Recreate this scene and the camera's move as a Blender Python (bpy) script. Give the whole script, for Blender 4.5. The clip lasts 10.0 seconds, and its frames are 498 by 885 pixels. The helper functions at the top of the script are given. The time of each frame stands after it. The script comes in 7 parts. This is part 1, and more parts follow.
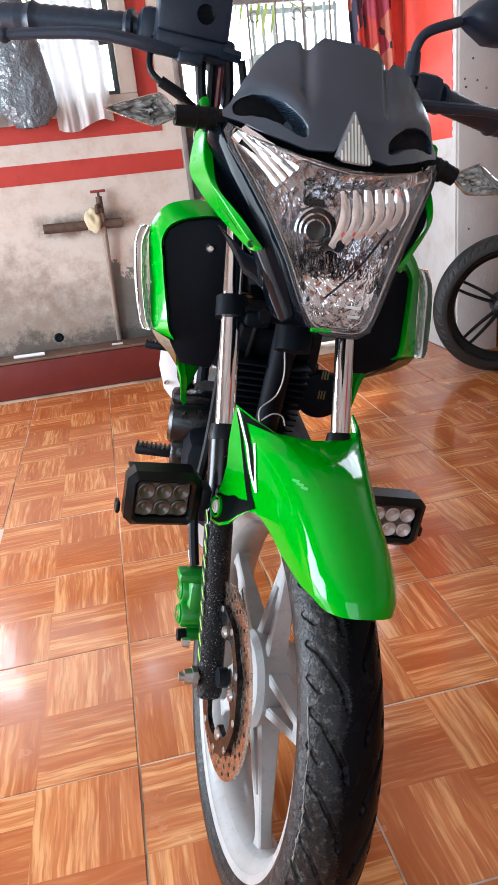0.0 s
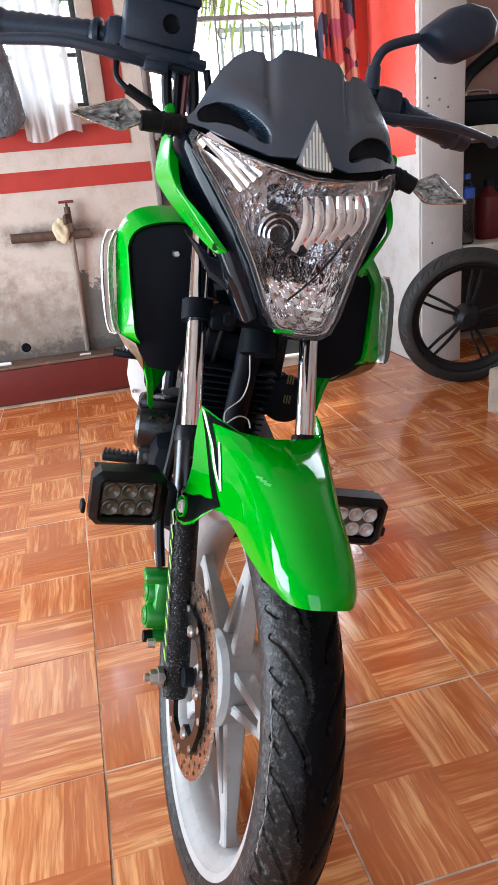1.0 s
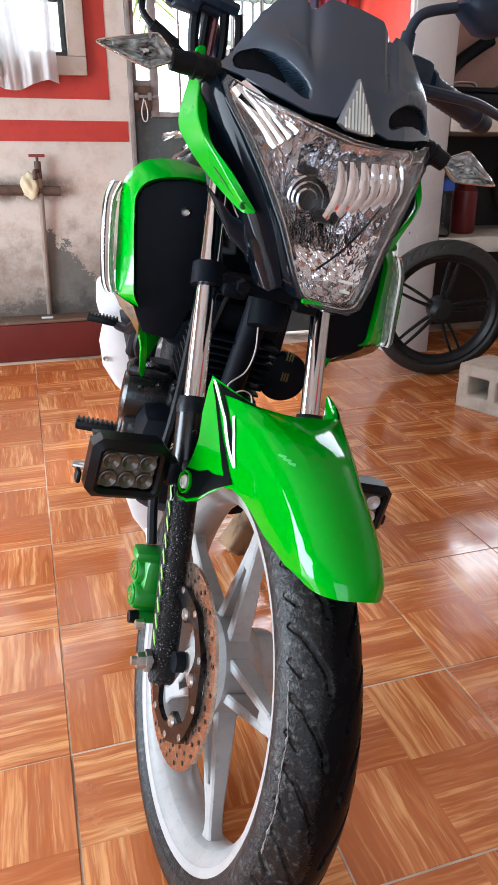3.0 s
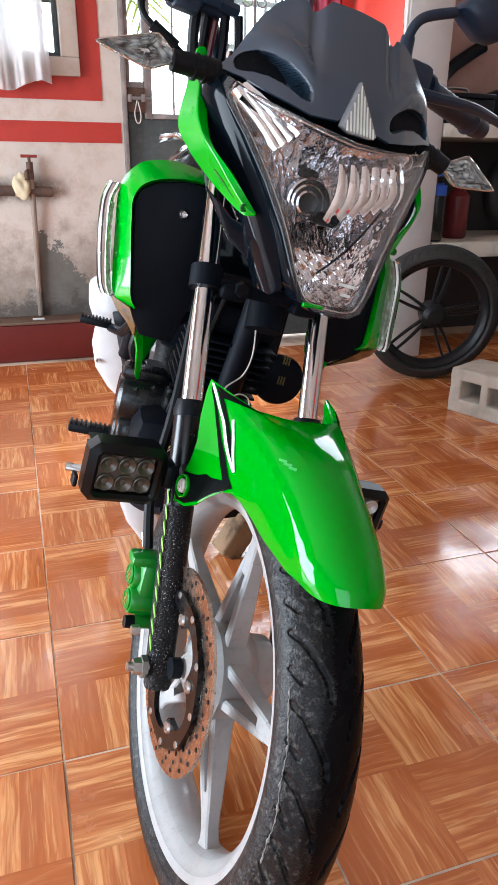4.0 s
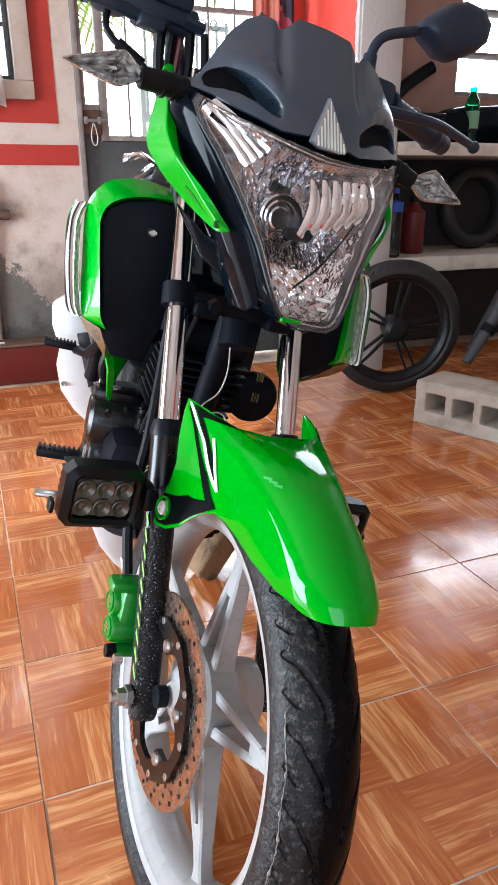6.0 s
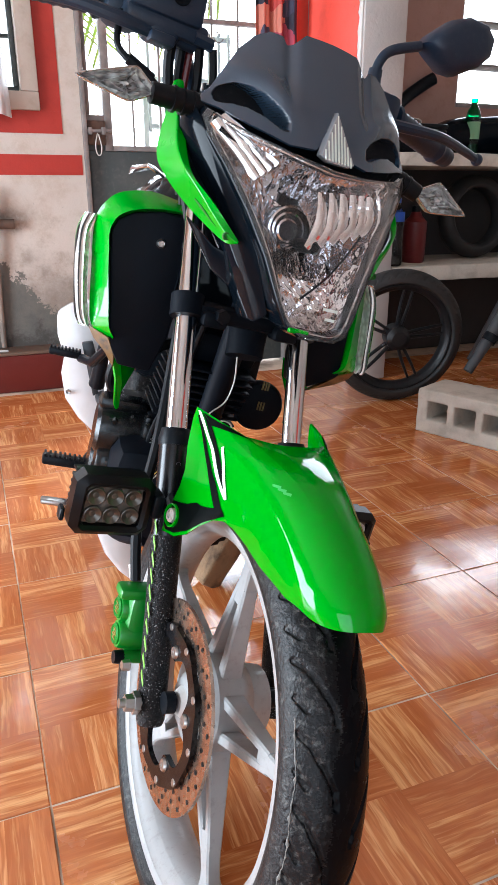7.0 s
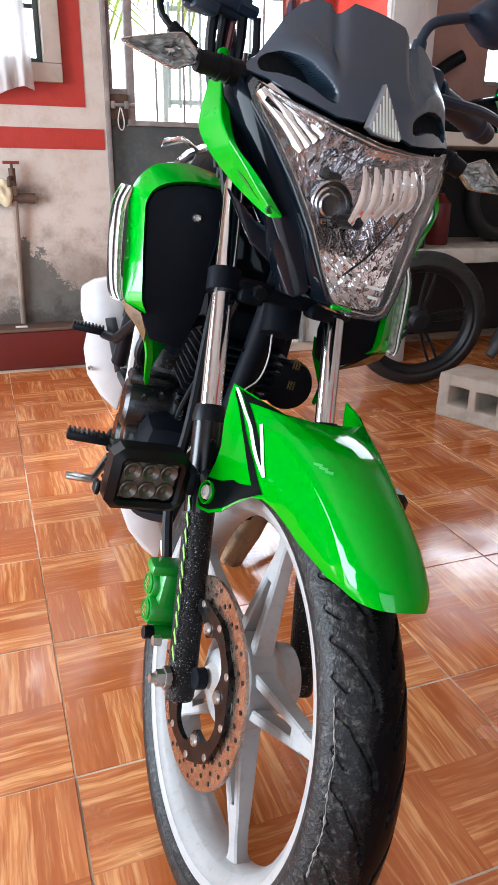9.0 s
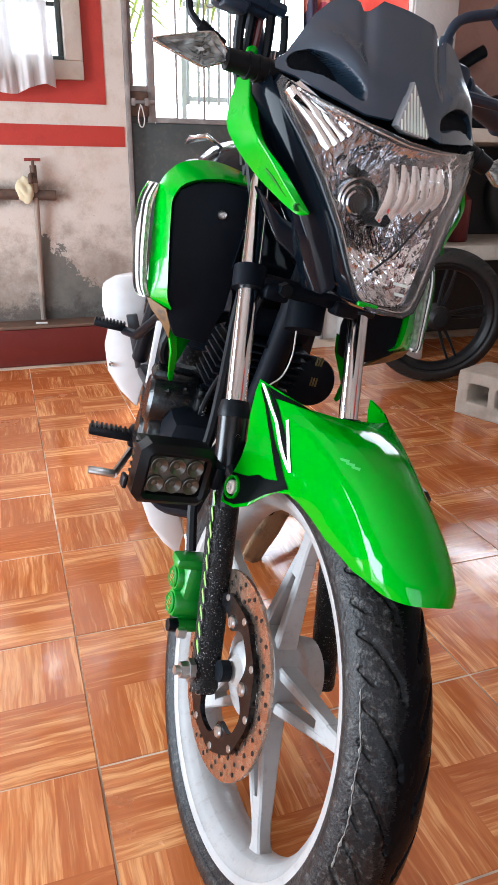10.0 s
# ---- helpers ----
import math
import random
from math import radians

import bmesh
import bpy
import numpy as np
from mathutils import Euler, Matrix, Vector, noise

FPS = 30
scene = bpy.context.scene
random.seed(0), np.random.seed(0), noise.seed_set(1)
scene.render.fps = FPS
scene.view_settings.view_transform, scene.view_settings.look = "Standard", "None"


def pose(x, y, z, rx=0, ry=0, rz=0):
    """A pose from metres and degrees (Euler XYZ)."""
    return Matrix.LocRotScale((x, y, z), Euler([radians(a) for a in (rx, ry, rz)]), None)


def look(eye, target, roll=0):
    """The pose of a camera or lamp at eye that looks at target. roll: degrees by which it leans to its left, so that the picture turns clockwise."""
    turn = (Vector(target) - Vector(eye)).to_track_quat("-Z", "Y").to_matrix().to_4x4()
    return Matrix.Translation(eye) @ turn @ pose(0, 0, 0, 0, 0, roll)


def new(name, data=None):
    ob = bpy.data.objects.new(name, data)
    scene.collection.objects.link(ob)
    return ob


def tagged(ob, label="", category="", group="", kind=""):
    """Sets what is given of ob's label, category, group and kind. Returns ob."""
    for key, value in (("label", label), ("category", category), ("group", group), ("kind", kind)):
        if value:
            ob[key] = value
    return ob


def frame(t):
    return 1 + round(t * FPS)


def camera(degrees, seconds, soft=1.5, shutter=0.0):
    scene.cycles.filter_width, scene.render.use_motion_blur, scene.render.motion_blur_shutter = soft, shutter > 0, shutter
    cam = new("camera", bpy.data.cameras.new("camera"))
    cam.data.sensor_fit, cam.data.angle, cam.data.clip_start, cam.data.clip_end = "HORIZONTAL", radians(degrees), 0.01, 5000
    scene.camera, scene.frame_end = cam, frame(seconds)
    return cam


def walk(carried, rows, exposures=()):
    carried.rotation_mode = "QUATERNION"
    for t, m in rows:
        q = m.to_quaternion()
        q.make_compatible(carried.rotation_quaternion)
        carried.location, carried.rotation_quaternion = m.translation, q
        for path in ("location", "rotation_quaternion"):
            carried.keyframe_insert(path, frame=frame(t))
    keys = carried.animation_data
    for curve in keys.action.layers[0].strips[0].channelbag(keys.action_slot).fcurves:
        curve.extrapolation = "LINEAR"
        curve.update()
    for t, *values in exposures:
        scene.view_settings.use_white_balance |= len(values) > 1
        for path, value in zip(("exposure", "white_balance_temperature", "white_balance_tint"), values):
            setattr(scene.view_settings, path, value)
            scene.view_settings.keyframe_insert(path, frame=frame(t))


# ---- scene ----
cam = camera(39.6, 10.0)
PATH = [
    (0, (0.086, -0.896, 0.884), (0.401, 0.938, 0.153), -6.3),
    (0.5, (0.082, -0.916, 0.88), (0.448, 0.918, 0.171), -6.4),
    (1, (0.087, -0.914, 0.872), (0.493, 0.914, 0.17), -5.4),
    (1.5, (0.083, -0.906, 0.862), (0.466, 0.927, 0.16), -5.5),
    (2, (0.079, -0.899, 0.86), (0.525, 0.905, 0.122), -3.4),
    (2.5, (0.052, -0.87, 0.858), (0.512, 0.928, 0.113), -2.1),
    (3, (0.023, -0.851, 0.853), (0.572, 0.915, 0.092), 0.0),
    (4.5, (0.013, -0.839, 0.851), (0.6, 0.919, 0.099), 0.6),
    (5, (0.009, -0.833, 0.848), (0.652, 0.903, 0.091), 0.1),
    (5.5, (0.006, -0.829, 0.846), (0.727, 0.891, 0.123), 0.2),
    (6, (0.001, -0.824, 0.847), (0.685, 0.918, 0.143), -0.2),
    (7.5, (-0.012, -0.831, 0.852), (0.675, 0.919, 0.172), -0.1),
    (8, (-0.011, -0.829, 0.849), (0.657, 0.917, 0.137), -0.4),
    (8.5, (-0.03, -0.824, 0.848), (0.622, 0.927, 0.135), 0.9),
    (9, (-0.036, -0.814, 0.844), (0.615, 0.929, 0.112), 0.8),
    (9.5, (-0.039, -0.819, 0.847), (0.651, 0.909, 0.113), 1.1),
    (10, (-0.05, -0.817, 0.845), (0.56, 0.938, 0.104), 0.7),
]
EXPOSURE = 0.29
walk(cam, [(t, look(eye, target, roll)) for t, eye, target, roll in PATH], [(0, EXPOSURE, 5770, 7), (10, EXPOSURE, 5770, 7)])

# ---- world and light ----
world = bpy.data.worlds.new("world")
scene.world = world
world.use_nodes = True
wn = world.node_tree.nodes
sky = wn.new("ShaderNodeTexSky")
sky.sky_type, sky.sun_disc = 'NISHITA', False
sky.sun_elevation, sky.sun_rotation = radians(52), radians(20)
wn["Background"].inputs["Strength"].default_value = 0.12
world.node_tree.links.new(sky.outputs[0], wn["Background"].inputs[0])
sun = new("sun", bpy.data.lights.new("sun", 'SUN'))
sun.data.energy, sun.data.angle, sun.data.color = 2.5, radians(3), (1, 0.95, 0.88)
sun.matrix_world = look((2, 5.0, 6.4), (0, 0, 0))


def opening_light(name, eye, target, w, h, power, color=(1, 1, 1)):
    """Sky light that enters by one of the openings."""
    ob = new(name, bpy.data.lights.new(name, 'AREA'))
    ob.data.shape, ob.data.size, ob.data.size_y = 'RECTANGLE', w, h
    ob.data.energy, ob.data.color = power, color
    ob.matrix_world = look(eye, target)
    return ob


opening_light("gate_light", (-1.65, -3.05, 1.25), (-0.6, 0, 0.7), 2.1, 2.2, 34, (0.92, 0.97, 1.0))
opening_light("left_door_light", (-2.95, 0.6, 0.95), (0, -0.1, 0.0), 1.7, 1.8, 178, (0.93, 0.975, 1.0))


# ---- materials ----
class Nodes:
    """Short forms for building a node material."""

    def __init__(self, name):
        self.mat = bpy.data.materials.new(name)
        self.mat.use_nodes = True
        self.n, self.l = self.mat.node_tree.nodes, self.mat.node_tree.links
        self.b = self.n["Principled BSDF"]

    def put(self, socket, value):
        if hasattr(value, "is_linked"):
            self.l.new(value, socket)
        else:
            socket.default_value = value

    def node(self, kind, **inputs):
        node = self.n.new(kind)
        for key, value in inputs.items():
            self.put(node.inputs[key.replace("_", " ")], value)
        return node

    def math(self, op, a, b=0.0, c=0.0):
        node = self.n.new("ShaderNodeMath")
        node.operation = op
        for k, v in enumerate((a, b, c)):
            self.put(node.inputs[k], v)
        return node.outputs[0]

    def noise(self, vector, scale, detail=4.0, rough=0.55):
        return self.node("ShaderNodeTexNoise", Vector=vector, Scale=scale, Detail=detail, Roughness=rough).outputs[0]

    def ramp(self, fac, lo, hi):
        node = self.n.new("ShaderNodeMapRange")
        node.interpolation_type = 'SMOOTHSTEP'
        for key, v in (("Value", fac), ("From Min", lo), ("From Max", hi)):
            self.put(node.inputs[key], v)
        return node.outputs[0]

    def mix(self, fac, a, b):
        node = self.n.new("ShaderNodeMix")
        node.data_type = 'RGBA'
        for sock, v in ((node.inputs[0], fac), (node.inputs[6], a), (node.inputs[7], b)):
            if isinstance(v, tuple) and len(v) == 3:
                v = (*v, 1)
            self.put(sock, v)
        return node.outputs[2]

    def coords(self, which="Object"):
        return self.n.new("ShaderNodeTexCoord").outputs[which]

    def bump(self, height, strength, distance):
        node = self.node("ShaderNodeBump", Height=height, Strength=strength, Distance=distance)
        self.l.new(node.outputs[0], self.b.inputs["Normal"])

    def base(self, **inputs):
        for key, v in inputs.items():
            if isinstance(v, tuple) and len(v) == 3:
                v = (*v, 1)
            self.put(self.b.inputs[key.replace("_", " ")], v)
        return self


def surface(name, color, rough=0.5, metal=0.0, coat=0.0, second=None, amount=0.5, scale=12.0, grain=150.0,
            bump=0.15, depth=0.001, rough_var=0.12, dust=0.0, dust_color=(0.34, 0.30, 0.26), spec=0.5, speck=0.0):
    """A paint, plastic or metal with blotches, fine grain, uneven gloss and, where given, dust."""
    m = Nodes(name)
    co = m.coords()
    big, fine = m.noise(co, scale), m.noise(co, grain, 3.0)
    second = second or tuple(c * 0.72 for c in color)
    col = m.mix(m.math('MULTIPLY', m.ramp(big, 0.42, 0.72), amount), color, second)
    if dust:
        sp = m.ramp(m.noise(co, scale * 7, 6.0, 0.7), 0.5, 0.72)
        col = m.mix(m.math('MULTIPLY', sp, dust), col, dust_color)
    if speck:
        sp = m.math('MULTIPLY', m.ramp(m.noise(co, speck, 2.0, 0.5), 0.63, 0.68), m.ramp(m.noise(co, speck * 0.12, 3.0), 0.34, 0.58))
        col = m.mix(m.math('MULTIPLY', sp, 0.8), col, (0.42, 0.42, 0.42))
    m.base(Base_Color=col, Metallic=metal, Coat_Weight=coat, Coat_Roughness=0.06, Specular_IOR_Level=spec)
    r = m.math('ADD', rough - rough_var / 2, m.math('MULTIPLY', m.noise(co, scale * 3, 5.0), rough_var))
    m.base(Roughness=r)
    if bump:
        m.bump(fine, bump, depth)
    return m.mat


def tile_material():
    """Glazed floor tile with a printed basket of wood slats, two by two squares to a tile."""
    m = Nodes("parquet_tile")
    co = m.coords()
    sep = m.node("ShaderNodeSeparateXYZ", Vector=co)
    rnd = m.n.new("ShaderNodeObjectInfo").outputs["Random"]
    u, v = (m.math('MULTIPLY', sep.outputs[k], 2 / 0.33) for k in (0, 1))
    cu, cv = m.math('FLOOR', u), m.math('FLOOR', v)
    fu, fv = m.math('FRACT', u), m.math('FRACT', v)
    odd = m.math('MODULO', m.math('ADD', cu, cv), 2.0)
    swap = m.math('SUBTRACT', 1.0, odd)
    # along the grain and across it
    across = m.math('ADD', m.math('MULTIPLY', fu, swap), m.math('MULTIPLY', fv, odd))
    along = m.math('ADD', m.math('MULTIPLY', fv, swap), m.math('MULTIPLY', fu, odd))
    block = m.math('ADD', m.math('MULTIPLY', cu, 3.1), m.math('MULTIPLY', cv, 7.7))
    warp = m.math('MULTIPLY', m.math('SUBTRACT', m.noise(co, 9.0, 2.0), 0.5), 0.10)
    slat = m.math('FLOOR', m.math('MULTIPLY', across, 5.0))
    key = m.node("ShaderNodeCombineXYZ", X=m.math('ADD', slat, block), Y=block, Z=m.math('MULTIPLY', m.math('ROUND', m.math('MULTIPLY', rnd, 3.0)), 1.7))
    tone = m.node("ShaderNodeTexWhiteNoise", Vector=key.outputs[0]).outputs["Value"]
    grain_at = m.node("ShaderNodeCombineXYZ", X=m.math('MULTIPLY', m.math('ADD', across, warp), 17.0),
                      Y=m.math('MULTIPLY', along, 1.3), Z=m.math('ADD', m.math('MULTIPLY', slat, 5.3), m.math('ADD', block, m.math('MULTIPLY', rnd, 9.0))))
    fibre = m.node("ShaderNodeTexNoise", Vector=grain_at.outputs[0], Scale=1.0, Detail=3.0, Roughness=0.6, Distortion=0.35).outputs[0]
    fine_at = m.node("ShaderNodeCombineXYZ", X=m.math('MULTIPLY', across, 70.0), Y=m.math('MULTIPLY', along, 3.0), Z=block)
    fine = m.noise(fine_at.outputs[0], 1.0, 3.0)
    mixv = m.math('ADD', m.math('MULTIPLY', fibre, 0.80), m.math('MULTIPLY', tone, 0.20))
    col = m.mix(m.ramp(mixv, 0.36, 0.66), (0.46, 0.125, 0.028), (0.63, 0.215, 0.064))
    flame_at = m.node("ShaderNodeCombineXYZ", X=m.math('MULTIPLY', m.math('ADD', across, warp), 19.0), Y=m.math('MULTIPLY', along, 1.1),
                      Z=m.math('ADD', m.math('MULTIPLY', slat, 0.9), m.math('ADD', block, m.math('MULTIPLY', rnd, 7.0))))
    flame = m.node("ShaderNodeTexNoise", Vector=flame_at.outputs[0], Scale=1.0, Detail=4.0, Roughness=0.58, Distortion=0.3).outputs[0]
    streak = m.ramp(m.math('ADD', m.math('MULTIPLY', flame, 0.84), m.math('MULTIPLY', tone, 0.16)), 0.48, 0.68)
    col = m.mix(m.math('MULTIPLY', streak, 0.88), col, (0.88, 0.45, 0.175))
    col = m.mix(m.math('MULTIPLY', m.ramp(fine, 0.50, 0.75), 0.42), col, (0.34, 0.080, 0.02))
    line = m.math('MINIMUM', across, m.math('SUBTRACT', 1.0, across))
    col = m.mix(m.math('MULTIPLY', m.ramp(line, 0.025, 0.0), 0.30), col, (0.30, 0.075, 0.02))
    col = m.mix(m.math('MULTIPLY', rnd, 0.14), col, (0.36, 0.10, 0.035))
    wpos = m.n.new("ShaderNodeNewGeometry").outputs["Position"]
    film = m.ramp(m.noise(wpos, 4.2, 6.0, 0.62), 0.44, 0.66)
    col = m.mix(m.math('MULTIPLY', film, 0.03), col, (0.55, 0.36, 0.24))
    speckle = m.ramp(m.noise(wpos, 90.0, 2.0), 0.74, 0.78)
    col = m.mix(m.math('MULTIPLY', speckle, 0.5), col, (0.10, 0.04, 0.02))
    m.base(Base_Color=col, Specular_IOR_Level=0.9)
    m.base(Roughness=m.math('ADD', 0.11, m.math('MULTIPLY', film, 0.17)))
    m.bump(m.noise(wpos, 26.0, 2.0), 0.10, 0.004)
    return m.mat


def plaster(name, color, stain=(0.12, 0.10, 0.085), low=0.55, amount=0.8, rough=0.75):
    """Old wall paint with damp stains, more of them towards the foot of the wall where water splashes."""
    m = Nodes(name)
    pos = m.n.new("ShaderNodeNewGeometry").outputs["Position"]
    z = m.node("ShaderNodeSeparateXYZ", Vector=pos).outputs[2]
    big, mid, fine = m.noise(pos, 3.0, 6.0, 0.65), m.noise(pos, 11.0, 8.0, 0.7), m.noise(pos, 130.0, 3.0)
    col = m.mix(m.math('MULTIPLY', m.ramp(mid, 0.42, 0.72), 0.5), color, (color[0] * 0.72, color[1] * 0.62, color[2] * 0.52))
    damp = m.ramp(m.math('ADD', m.math('MULTIPLY', m.ramp(z, low, 0.15), 0.32), m.math('ADD', m.math('MULTIPLY', big, 0.6), m.math('MULTIPLY', mid, 0.4))), 0.655, 0.715)
    col = m.mix(m.math('MULTIPLY', damp, amount), col, stain)
    flake = m.ramp(m.noise(pos, 38.0, 6.0, 0.75), 0.66, 0.70)
    col = m.mix(m.math('MULTIPLY', flake, 0.55), col, tuple(c * 0.35 for c in color))
    m.base(Base_Color=col, Roughness=rough)
    m.bump(m.math('ADD', m.math('MULTIPLY', mid, 0.7), m.math('MULTIPLY', fine, 0.3)), 0.35, 0.006)
    return m.mat


def north_plaster(name, color):
    """Dirty white paint: brown grime low down, and a ragged patch of bare grey cement beside the water pipe."""
    m = Nodes(name)
    pos = m.n.new("ShaderNodeNewGeometry").outputs["Position"]
    xyz = m.node("ShaderNodeSeparateXYZ", Vector=pos)
    x, z = xyz.outputs[0], xyz.outputs[2]
    big, mid, fine = m.noise(pos, 3.4, 6.0, 0.65), m.noise(pos, 13.0, 8.0, 0.7), m.noise(pos, 130.0, 3.0)
    col = m.mix(m.math('MULTIPLY', m.ramp(mid, 0.42, 0.72), 0.55), color, tuple(c * k for c, k in zip(color, (0.74, 0.64, 0.55))))
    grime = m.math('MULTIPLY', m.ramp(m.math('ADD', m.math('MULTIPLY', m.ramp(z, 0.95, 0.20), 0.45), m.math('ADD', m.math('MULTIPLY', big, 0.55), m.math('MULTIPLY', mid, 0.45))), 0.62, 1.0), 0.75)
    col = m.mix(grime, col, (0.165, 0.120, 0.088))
    band = m.math('MULTIPLY', m.ramp(m.math('ABSOLUTE', m.math('SUBTRACT', z, 0.725)), 0.075, 0.02), m.math('MULTIPLY', m.math('MULTIPLY', m.ramp(x, 0.30, 0.16), m.ramp(x, -0.24, -0.15)), m.ramp(mid, 0.30, 0.62)))
    col = m.mix(m.math('MULTIPLY', band, 0.75), col, (0.11, 0.07, 0.05))
    ragged = m.math('MULTIPLY', m.math('SUBTRACT', m.math('ADD', m.math('MULTIPLY', m.noise(pos, 7.0, 4.0), 0.4), m.math('MULTIPLY', m.noise(pos, 24.0, 8.0, 0.75), 0.6)), 0.5), 0.55)
    line = m.math('SUBTRACT', 0.665, m.math('MULTIPLY', x, 1.05))
    line = m.math('MINIMUM', line, 0.535)
    bare = m.ramp(m.math('ADD', m.math('SUBTRACT', line, z), ragged), -0.004, 0.012)
    bare = m.math('MULTIPLY', bare, m.ramp(m.math('ADD', x, m.math('MULTIPLY', ragged, 0.12)), 0.094, 0.102))
    col = m.mix(m.math('MULTIPLY', bare, 0.88), col, m.mix(m.ramp(mid, 0.35, 0.65), (0.075, 0.080, 0.072), (0.125, 0.120, 0.105)))
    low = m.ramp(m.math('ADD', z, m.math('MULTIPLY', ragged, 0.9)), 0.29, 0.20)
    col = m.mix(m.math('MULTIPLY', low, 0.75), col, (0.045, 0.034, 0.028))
    flake = m.ramp(m.noise(pos, 38.0, 6.0, 0.75), 0.65, 0.70)
    col = m.mix(m.math('MULTIPLY', flake, 0.6), col, tuple(c * 0.35 for c in color))
    m.base(Base_Color=col, Roughness=0.75)
    m.bump(m.math('ADD', m.math('MULTIPLY', mid, 0.7), m.math('MULTIPLY', fine, 0.3)), 0.35, 0.006)
    return m.mat


def clear(name, color=(1, 1, 1), rough=0.02, ior=1.45):
    m = Nodes(name)
    m.base(Base_Color=color, Transmission_Weight=1.0, Roughness=rough, IOR=ior)
    return m.mat


def faceted_mirror():
    """Mirror coating on a bowl that is moulded in many small slanted facets."""
    m = Nodes("faceted_reflector_bowl")
    co = m.n.new("ShaderNodeMapping")
    m.put(co.inputs["Vector"], m.coords())
    co.inputs["Scale"].default_value = (1.0, 0.6, 0.45)
    cell = m.node("ShaderNodeTexVoronoi", Vector=co.outputs[0], Scale=95.0)
    fine = m.node("ShaderNodeTexVoronoi", Vector=co.outputs[0], Scale=230.0)
    h = m.math('ADD', cell.outputs["Distance"], m.math('MULTIPLY', fine.outputs["Distance"], 0.25))
    m.base(Base_Color=(0.70, 0.71, 0.74), Metallic=1.0, Roughness=0.06)
    m.bump(h, 1.0, 0.0032)
    return m.mat


def lamp_facets():
    """Silvering pressed in small cushions; their bright and dark sides are put into the colour."""
    m = Nodes("cushioned_lamp_silvering")
    cell = m.node("ShaderNodeTexVoronoi", Vector=m.coords(), Scale=95.0)
    cell.inputs["Randomness"].default_value = 0.6
    d = m.ramp(cell.outputs["Distance"], 0.15, 0.75)
    m.base(Base_Color=m.mix(d, (0.95, 0.95, 0.93), (0.62, 0.60, 0.58)), Metallic=0.2, Roughness=0.2)
    m.bump(d, 0.8, 0.003)
    return m.mat


def honeycomb():
    """Dark plastic moulded in a fine mesh of cells."""
    m = Nodes("dark_honeycomb_plastic")
    cells = m.node("ShaderNodeTexVoronoi", Vector=m.coords(), Scale=620.0)
    cells.inputs["Randomness"].default_value = 0.25
    d = m.ramp(cells.outputs["Distance"], 0.25, 0.62)
    m.base(Base_Color=m.mix(d, (0.002, 0.002, 0.003), (0.045, 0.048, 0.052)), Roughness=0.3, Metallic=0.0)
    m.bump(d, 0.8, 0.0012)
    return m.mat


def glow(name, color, strength):
    m = Nodes(name)
    m.base(Base_Color=(0, 0, 0), Emission_Color=color, Emission_Strength=strength, Specular_IOR_Level=0.0)
    return m.mat


GREEN = surface("green_lacquer", (0.001, 0.295, 0.001), 0.30, coat=0.80, second=(0.001, 0.27, 0.001), scale=5, bump=0.0, rough_var=0.06, spec=0.0)
GREEN2 = surface("polished_green_lacquer", (0.001, 0.34, 0.001), 0.28, coat=0.6, second=(0.001, 0.31, 0.001), scale=5, bump=0.02, rough_var=0.06, spec=0.2)
DECAL = surface("black_decal", (0.002, 0.003, 0.003), 0.35, coat=0.0, bump=0.02, spec=0.02)
SATIN = surface("satin_black_fork_paint", (0.004, 0.004, 0.005), 0.24, spec=0.4, bump=0.05)
CALG = surface("green_caliper_paint", (0.006, 0.24, 0.012), 0.40, second=(0.01, 0.14, 0.01), bump=0.15, coat=0.2, dust=0.25, dust_color=(0.10, 0.12, 0.06))
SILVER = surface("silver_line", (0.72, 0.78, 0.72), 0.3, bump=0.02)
WHITE = surface("white_wheel_paint", (0.37, 0.37, 0.37), 0.35, coat=0.2, second=(0.27, 0.27, 0.27), amount=0.6, scale=14, bump=0.12, dust=0.45, dust_color=(0.22, 0.20, 0.18))
WPANEL = surface("white_panel_paint", (0.78, 0.78, 0.79), 0.25, coat=0.5, second=(0.62, 0.60, 0.57), amount=0.4, bump=0.03)
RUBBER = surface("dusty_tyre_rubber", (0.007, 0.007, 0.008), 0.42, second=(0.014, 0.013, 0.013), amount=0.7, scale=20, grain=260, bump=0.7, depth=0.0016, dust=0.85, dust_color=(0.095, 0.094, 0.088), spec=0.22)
# darker copies of the tyre rubber: the far side's shade put into colour
SHADEDR = surface("shaded_black_tyre_rubber", (0.004, 0.004, 0.005), 0.26, second=(0.006, 0.006, 0.006), scale=20, grain=260, bump=0.3, depth=0.001, spec=0.05, dust=0.03, dust_color=(0.05, 0.05, 0.05))
HALFR = surface("half_shaded_dusty_rubber", (0.005, 0.005, 0.006), 0.36, second=(0.010, 0.010, 0.010), amount=0.7, scale=20, grain=260, bump=0.5, depth=0.0013, dust=0.42, dust_color=(0.075, 0.074, 0.070), spec=0.12)
RUBBER2 = surface("grip_rubber", (0.005, 0.006, 0.008), 0.45, spec=0.16, grain=400, bump=0.25)
BLACKP = surface("matte_black_plastic", (0.003, 0.005, 0.008), 0.38, spec=0.16, second=(0.006, 0.009, 0.013), scale=20, grain=700, bump=0.22, depth=0.0006, dust=0.03)
# bluish window glare over the handlebar controls is put into this colour
CONTROL = surface("hazed_black_control_plastic", (0.008, 0.020, 0.042), 0.42, spec=0.4, second=(0.012, 0.024, 0.046), scale=20, grain=700, bump=0.2, depth=0.0006, dust=0.04)
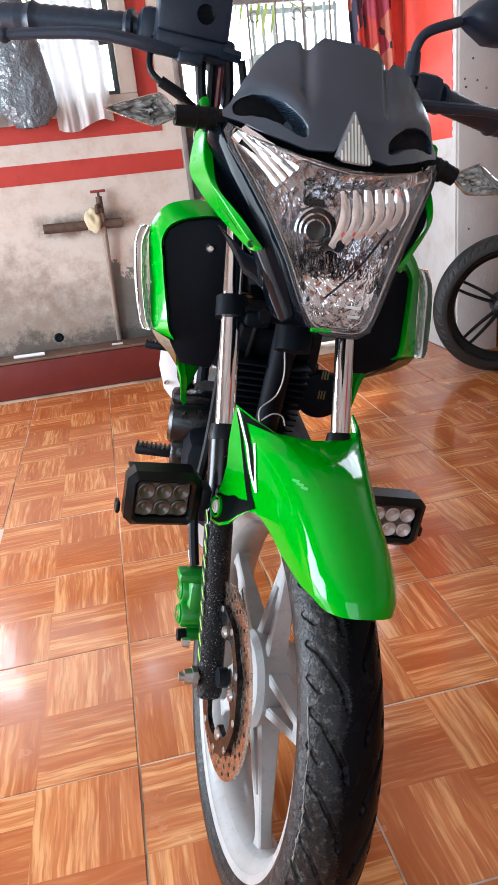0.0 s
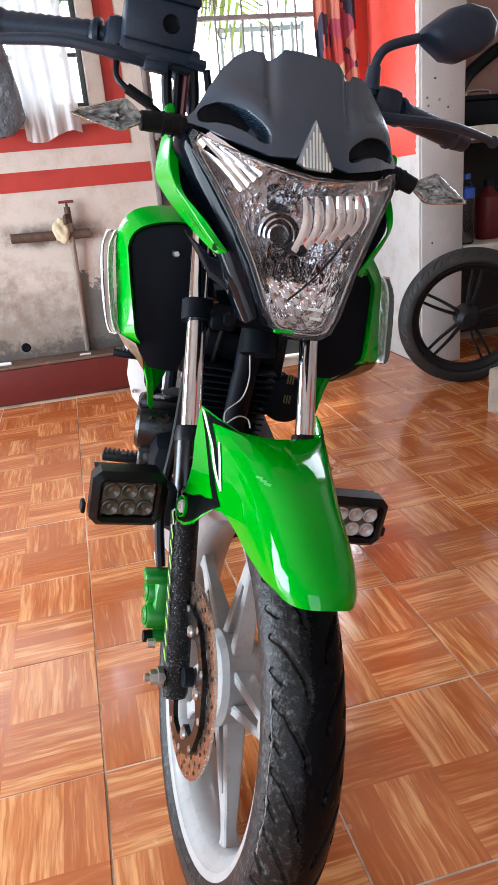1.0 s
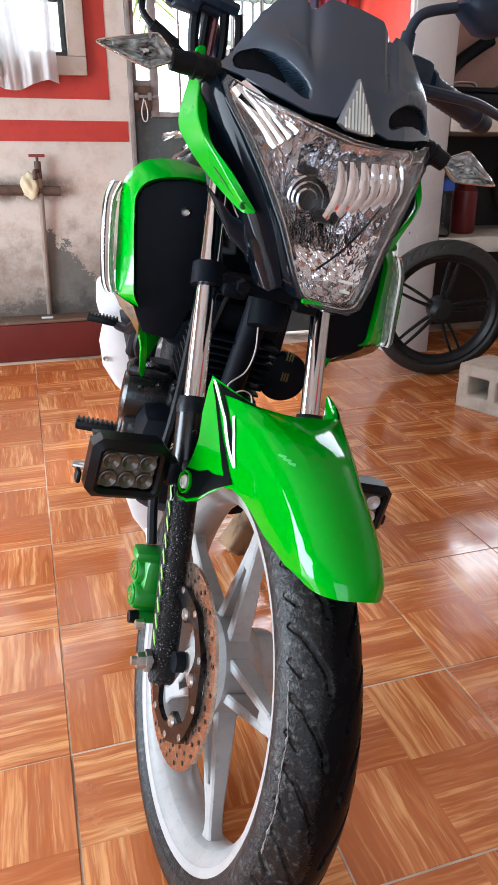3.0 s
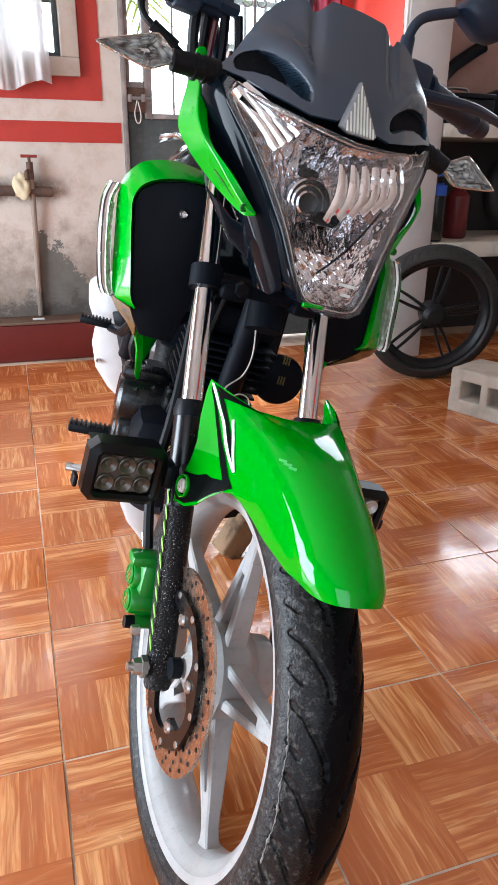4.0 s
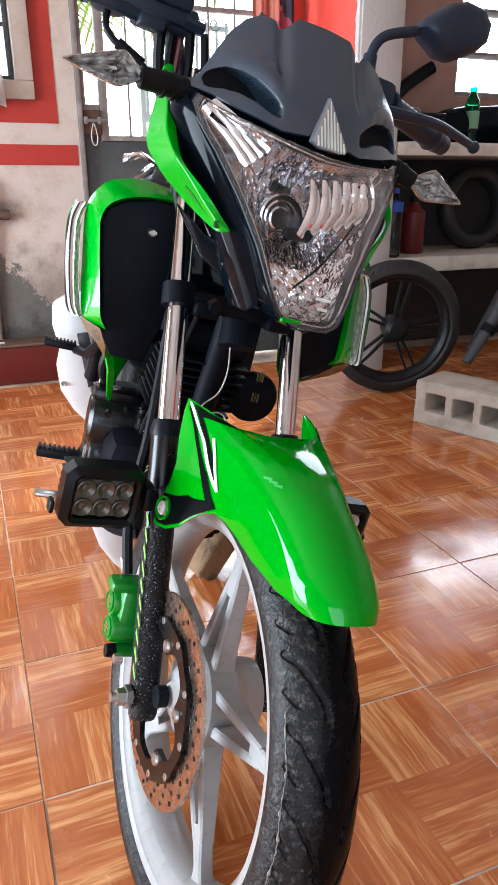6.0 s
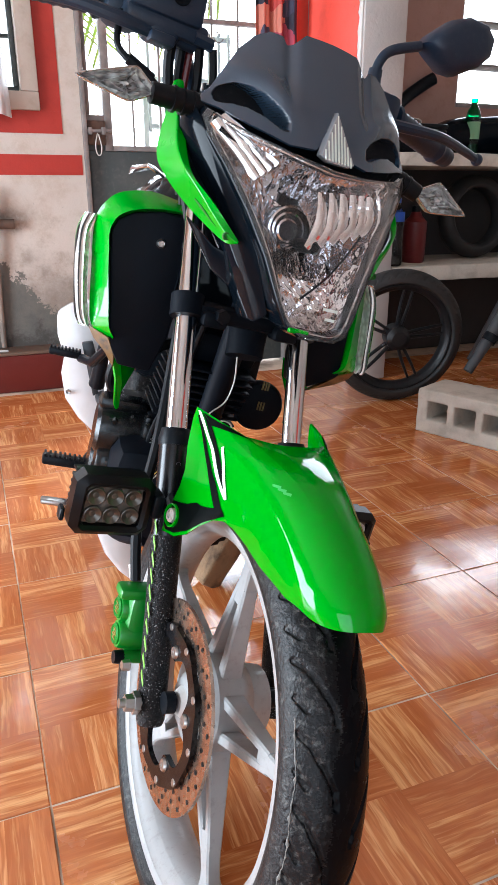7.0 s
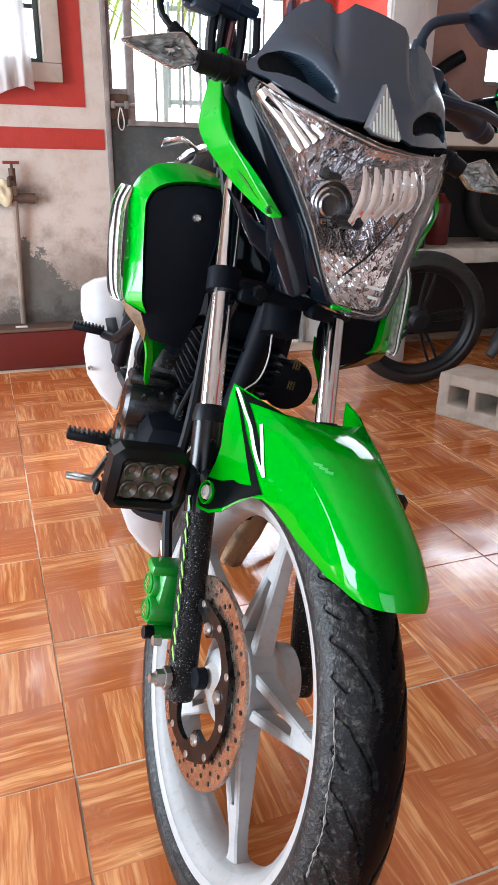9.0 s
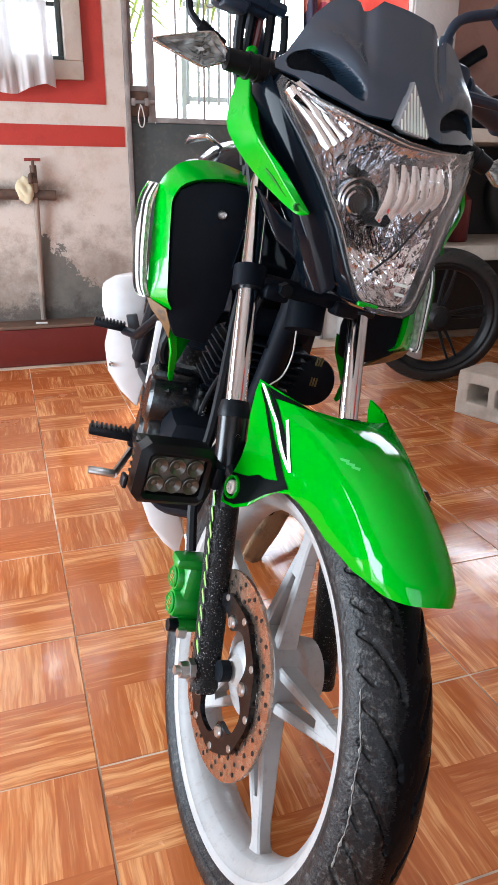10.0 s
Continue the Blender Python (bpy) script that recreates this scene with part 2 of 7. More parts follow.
VISOR = surface("satin_visor_plastic", (0.026, 0.048, 0.078), 0.27, spec=0.9, second=(0.032, 0.054, 0.084), scale=5, grain=900, bump=0.10, depth=0.0005, rough_var=0.02)
GLOSS = surface("gloss_black_paint", (0.003, 0.005, 0.008), 0.09, coat=0.0, spec=0.08, bump=0.02, rough_var=0.04)
ENGINE = surface("black_engine_paint", (0.004, 0.005, 0.006), 0.24, spec=0.38, second=(0.010, 0.010, 0.011), scale=22, grain=260, bump=0.25, dust=0.10, dust_color=(0.10, 0.09, 0.08))
FORKL = surface("speckled_black_fork", (0.004, 0.004, 0.005), 0.36, second=(0.009, 0.009, 0.009), grain=330, bump=0.8, depth=0.003, spec=0.22, scale=36, dust=0.0, speck=560)
CHROME = surface("chrome", (0.66, 0.67, 0.69), 0.10, metal=1.0, bump=0.02, rough_var=0.06, second=(0.5, 0.5, 0.52))
STEEL = surface("brushed_steel", (0.50, 0.49, 0.48), 0.30, metal=1.0, bump=0.1, scale=30, grain=500)
# the orange floor's reflection in the disc is put into this brown colour
DISC = surface("brake_disc_steel", (0.50, 0.36, 0.28), 0.27, metal=1.0, second=(0.28, 0.17, 0.12), amount=0.6, scale=30, grain=600, bump=0.12)
ALU = surface("cast_hub_metal", (0.56, 0.55, 0.53), 0.42, second=(0.33, 0.31, 0.29), amount=0.6, scale=30, bump=0.15, metal=0.2)
RADIATOR = surface("flat_black_inner_panel", (0.003, 0.005, 0.009), 0.55, bump=0.15, grain=500, spec=0.10)
REFLECT = surface("headlight_reflector", (0.88, 0.88, 0.90), 0.07, metal=1.0, bump=0.0, second=(0.75, 0.75, 0.78), rough_var=0.04)
BOWLM = faceted_mirror()
STRIP = surface("satin_lamp_silvering", (0.96, 0.96, 0.97), 0.14, metal=1.0, bump=0.0, second=(0.90, 0.90, 0.92), rough_var=0.08, scale=60)
HONEY = honeycomb()
FLANGE = surface("polished_lamp_flange", (0.24, 0.23, 0.235), 0.14, metal=0.9, second=(0.14, 0.13, 0.13), bump=0.05, scale=30)
GLASS = clear("clear_lens", (1, 1, 1), 0.015, 1.3)
GLASS2 = clear("textured_clear_plastic", (0.98, 0.99, 0.99), 0.03, 1.09)
LAMPB = surface("lamp_silvering", (0.62, 0.61, 0.60), 0.18, metal=0.9, bump=0.7, grain=110, depth=0.006, second=(0.3, 0.28, 0.27))
LAMPB2 = lamp_facets()
BEZEL = surface("smoke_bezel_plastic", (0.020, 0.020, 0.021), 0.20, spec=0.45, bump=0.03)
YELLOW = surface("yellow_tape", (0.55, 0.42, 0.05), 0.5)
WIRE = surface("wire_sheath", (0.55, 0.54, 0.50), 0.5)
WOOD = surface("old_wood", (0.27, 0.165, 0.085), 0.75, second=(0.075, 0.04, 0.02), amount=0.9, scale=25, grain=160, bump=0.6, depth=0.004)
CONCRETE = surface("concrete", (0.53, 0.48, 0.41), 0.9, second=(0.36, 0.32, 0.265), amount=0.8, scale=14, grain=220, bump=0.6, depth=0.004, dust=0.3, dust_color=(0.30, 0.26, 0.22))
PILLAR = surface("cement_pillar", (0.50, 0.475, 0.46), 0.8, second=(0.38, 0.36, 0.35), amount=0.5, scale=4, grain=90, bump=0.35, depth=0.004, dust=0.1)
DOORM = surface("dark_door_metal", (0.050, 0.060, 0.060), 0.45, second=(0.085, 0.09, 0.085), amount=0.7, scale=7, bump=0.15, dust=0.15)
FRAMEM = surface("worn_frame_metal", (0.20, 0.18, 0.17), 0.55, second=(0.34, 0.30, 0.28), amount=0.8, scale=14, bump=0.2)
RUST = surface("rusty_iron", (0.105, 0.060, 0.040), 0.75, second=(0.055, 0.035, 0.028), amount=0.8, scale=45, bump=0.5, depth=0.002)
WALLW = plaster("stained_white_plaster", (0.50, 0.445, 0.385), stain=(0.105, 0.095, 0.075), low=0.80)
WALLN = north_plaster("grimy_white_plaster", (0.60, 0.535, 0.475))
WALLR = plaster("red_wall_paint", (0.42, 0.032, 0.020), stain=(0.20, 0.02, 0.012), amount=0.4, rough=0.55)
WALLO = plaster("coral_red_wall_paint", (0.80, 0.075, 0.045), stain=(0.50, 0.04, 0.03), amount=0.25, rough=0.6)
WALLC = plaster("clean_white_paint", (0.62, 0.60, 0.58), stain=(0.30, 0.26, 0.22), low=0.25, amount=0.3)
WALLB = plaster("brown_pink_wall_paint", (0.36, 0.21, 0.175), amount=0.3)
WALLP = plaster("plain_room_plaster", (0.55, 0.50, 0.46), amount=0.4)
PLINTHM = plaster("red_plinth_paint", (0.25, 0.020, 0.012), stain=(0.06, 0.012, 0.010), low=0.2, amount=0.6, rough=0.45)
LEDGE = plaster("dirty_ledge", (0.27, 0.165, 0.11), stain=(0.07, 0.048, 0.035), low=0.3, amount=0.6)
PIPEM = plaster("limed_pipe", (0.30, 0.235, 0.19), amount=0.6)
CEIL = plaster("ceiling_paint", (0.62, 0.60, 0.57), amount=0.2)
TILE = tile_material()
GROUT = surface("pale_grout", (0.66, 0.52, 0.40), 0.85, second=(0.14, 0.09, 0.06), amount=0.85, scale=5)
BOTTLE_G = clear("green_bottle_plastic", (0.02, 0.62, 0.16), 0.06, 1.35)
BOTTLE_C = clear("clear_bottle_plastic", (0.75, 0.80, 0.85), 0.08, 1.3)
LABELG = surface("pale_green_label", (0.20, 0.42, 0.24), 0.6)
LABELB = surface("blue_label", (0.02, 0.10, 0.55), 0.4)
REDP = surface("red_plastic", (0.12, 0.010, 0.012), 0.4)


# ---- mesh helpers ----
V = Vector


def finish(name, bm, material, parent=None, label="", sharp=35, m=None):
    """Link a bmesh as one mesh object; m lays it into the parent's frame first."""
    if m is not None:
        bm.transform(m)
    bmesh.ops.recalc_face_normals(bm, faces=bm.faces)
    me = bpy.data.meshes.new(name)
    bm.to_mesh(me)
    bm.free()
    for p in me.polygons:
        p.use_smooth = True
    me.set_sharp_from_angle(angle=radians(sharp))
    for one in material if isinstance(material, (list, tuple)) else (material,):
        me.materials.append(one)
    ob = new(name, me)
    if parent is not None:
        ob.parent = parent
    if label:
        ob["label"] = label
    return ob


part = finish


def thing(name, label, category, m=None, group="", kind=""):
    ob = new(name)
    ob.empty_display_size = 0.05
    if m is not None:
        ob.matrix_world = m
    return tagged(ob, label, category, group, kind)


def box(bm, c, s, bevel=0.0, rot=None, seg=2):
    """A box of size s round c, its edges rounded."""
    r = bmesh.ops.create_cube(bm, size=1.0)
    vs = r["verts"]
    bmesh.ops.scale(bm, vec=s, verts=vs)
    if bevel:
        es = list({e for v in vs for e in v.link_edges})
        out = bmesh.ops.bevel(bm, geom=es, offset=bevel, segments=seg, profile=0.5, affect='EDGES', clamp_overlap=True)
        vs = list({v for f in out["faces"] for v in f.verts} | {v for v in vs if v.is_valid})
    if rot is not None:
        bmesh.ops.transform(bm, matrix=rot.to_4x4() if len(rot) == 3 else rot, verts=vs)
    bmesh.ops.translate(bm, vec=c, verts=vs)
    return vs


def boxed(c, s, bevel=0.0, rot=None, seg=2):
    bm = bmesh.new()
    box(bm, c, s, bevel, rot, seg)
    return bm


def ring_frame(d):
    d = d.normalized()
    a = V((0, 0, 1)) if abs(d.z) < 0.9 else V((1, 0, 0))
    x = d.cross(a).normalized()
    return x, d.cross(x).normalized()


def loft(bm, rings, caps=True, closed=False):
    """Skin rings of equally many points; closed joins the last to the first."""
    rows = [[bm.verts.new(p) for p in ring] for ring in rings]
    k = len(rows[0])
    for a, b in zip(rows, rows[1:] + rows[:1] if closed else rows[1:]):
        for i in range(k):
            bm.faces.new((a[i], a[(i + 1) % k], b[(i + 1) % k], b[i]))
    if caps and not closed:
        bm.faces.new(rows[0][::-1])
        bm.faces.new(rows[-1])
    return rows


def tube(bm, pts, r, seg=10, caps=True):
    """A round bar along points; r one radius or one for each point."""
    pts = [V(p) for p in pts]
    rs = r if isinstance(r, (list, tuple)) else [r] * len(pts)
    rings, x = [], None
    for i, p in enumerate(pts):
        d = (pts[min(i + 1, len(pts) - 1)] - pts[max(i - 1, 0)]).normalized()
        if x is None:
            x, y = ring_frame(d)
        else:
            x = (x - d * x.dot(d)).normalized()
            y = d.cross(x)
        rings.append([p + rs[i] * (math.cos(a) * x + math.sin(a) * y) for a in (2 * math.pi * k / seg for k in range(seg))])
    loft(bm, rings, caps)


def tubed(pts, r, seg=10):
    bm = bmesh.new()
    tube(bm, pts, r, seg)
    return bm


def smooth_path(pts, n=6):
    """Catmull-Rom through the points."""
    pts = [V(p) for p in pts]
    out = []
    for i in range(len(pts) - 1):
        a, b, c, d = pts[max(i - 1, 0)], pts[i], pts[i + 1], pts[min(i + 2, len(pts) - 1)]
        for k in range(n):
            t = k / n
            out.append(0.5 * (2 * b + (c - a) * t + (2 * a - 5 * b + 4 * c - d) * t * t + (3 * b - a - 3 * c + d) * t ** 3))
    return out + [pts[-1]]


def lathe(bm, profile, axis, seg=48, closed=False, centre=(0, 0, 0)):
    """Turn (distance along axis, radius) pairs round an axis 'X', 'Y' or 'Z'."""
    rings = []
    for k in range(seg):
        a = 2 * math.pi * k / seg
        c, s = math.cos(a), math.sin(a)
        row = []
        for h, r in profile:
            p = {'X': (h, r * c, r * s), 'Y': (r * s, h, r * c), 'Z': (r * c, r * s, h)}[axis]
            row.append(V(p) + V(centre))
        rings.append(row)
    rows = [[bm.verts.new(p) for p in ring] for ring in rings]
    n = len(profile)
    for a, b in zip(rows, rows[1:] + rows[:1]):
        for i in range(n if closed else n - 1):
            j = (i + 1) % n
            bm.faces.new((a[i], a[j], b[j], b[i]))
    bmesh.ops.remove_doubles(bm, verts=bm.verts, dist=1e-6)


def lathed(profile, axis, seg=48, closed=False, centre=(0, 0, 0)):
    bm = bmesh.new()
    lathe(bm, profile, axis, seg, closed, centre)
    return bm


def plate(bm, outline, offset, bevel=0.0):
    """A flat or bent outline given thickness by a vector."""
    a = [bm.verts.new(p) for p in outline]
    f = bm.faces.new(a)
    out = bmesh.ops.extrude_face_region(bm, geom=[f])
    vs = [g for g in out["geom"] if isinstance(g, bmesh.types.BMVert)]
    bmesh.ops.translate(bm, vec=offset, verts=vs)
    if bevel:
        es = [e for e in bm.edges if len(e.link_faces) == 2 and e.calc_face_angle(0) > 0.8]
        bmesh.ops.bevel(bm, geom=es, offset=bevel, segments=2, profile=0.5, affect='EDGES')


def plated(outline, offset, bevel=0.0):
    bm = bmesh.new()
    plate(bm, [V(p) for p in outline], V(offset), bevel)
    return bm


def sheet(fn, nu, nv, thick, closed_u=False):
    """A bent sheet fn(u, v) with thickness along its normals."""
    bm = bmesh.new()
    rows = [[bm.verts.new(fn(i / nu, j / nv)) for j in range(nv + 1)] for i in range(nu + 1)]
    for i in range(nu):
        for j in range(nv):
            bm.faces.new((rows[i][j], rows[i + 1][j], rows[i + 1][j + 1], rows[i][j + 1]))
    bmesh.ops.recalc_face_normals(bm, faces=bm.faces)
    bmesh.ops.solidify(bm, geom=bm.faces[:], thickness=thick)
    return bm


def interp(table, x):
    """Piecewise linear through rows (x, a, b, ...)."""
    if x <= table[0][0]:
        return table[0][1:]
    for p, q in zip(table, table[1:]):
        if x <= q[0]:
            t = (x - p[0]) / (q[0] - p[0])
            return tuple(a + (b - a) * t for a, b in zip(p[1:], q[1:]))
    return table[-1][1:]

# ---- the room ----
WALL_Y, X0, X1, Y0, HEIGHT = 2.48, -3.0, 4.0, -3.0, 2.75
TH = 0.15


def wall_with_holes(name, x0, x1, z0, z1, holes, y, thick, material, label, along='X'):
    """An upright wall along x (or y), cut into blocks round its openings, as one mesh."""
    xs = sorted({x0, x1, *[h[0] for h in holes], *[h[1] for h in holes]})
    zs = sorted({z0, z1, *[h[2] for h in holes], *[h[3] for h in holes]})
    bm = bmesh.new()
    cells = set()
    for i in range(len(xs) - 1):
        for k in range(len(zs) - 1):
            cx, cz = (xs[i] + xs[i + 1]) / 2, (zs[k] + zs[k + 1]) / 2
            if not any(h[0] < cx < h[1] and h[2] < cz < h[3] for h in holes):
                cells.add((i, k))

    def at(a, d, z):
        return (a, y + d, z) if along == 'X' else (y + d, a, z)

    cache = {}

    def vert(a, d, z):
        key = (round(a, 4), d, round(z, 4))
        if key not in cache:
            cache[key] = bm.verts.new(at(a, d, z))
        return cache[key]

    for i, k in cells:
        a0, a1, b0, b1 = xs[i], xs[i + 1], zs[k], zs[k + 1]
        for d in (0.0, thick):
            bm.faces.new([vert(a0, d, b0), vert(a1, d, b0), vert(a1, d, b1), vert(a0, d, b1)])
        for (di, dk), (p, q) in {(-1, 0): ((a0, b0), (a0, b1)), (1, 0): ((a1, b0), (a1, b1)), (0, -1): ((a0, b0), (a1, b0)), (0, 1): ((a0, b1), (a1, b1))}.items():
            if (i + di, k + dk) not in cells:
                bm.faces.new([vert(p[0], 0.0, p[1]), vert(q[0], 0.0, q[1]), vert(q[0], thick, q[1]), vert(p[0], thick, p[1])])
    return tagged(finish(name, bm, material, sharp=20), label, "wall", kind="structure")


DOOR = (0.515, 1.50, 0.0, 2.12)
WIN_L = (-1.05, 0.275, 1.24, 2.15)
WIN_R = (2.44, 3.75, 1.26, 2.45)
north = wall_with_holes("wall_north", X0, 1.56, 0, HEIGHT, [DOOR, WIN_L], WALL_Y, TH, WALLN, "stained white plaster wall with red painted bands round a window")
wall_with_holes("wall_north_east", 1.56, X1, 0, HEIGHT, [WIN_R], WALL_Y, TH, WALLB, "brownish pink painted wall above the workbench")
wall_with_holes("wall_west", Y0, WALL_Y + TH, 0, HEIGHT, [(-0.35, 1.55, 0.0, 2.15)], X0 - TH, TH, WALLP, "plain plaster side wall with a doorway", 'Y')
wall_with_holes("wall_east", Y0, WALL_Y + TH, 0, HEIGHT, [], X1, TH, WALLP, "plain plaster side wall", 'Y')
south = wall_with_holes("wall_south", X0, X1, 0, HEIGHT, [(-2.75, -0.55, 0.0, 2.4)], Y0 - TH, TH, WALLP, "pale plaster wall with red painted bands and a wide open gateway")
for z0_, z1_ in ((0.918, 1.0), (1.45, 1.95)):
    part("painted_band", boxed(((2.3 + X1) / 2, Y0 + 0.0015, (z0_ + z1_) / 2), (X1 - 2.304, 0.003, z1_ - z0_)), WALLO, south)
tagged(finish("ceiling", boxed((0.5, -0.2, HEIGHT + 0.06), (7.4, 6.0, 0.12)), CEIL), "pale painted flat ceiling", "ceiling", kind="structure")


def band(name, x0, x1, z0, z1, material, parent, proud=0.003):
    bm = boxed(((x0 + x1) / 2, WALL_Y - proud / 2 + 0.0005, (z0 + z1) / 2), (x1 - x0, proud, z1 - z0))
    return part(name, bm, material, parent)


# painted bands on the north wall
band("painted_band", X0, 0.505, 0.918, 1.0, WALLR, north)
band("painted_band", X0, 0.432, 1.083, 1.17, WALLR, north)
band("painted_band", 0.345, 0.432, 1.1701, 2.3, WALLR, north)
band("painted_band", 1.505, 1.86, 0.945, HEIGHT - 0.01, WALLO, north)
band("painted_band", 1.505, 1.86, 0.0, 0.9449, WALLC, north)
# raised window surround
frame_bm = bmesh.new()
box(frame_bm, (-0.35, WALL_Y - 0.012, 1.205), (1.39, 0.035, 0.07), 0.004)
box(frame_bm, (0.31, WALL_Y - 0.012, 1.70), (0.07, 0.034, 0.919), 0.004)
part("window_surround", frame_bm, WALLW, north, "chipped white plaster window surround")

# raised plinth that runs along the wall, with a dirty ledge
pl = bmesh.new()
box(pl, (-1.25, 2.413, 0.0845), (3.5, 0.132, 0.169), 0.012)
plinth = tagged(finish("plinth", pl, PLINTHM), "dark red painted plinth step along the wall", "plinth", kind="structure")
part("ledge", boxed((-1.25, 2.411, 0.176), (3.5, 0.136, 0.014), 0.004), LEDGE, plinth, "dirt-stained cement ledge")

# cement pillar
pb = bmesh.new()
box(pb, (1.68, 2.215, HEIGHT / 2), (0.20, 0.53, HEIGHT - 0.002), 0.008)
pillar = tagged(finish("pillar", pb, PILLAR), "rough grey cement pillar with small nail holes", "pillar", kind="structure")
for x, z in ((1.605, 1.13), (1.64, 1.20), (1.66, 1.12), (1.70, 1.09), (1.61, 1.10), (1.63, 0.55), (1.68, 0.80)):
    part("nail_hole", lathed([(1.951, 0.0), (1.9485, 0.004), (1.951, 0.0045)], 'Y', 8, centre=(x, 0, z)), RADIATOR, pillar)
# strip of bare white plaster at the pillar's edge
part("plaster_edge", boxed((1.577, 2.20, 1.35), (0.010, 0.48, 2.6), 0.003), WALLC, pillar, "flaking white paint edge")
er = random.Random(8)
edge_y = [(1.985 + er.uniform(-0.005, 0.008) + 0.012 * noise.noise(V((k * 0.22, 3, 0))), 0.92 + 0.0168 * k) for k in range(100)]
part("painted_side", plated([V((1.5715, 2.444, 2.60)), V((1.5715, 2.444, 0.912))] + [V((1.5715, y, z)) for y, z in edge_y], (-0.002, 0, 0)), WALLO, pillar, "coral red paint that flakes off along the corner")

# ---- metal door with barred panes ----
door = tagged(new("door_1"), "dark metal door with barred glass panes and a padlocked bolt", "door", kind="structure")


def bar(name, x0, x1, z0, z1, y=WALL_Y + 0.03, d=0.035, material=FRAMEM, bevel=0.003, parent=None, label=""):
    return part(name, boxed(((x0 + x1) / 2, y, (z0 + z1) / 2), (x1 - x0, d, z1 - z0), bevel), material, parent or door, label)


bar("door_frame", 0.516, 0.535, 0.0, 2.119, d=0.09)
bar("door_frame", 1.481, 1.499, 0.0, 2.119, d=0.09)
bar("door_frame", 0.5351, 1.4809, 2.09, 2.119, d=0.09)
bar("door_stile", 0.538, 0.556, 1.165, 2.088)
bar("door_stile", 0.615, 0.650, 1.0197, 2.088)
bar("door_stile", 1.46, 1.48, 1.0197, 2.088)
bar("door_rail", 0.538, 0.6149, 1.120, 1.164)
bar("door_rail", 0.6501, 1.4599, 1.020, 1.042)
bar("door_rail", 0.6501, 1.4599, 1.548, 1.566)
bar("door_panel", 0.538, 1.4805, 0.01, 1.0195, y=WALL_Y + 0.035, d=0.02, material=DOORM, label="dark grey sheet metal lower panel")
bar("door_panel", 0.538, 0.6148, 1.0196, 1.1195, y=WALL_Y + 0.034, d=0.02, material=DOORM)
for x in (0.747, 0.872, 0.995, 1.12, 1.245, 1.365):
    bar("window_bar", x - 0.004, x + 0.004, 1.0421, 1.5479, y=WALL_Y + 0.022, d=0.008, bevel=0.0)
    bar("window_bar", x - 0.004, x + 0.004, 1.5661, 2.0899, y=WALL_Y + 0.022, d=0.008, bevel=0.0)
for x, z, s in ((0.90, 1.50, 1), (1.09, 1.50, -1), (0.90, 1.62, 1), (1.09, 1.62, -1), (1.15, 1.50, 1), (0.84, 1.62, -1)):
    pts = [(x + s * (0.012 + 0.0025 * a) * math.cos(a), WALL_Y + 0.022, z + (0.012 + 0.0025 * a) * math.sin(a)) for a in (0.5 * k for k in range(13))]
    part("scroll", tubed(pts, 0.003, 6), FRAMEM, door)
bar("pane", 0.5561, 0.6149, 1.1641, 2.0879, y=WALL_Y + 0.05, d=0.003, material=GLASS, bevel=0).visible_shadow = False
bar("pane", 0.6501, 1.4599, 1.0421, 2.0899, y=WALL_Y + 0.05, d=0.003, material=GLASS, bevel=0).visible_shadow = False
# bolt with a wire loop
bolt = bmesh.new()
box(bolt, (0.566, WALL_Y + 0.008, 1.092), (0.098, 0.012, 0.098), 0.003)
part("bolt_plate", bolt, RUST, door, "scratched rusty bolt plate")
bb = bmesh.new()
tube(bb, [(0.525, WALL_Y - 0.005, 1.098), (0.645, WALL_Y - 0.005, 1.10)], 0.007, 8)
box(bb, (0.548, WALL_Y - 0.003, 1.098), (0.018, 0.02, 0.03), 0.003)
box(bb, (0.607, WALL_Y - 0.003, 1.099), (0.018, 0.02, 0.03), 0.003)
part("sliding_bolt", bb, FRAMEM, door)
part("wire_loop", tubed(smooth_path([(0.578, WALL_Y - 0.012, 1.09), (0.566, WALL_Y - 0.014, 1.04), (0.572, WALL_Y - 0.014, 1.005), (0.586, WALL_Y - 0.014, 1.003), (0.592, WALL_Y - 0.014, 1.035), (0.582, WALL_Y - 0.012, 1.085)]), 0.0028, 6), WIRE, door)

# ---- left window with its bars ----
win = tagged(new("window_1"), "barred window in a dark metal frame", "window", kind="structure")
for x0, x1, z0, z1 in ((-1.049, 0.274, 1.241, 1.262), (-1.049, 0.274, 2.128, 2.149), (0.252, 0.274, 1.2621, 2.1279), (-1.049, -1.027, 1.2621, 2.1279)):
    bar("window_frame", x0, x1, z0, z1, y=WALL_Y + 0.05, parent=win, material=DOORM)
for x in (0.205, 0.02, -0.2, -0.42, -0.64, -0.86):
    bar("window_bar", x - 0.008, x + 0.008, 1.2621, 2.1279, y=WALL_Y + 0.045, d=0.012, bevel=0, parent=win, material=DOORM)
for z in (1.45, 1.66, 1.88):
    bar("window_bar", -1.026, 0.2519, z - 0.008, z + 0.008, y=WALL_Y + 0.06, d=0.012, bevel=0, parent=win, material=DOORM)

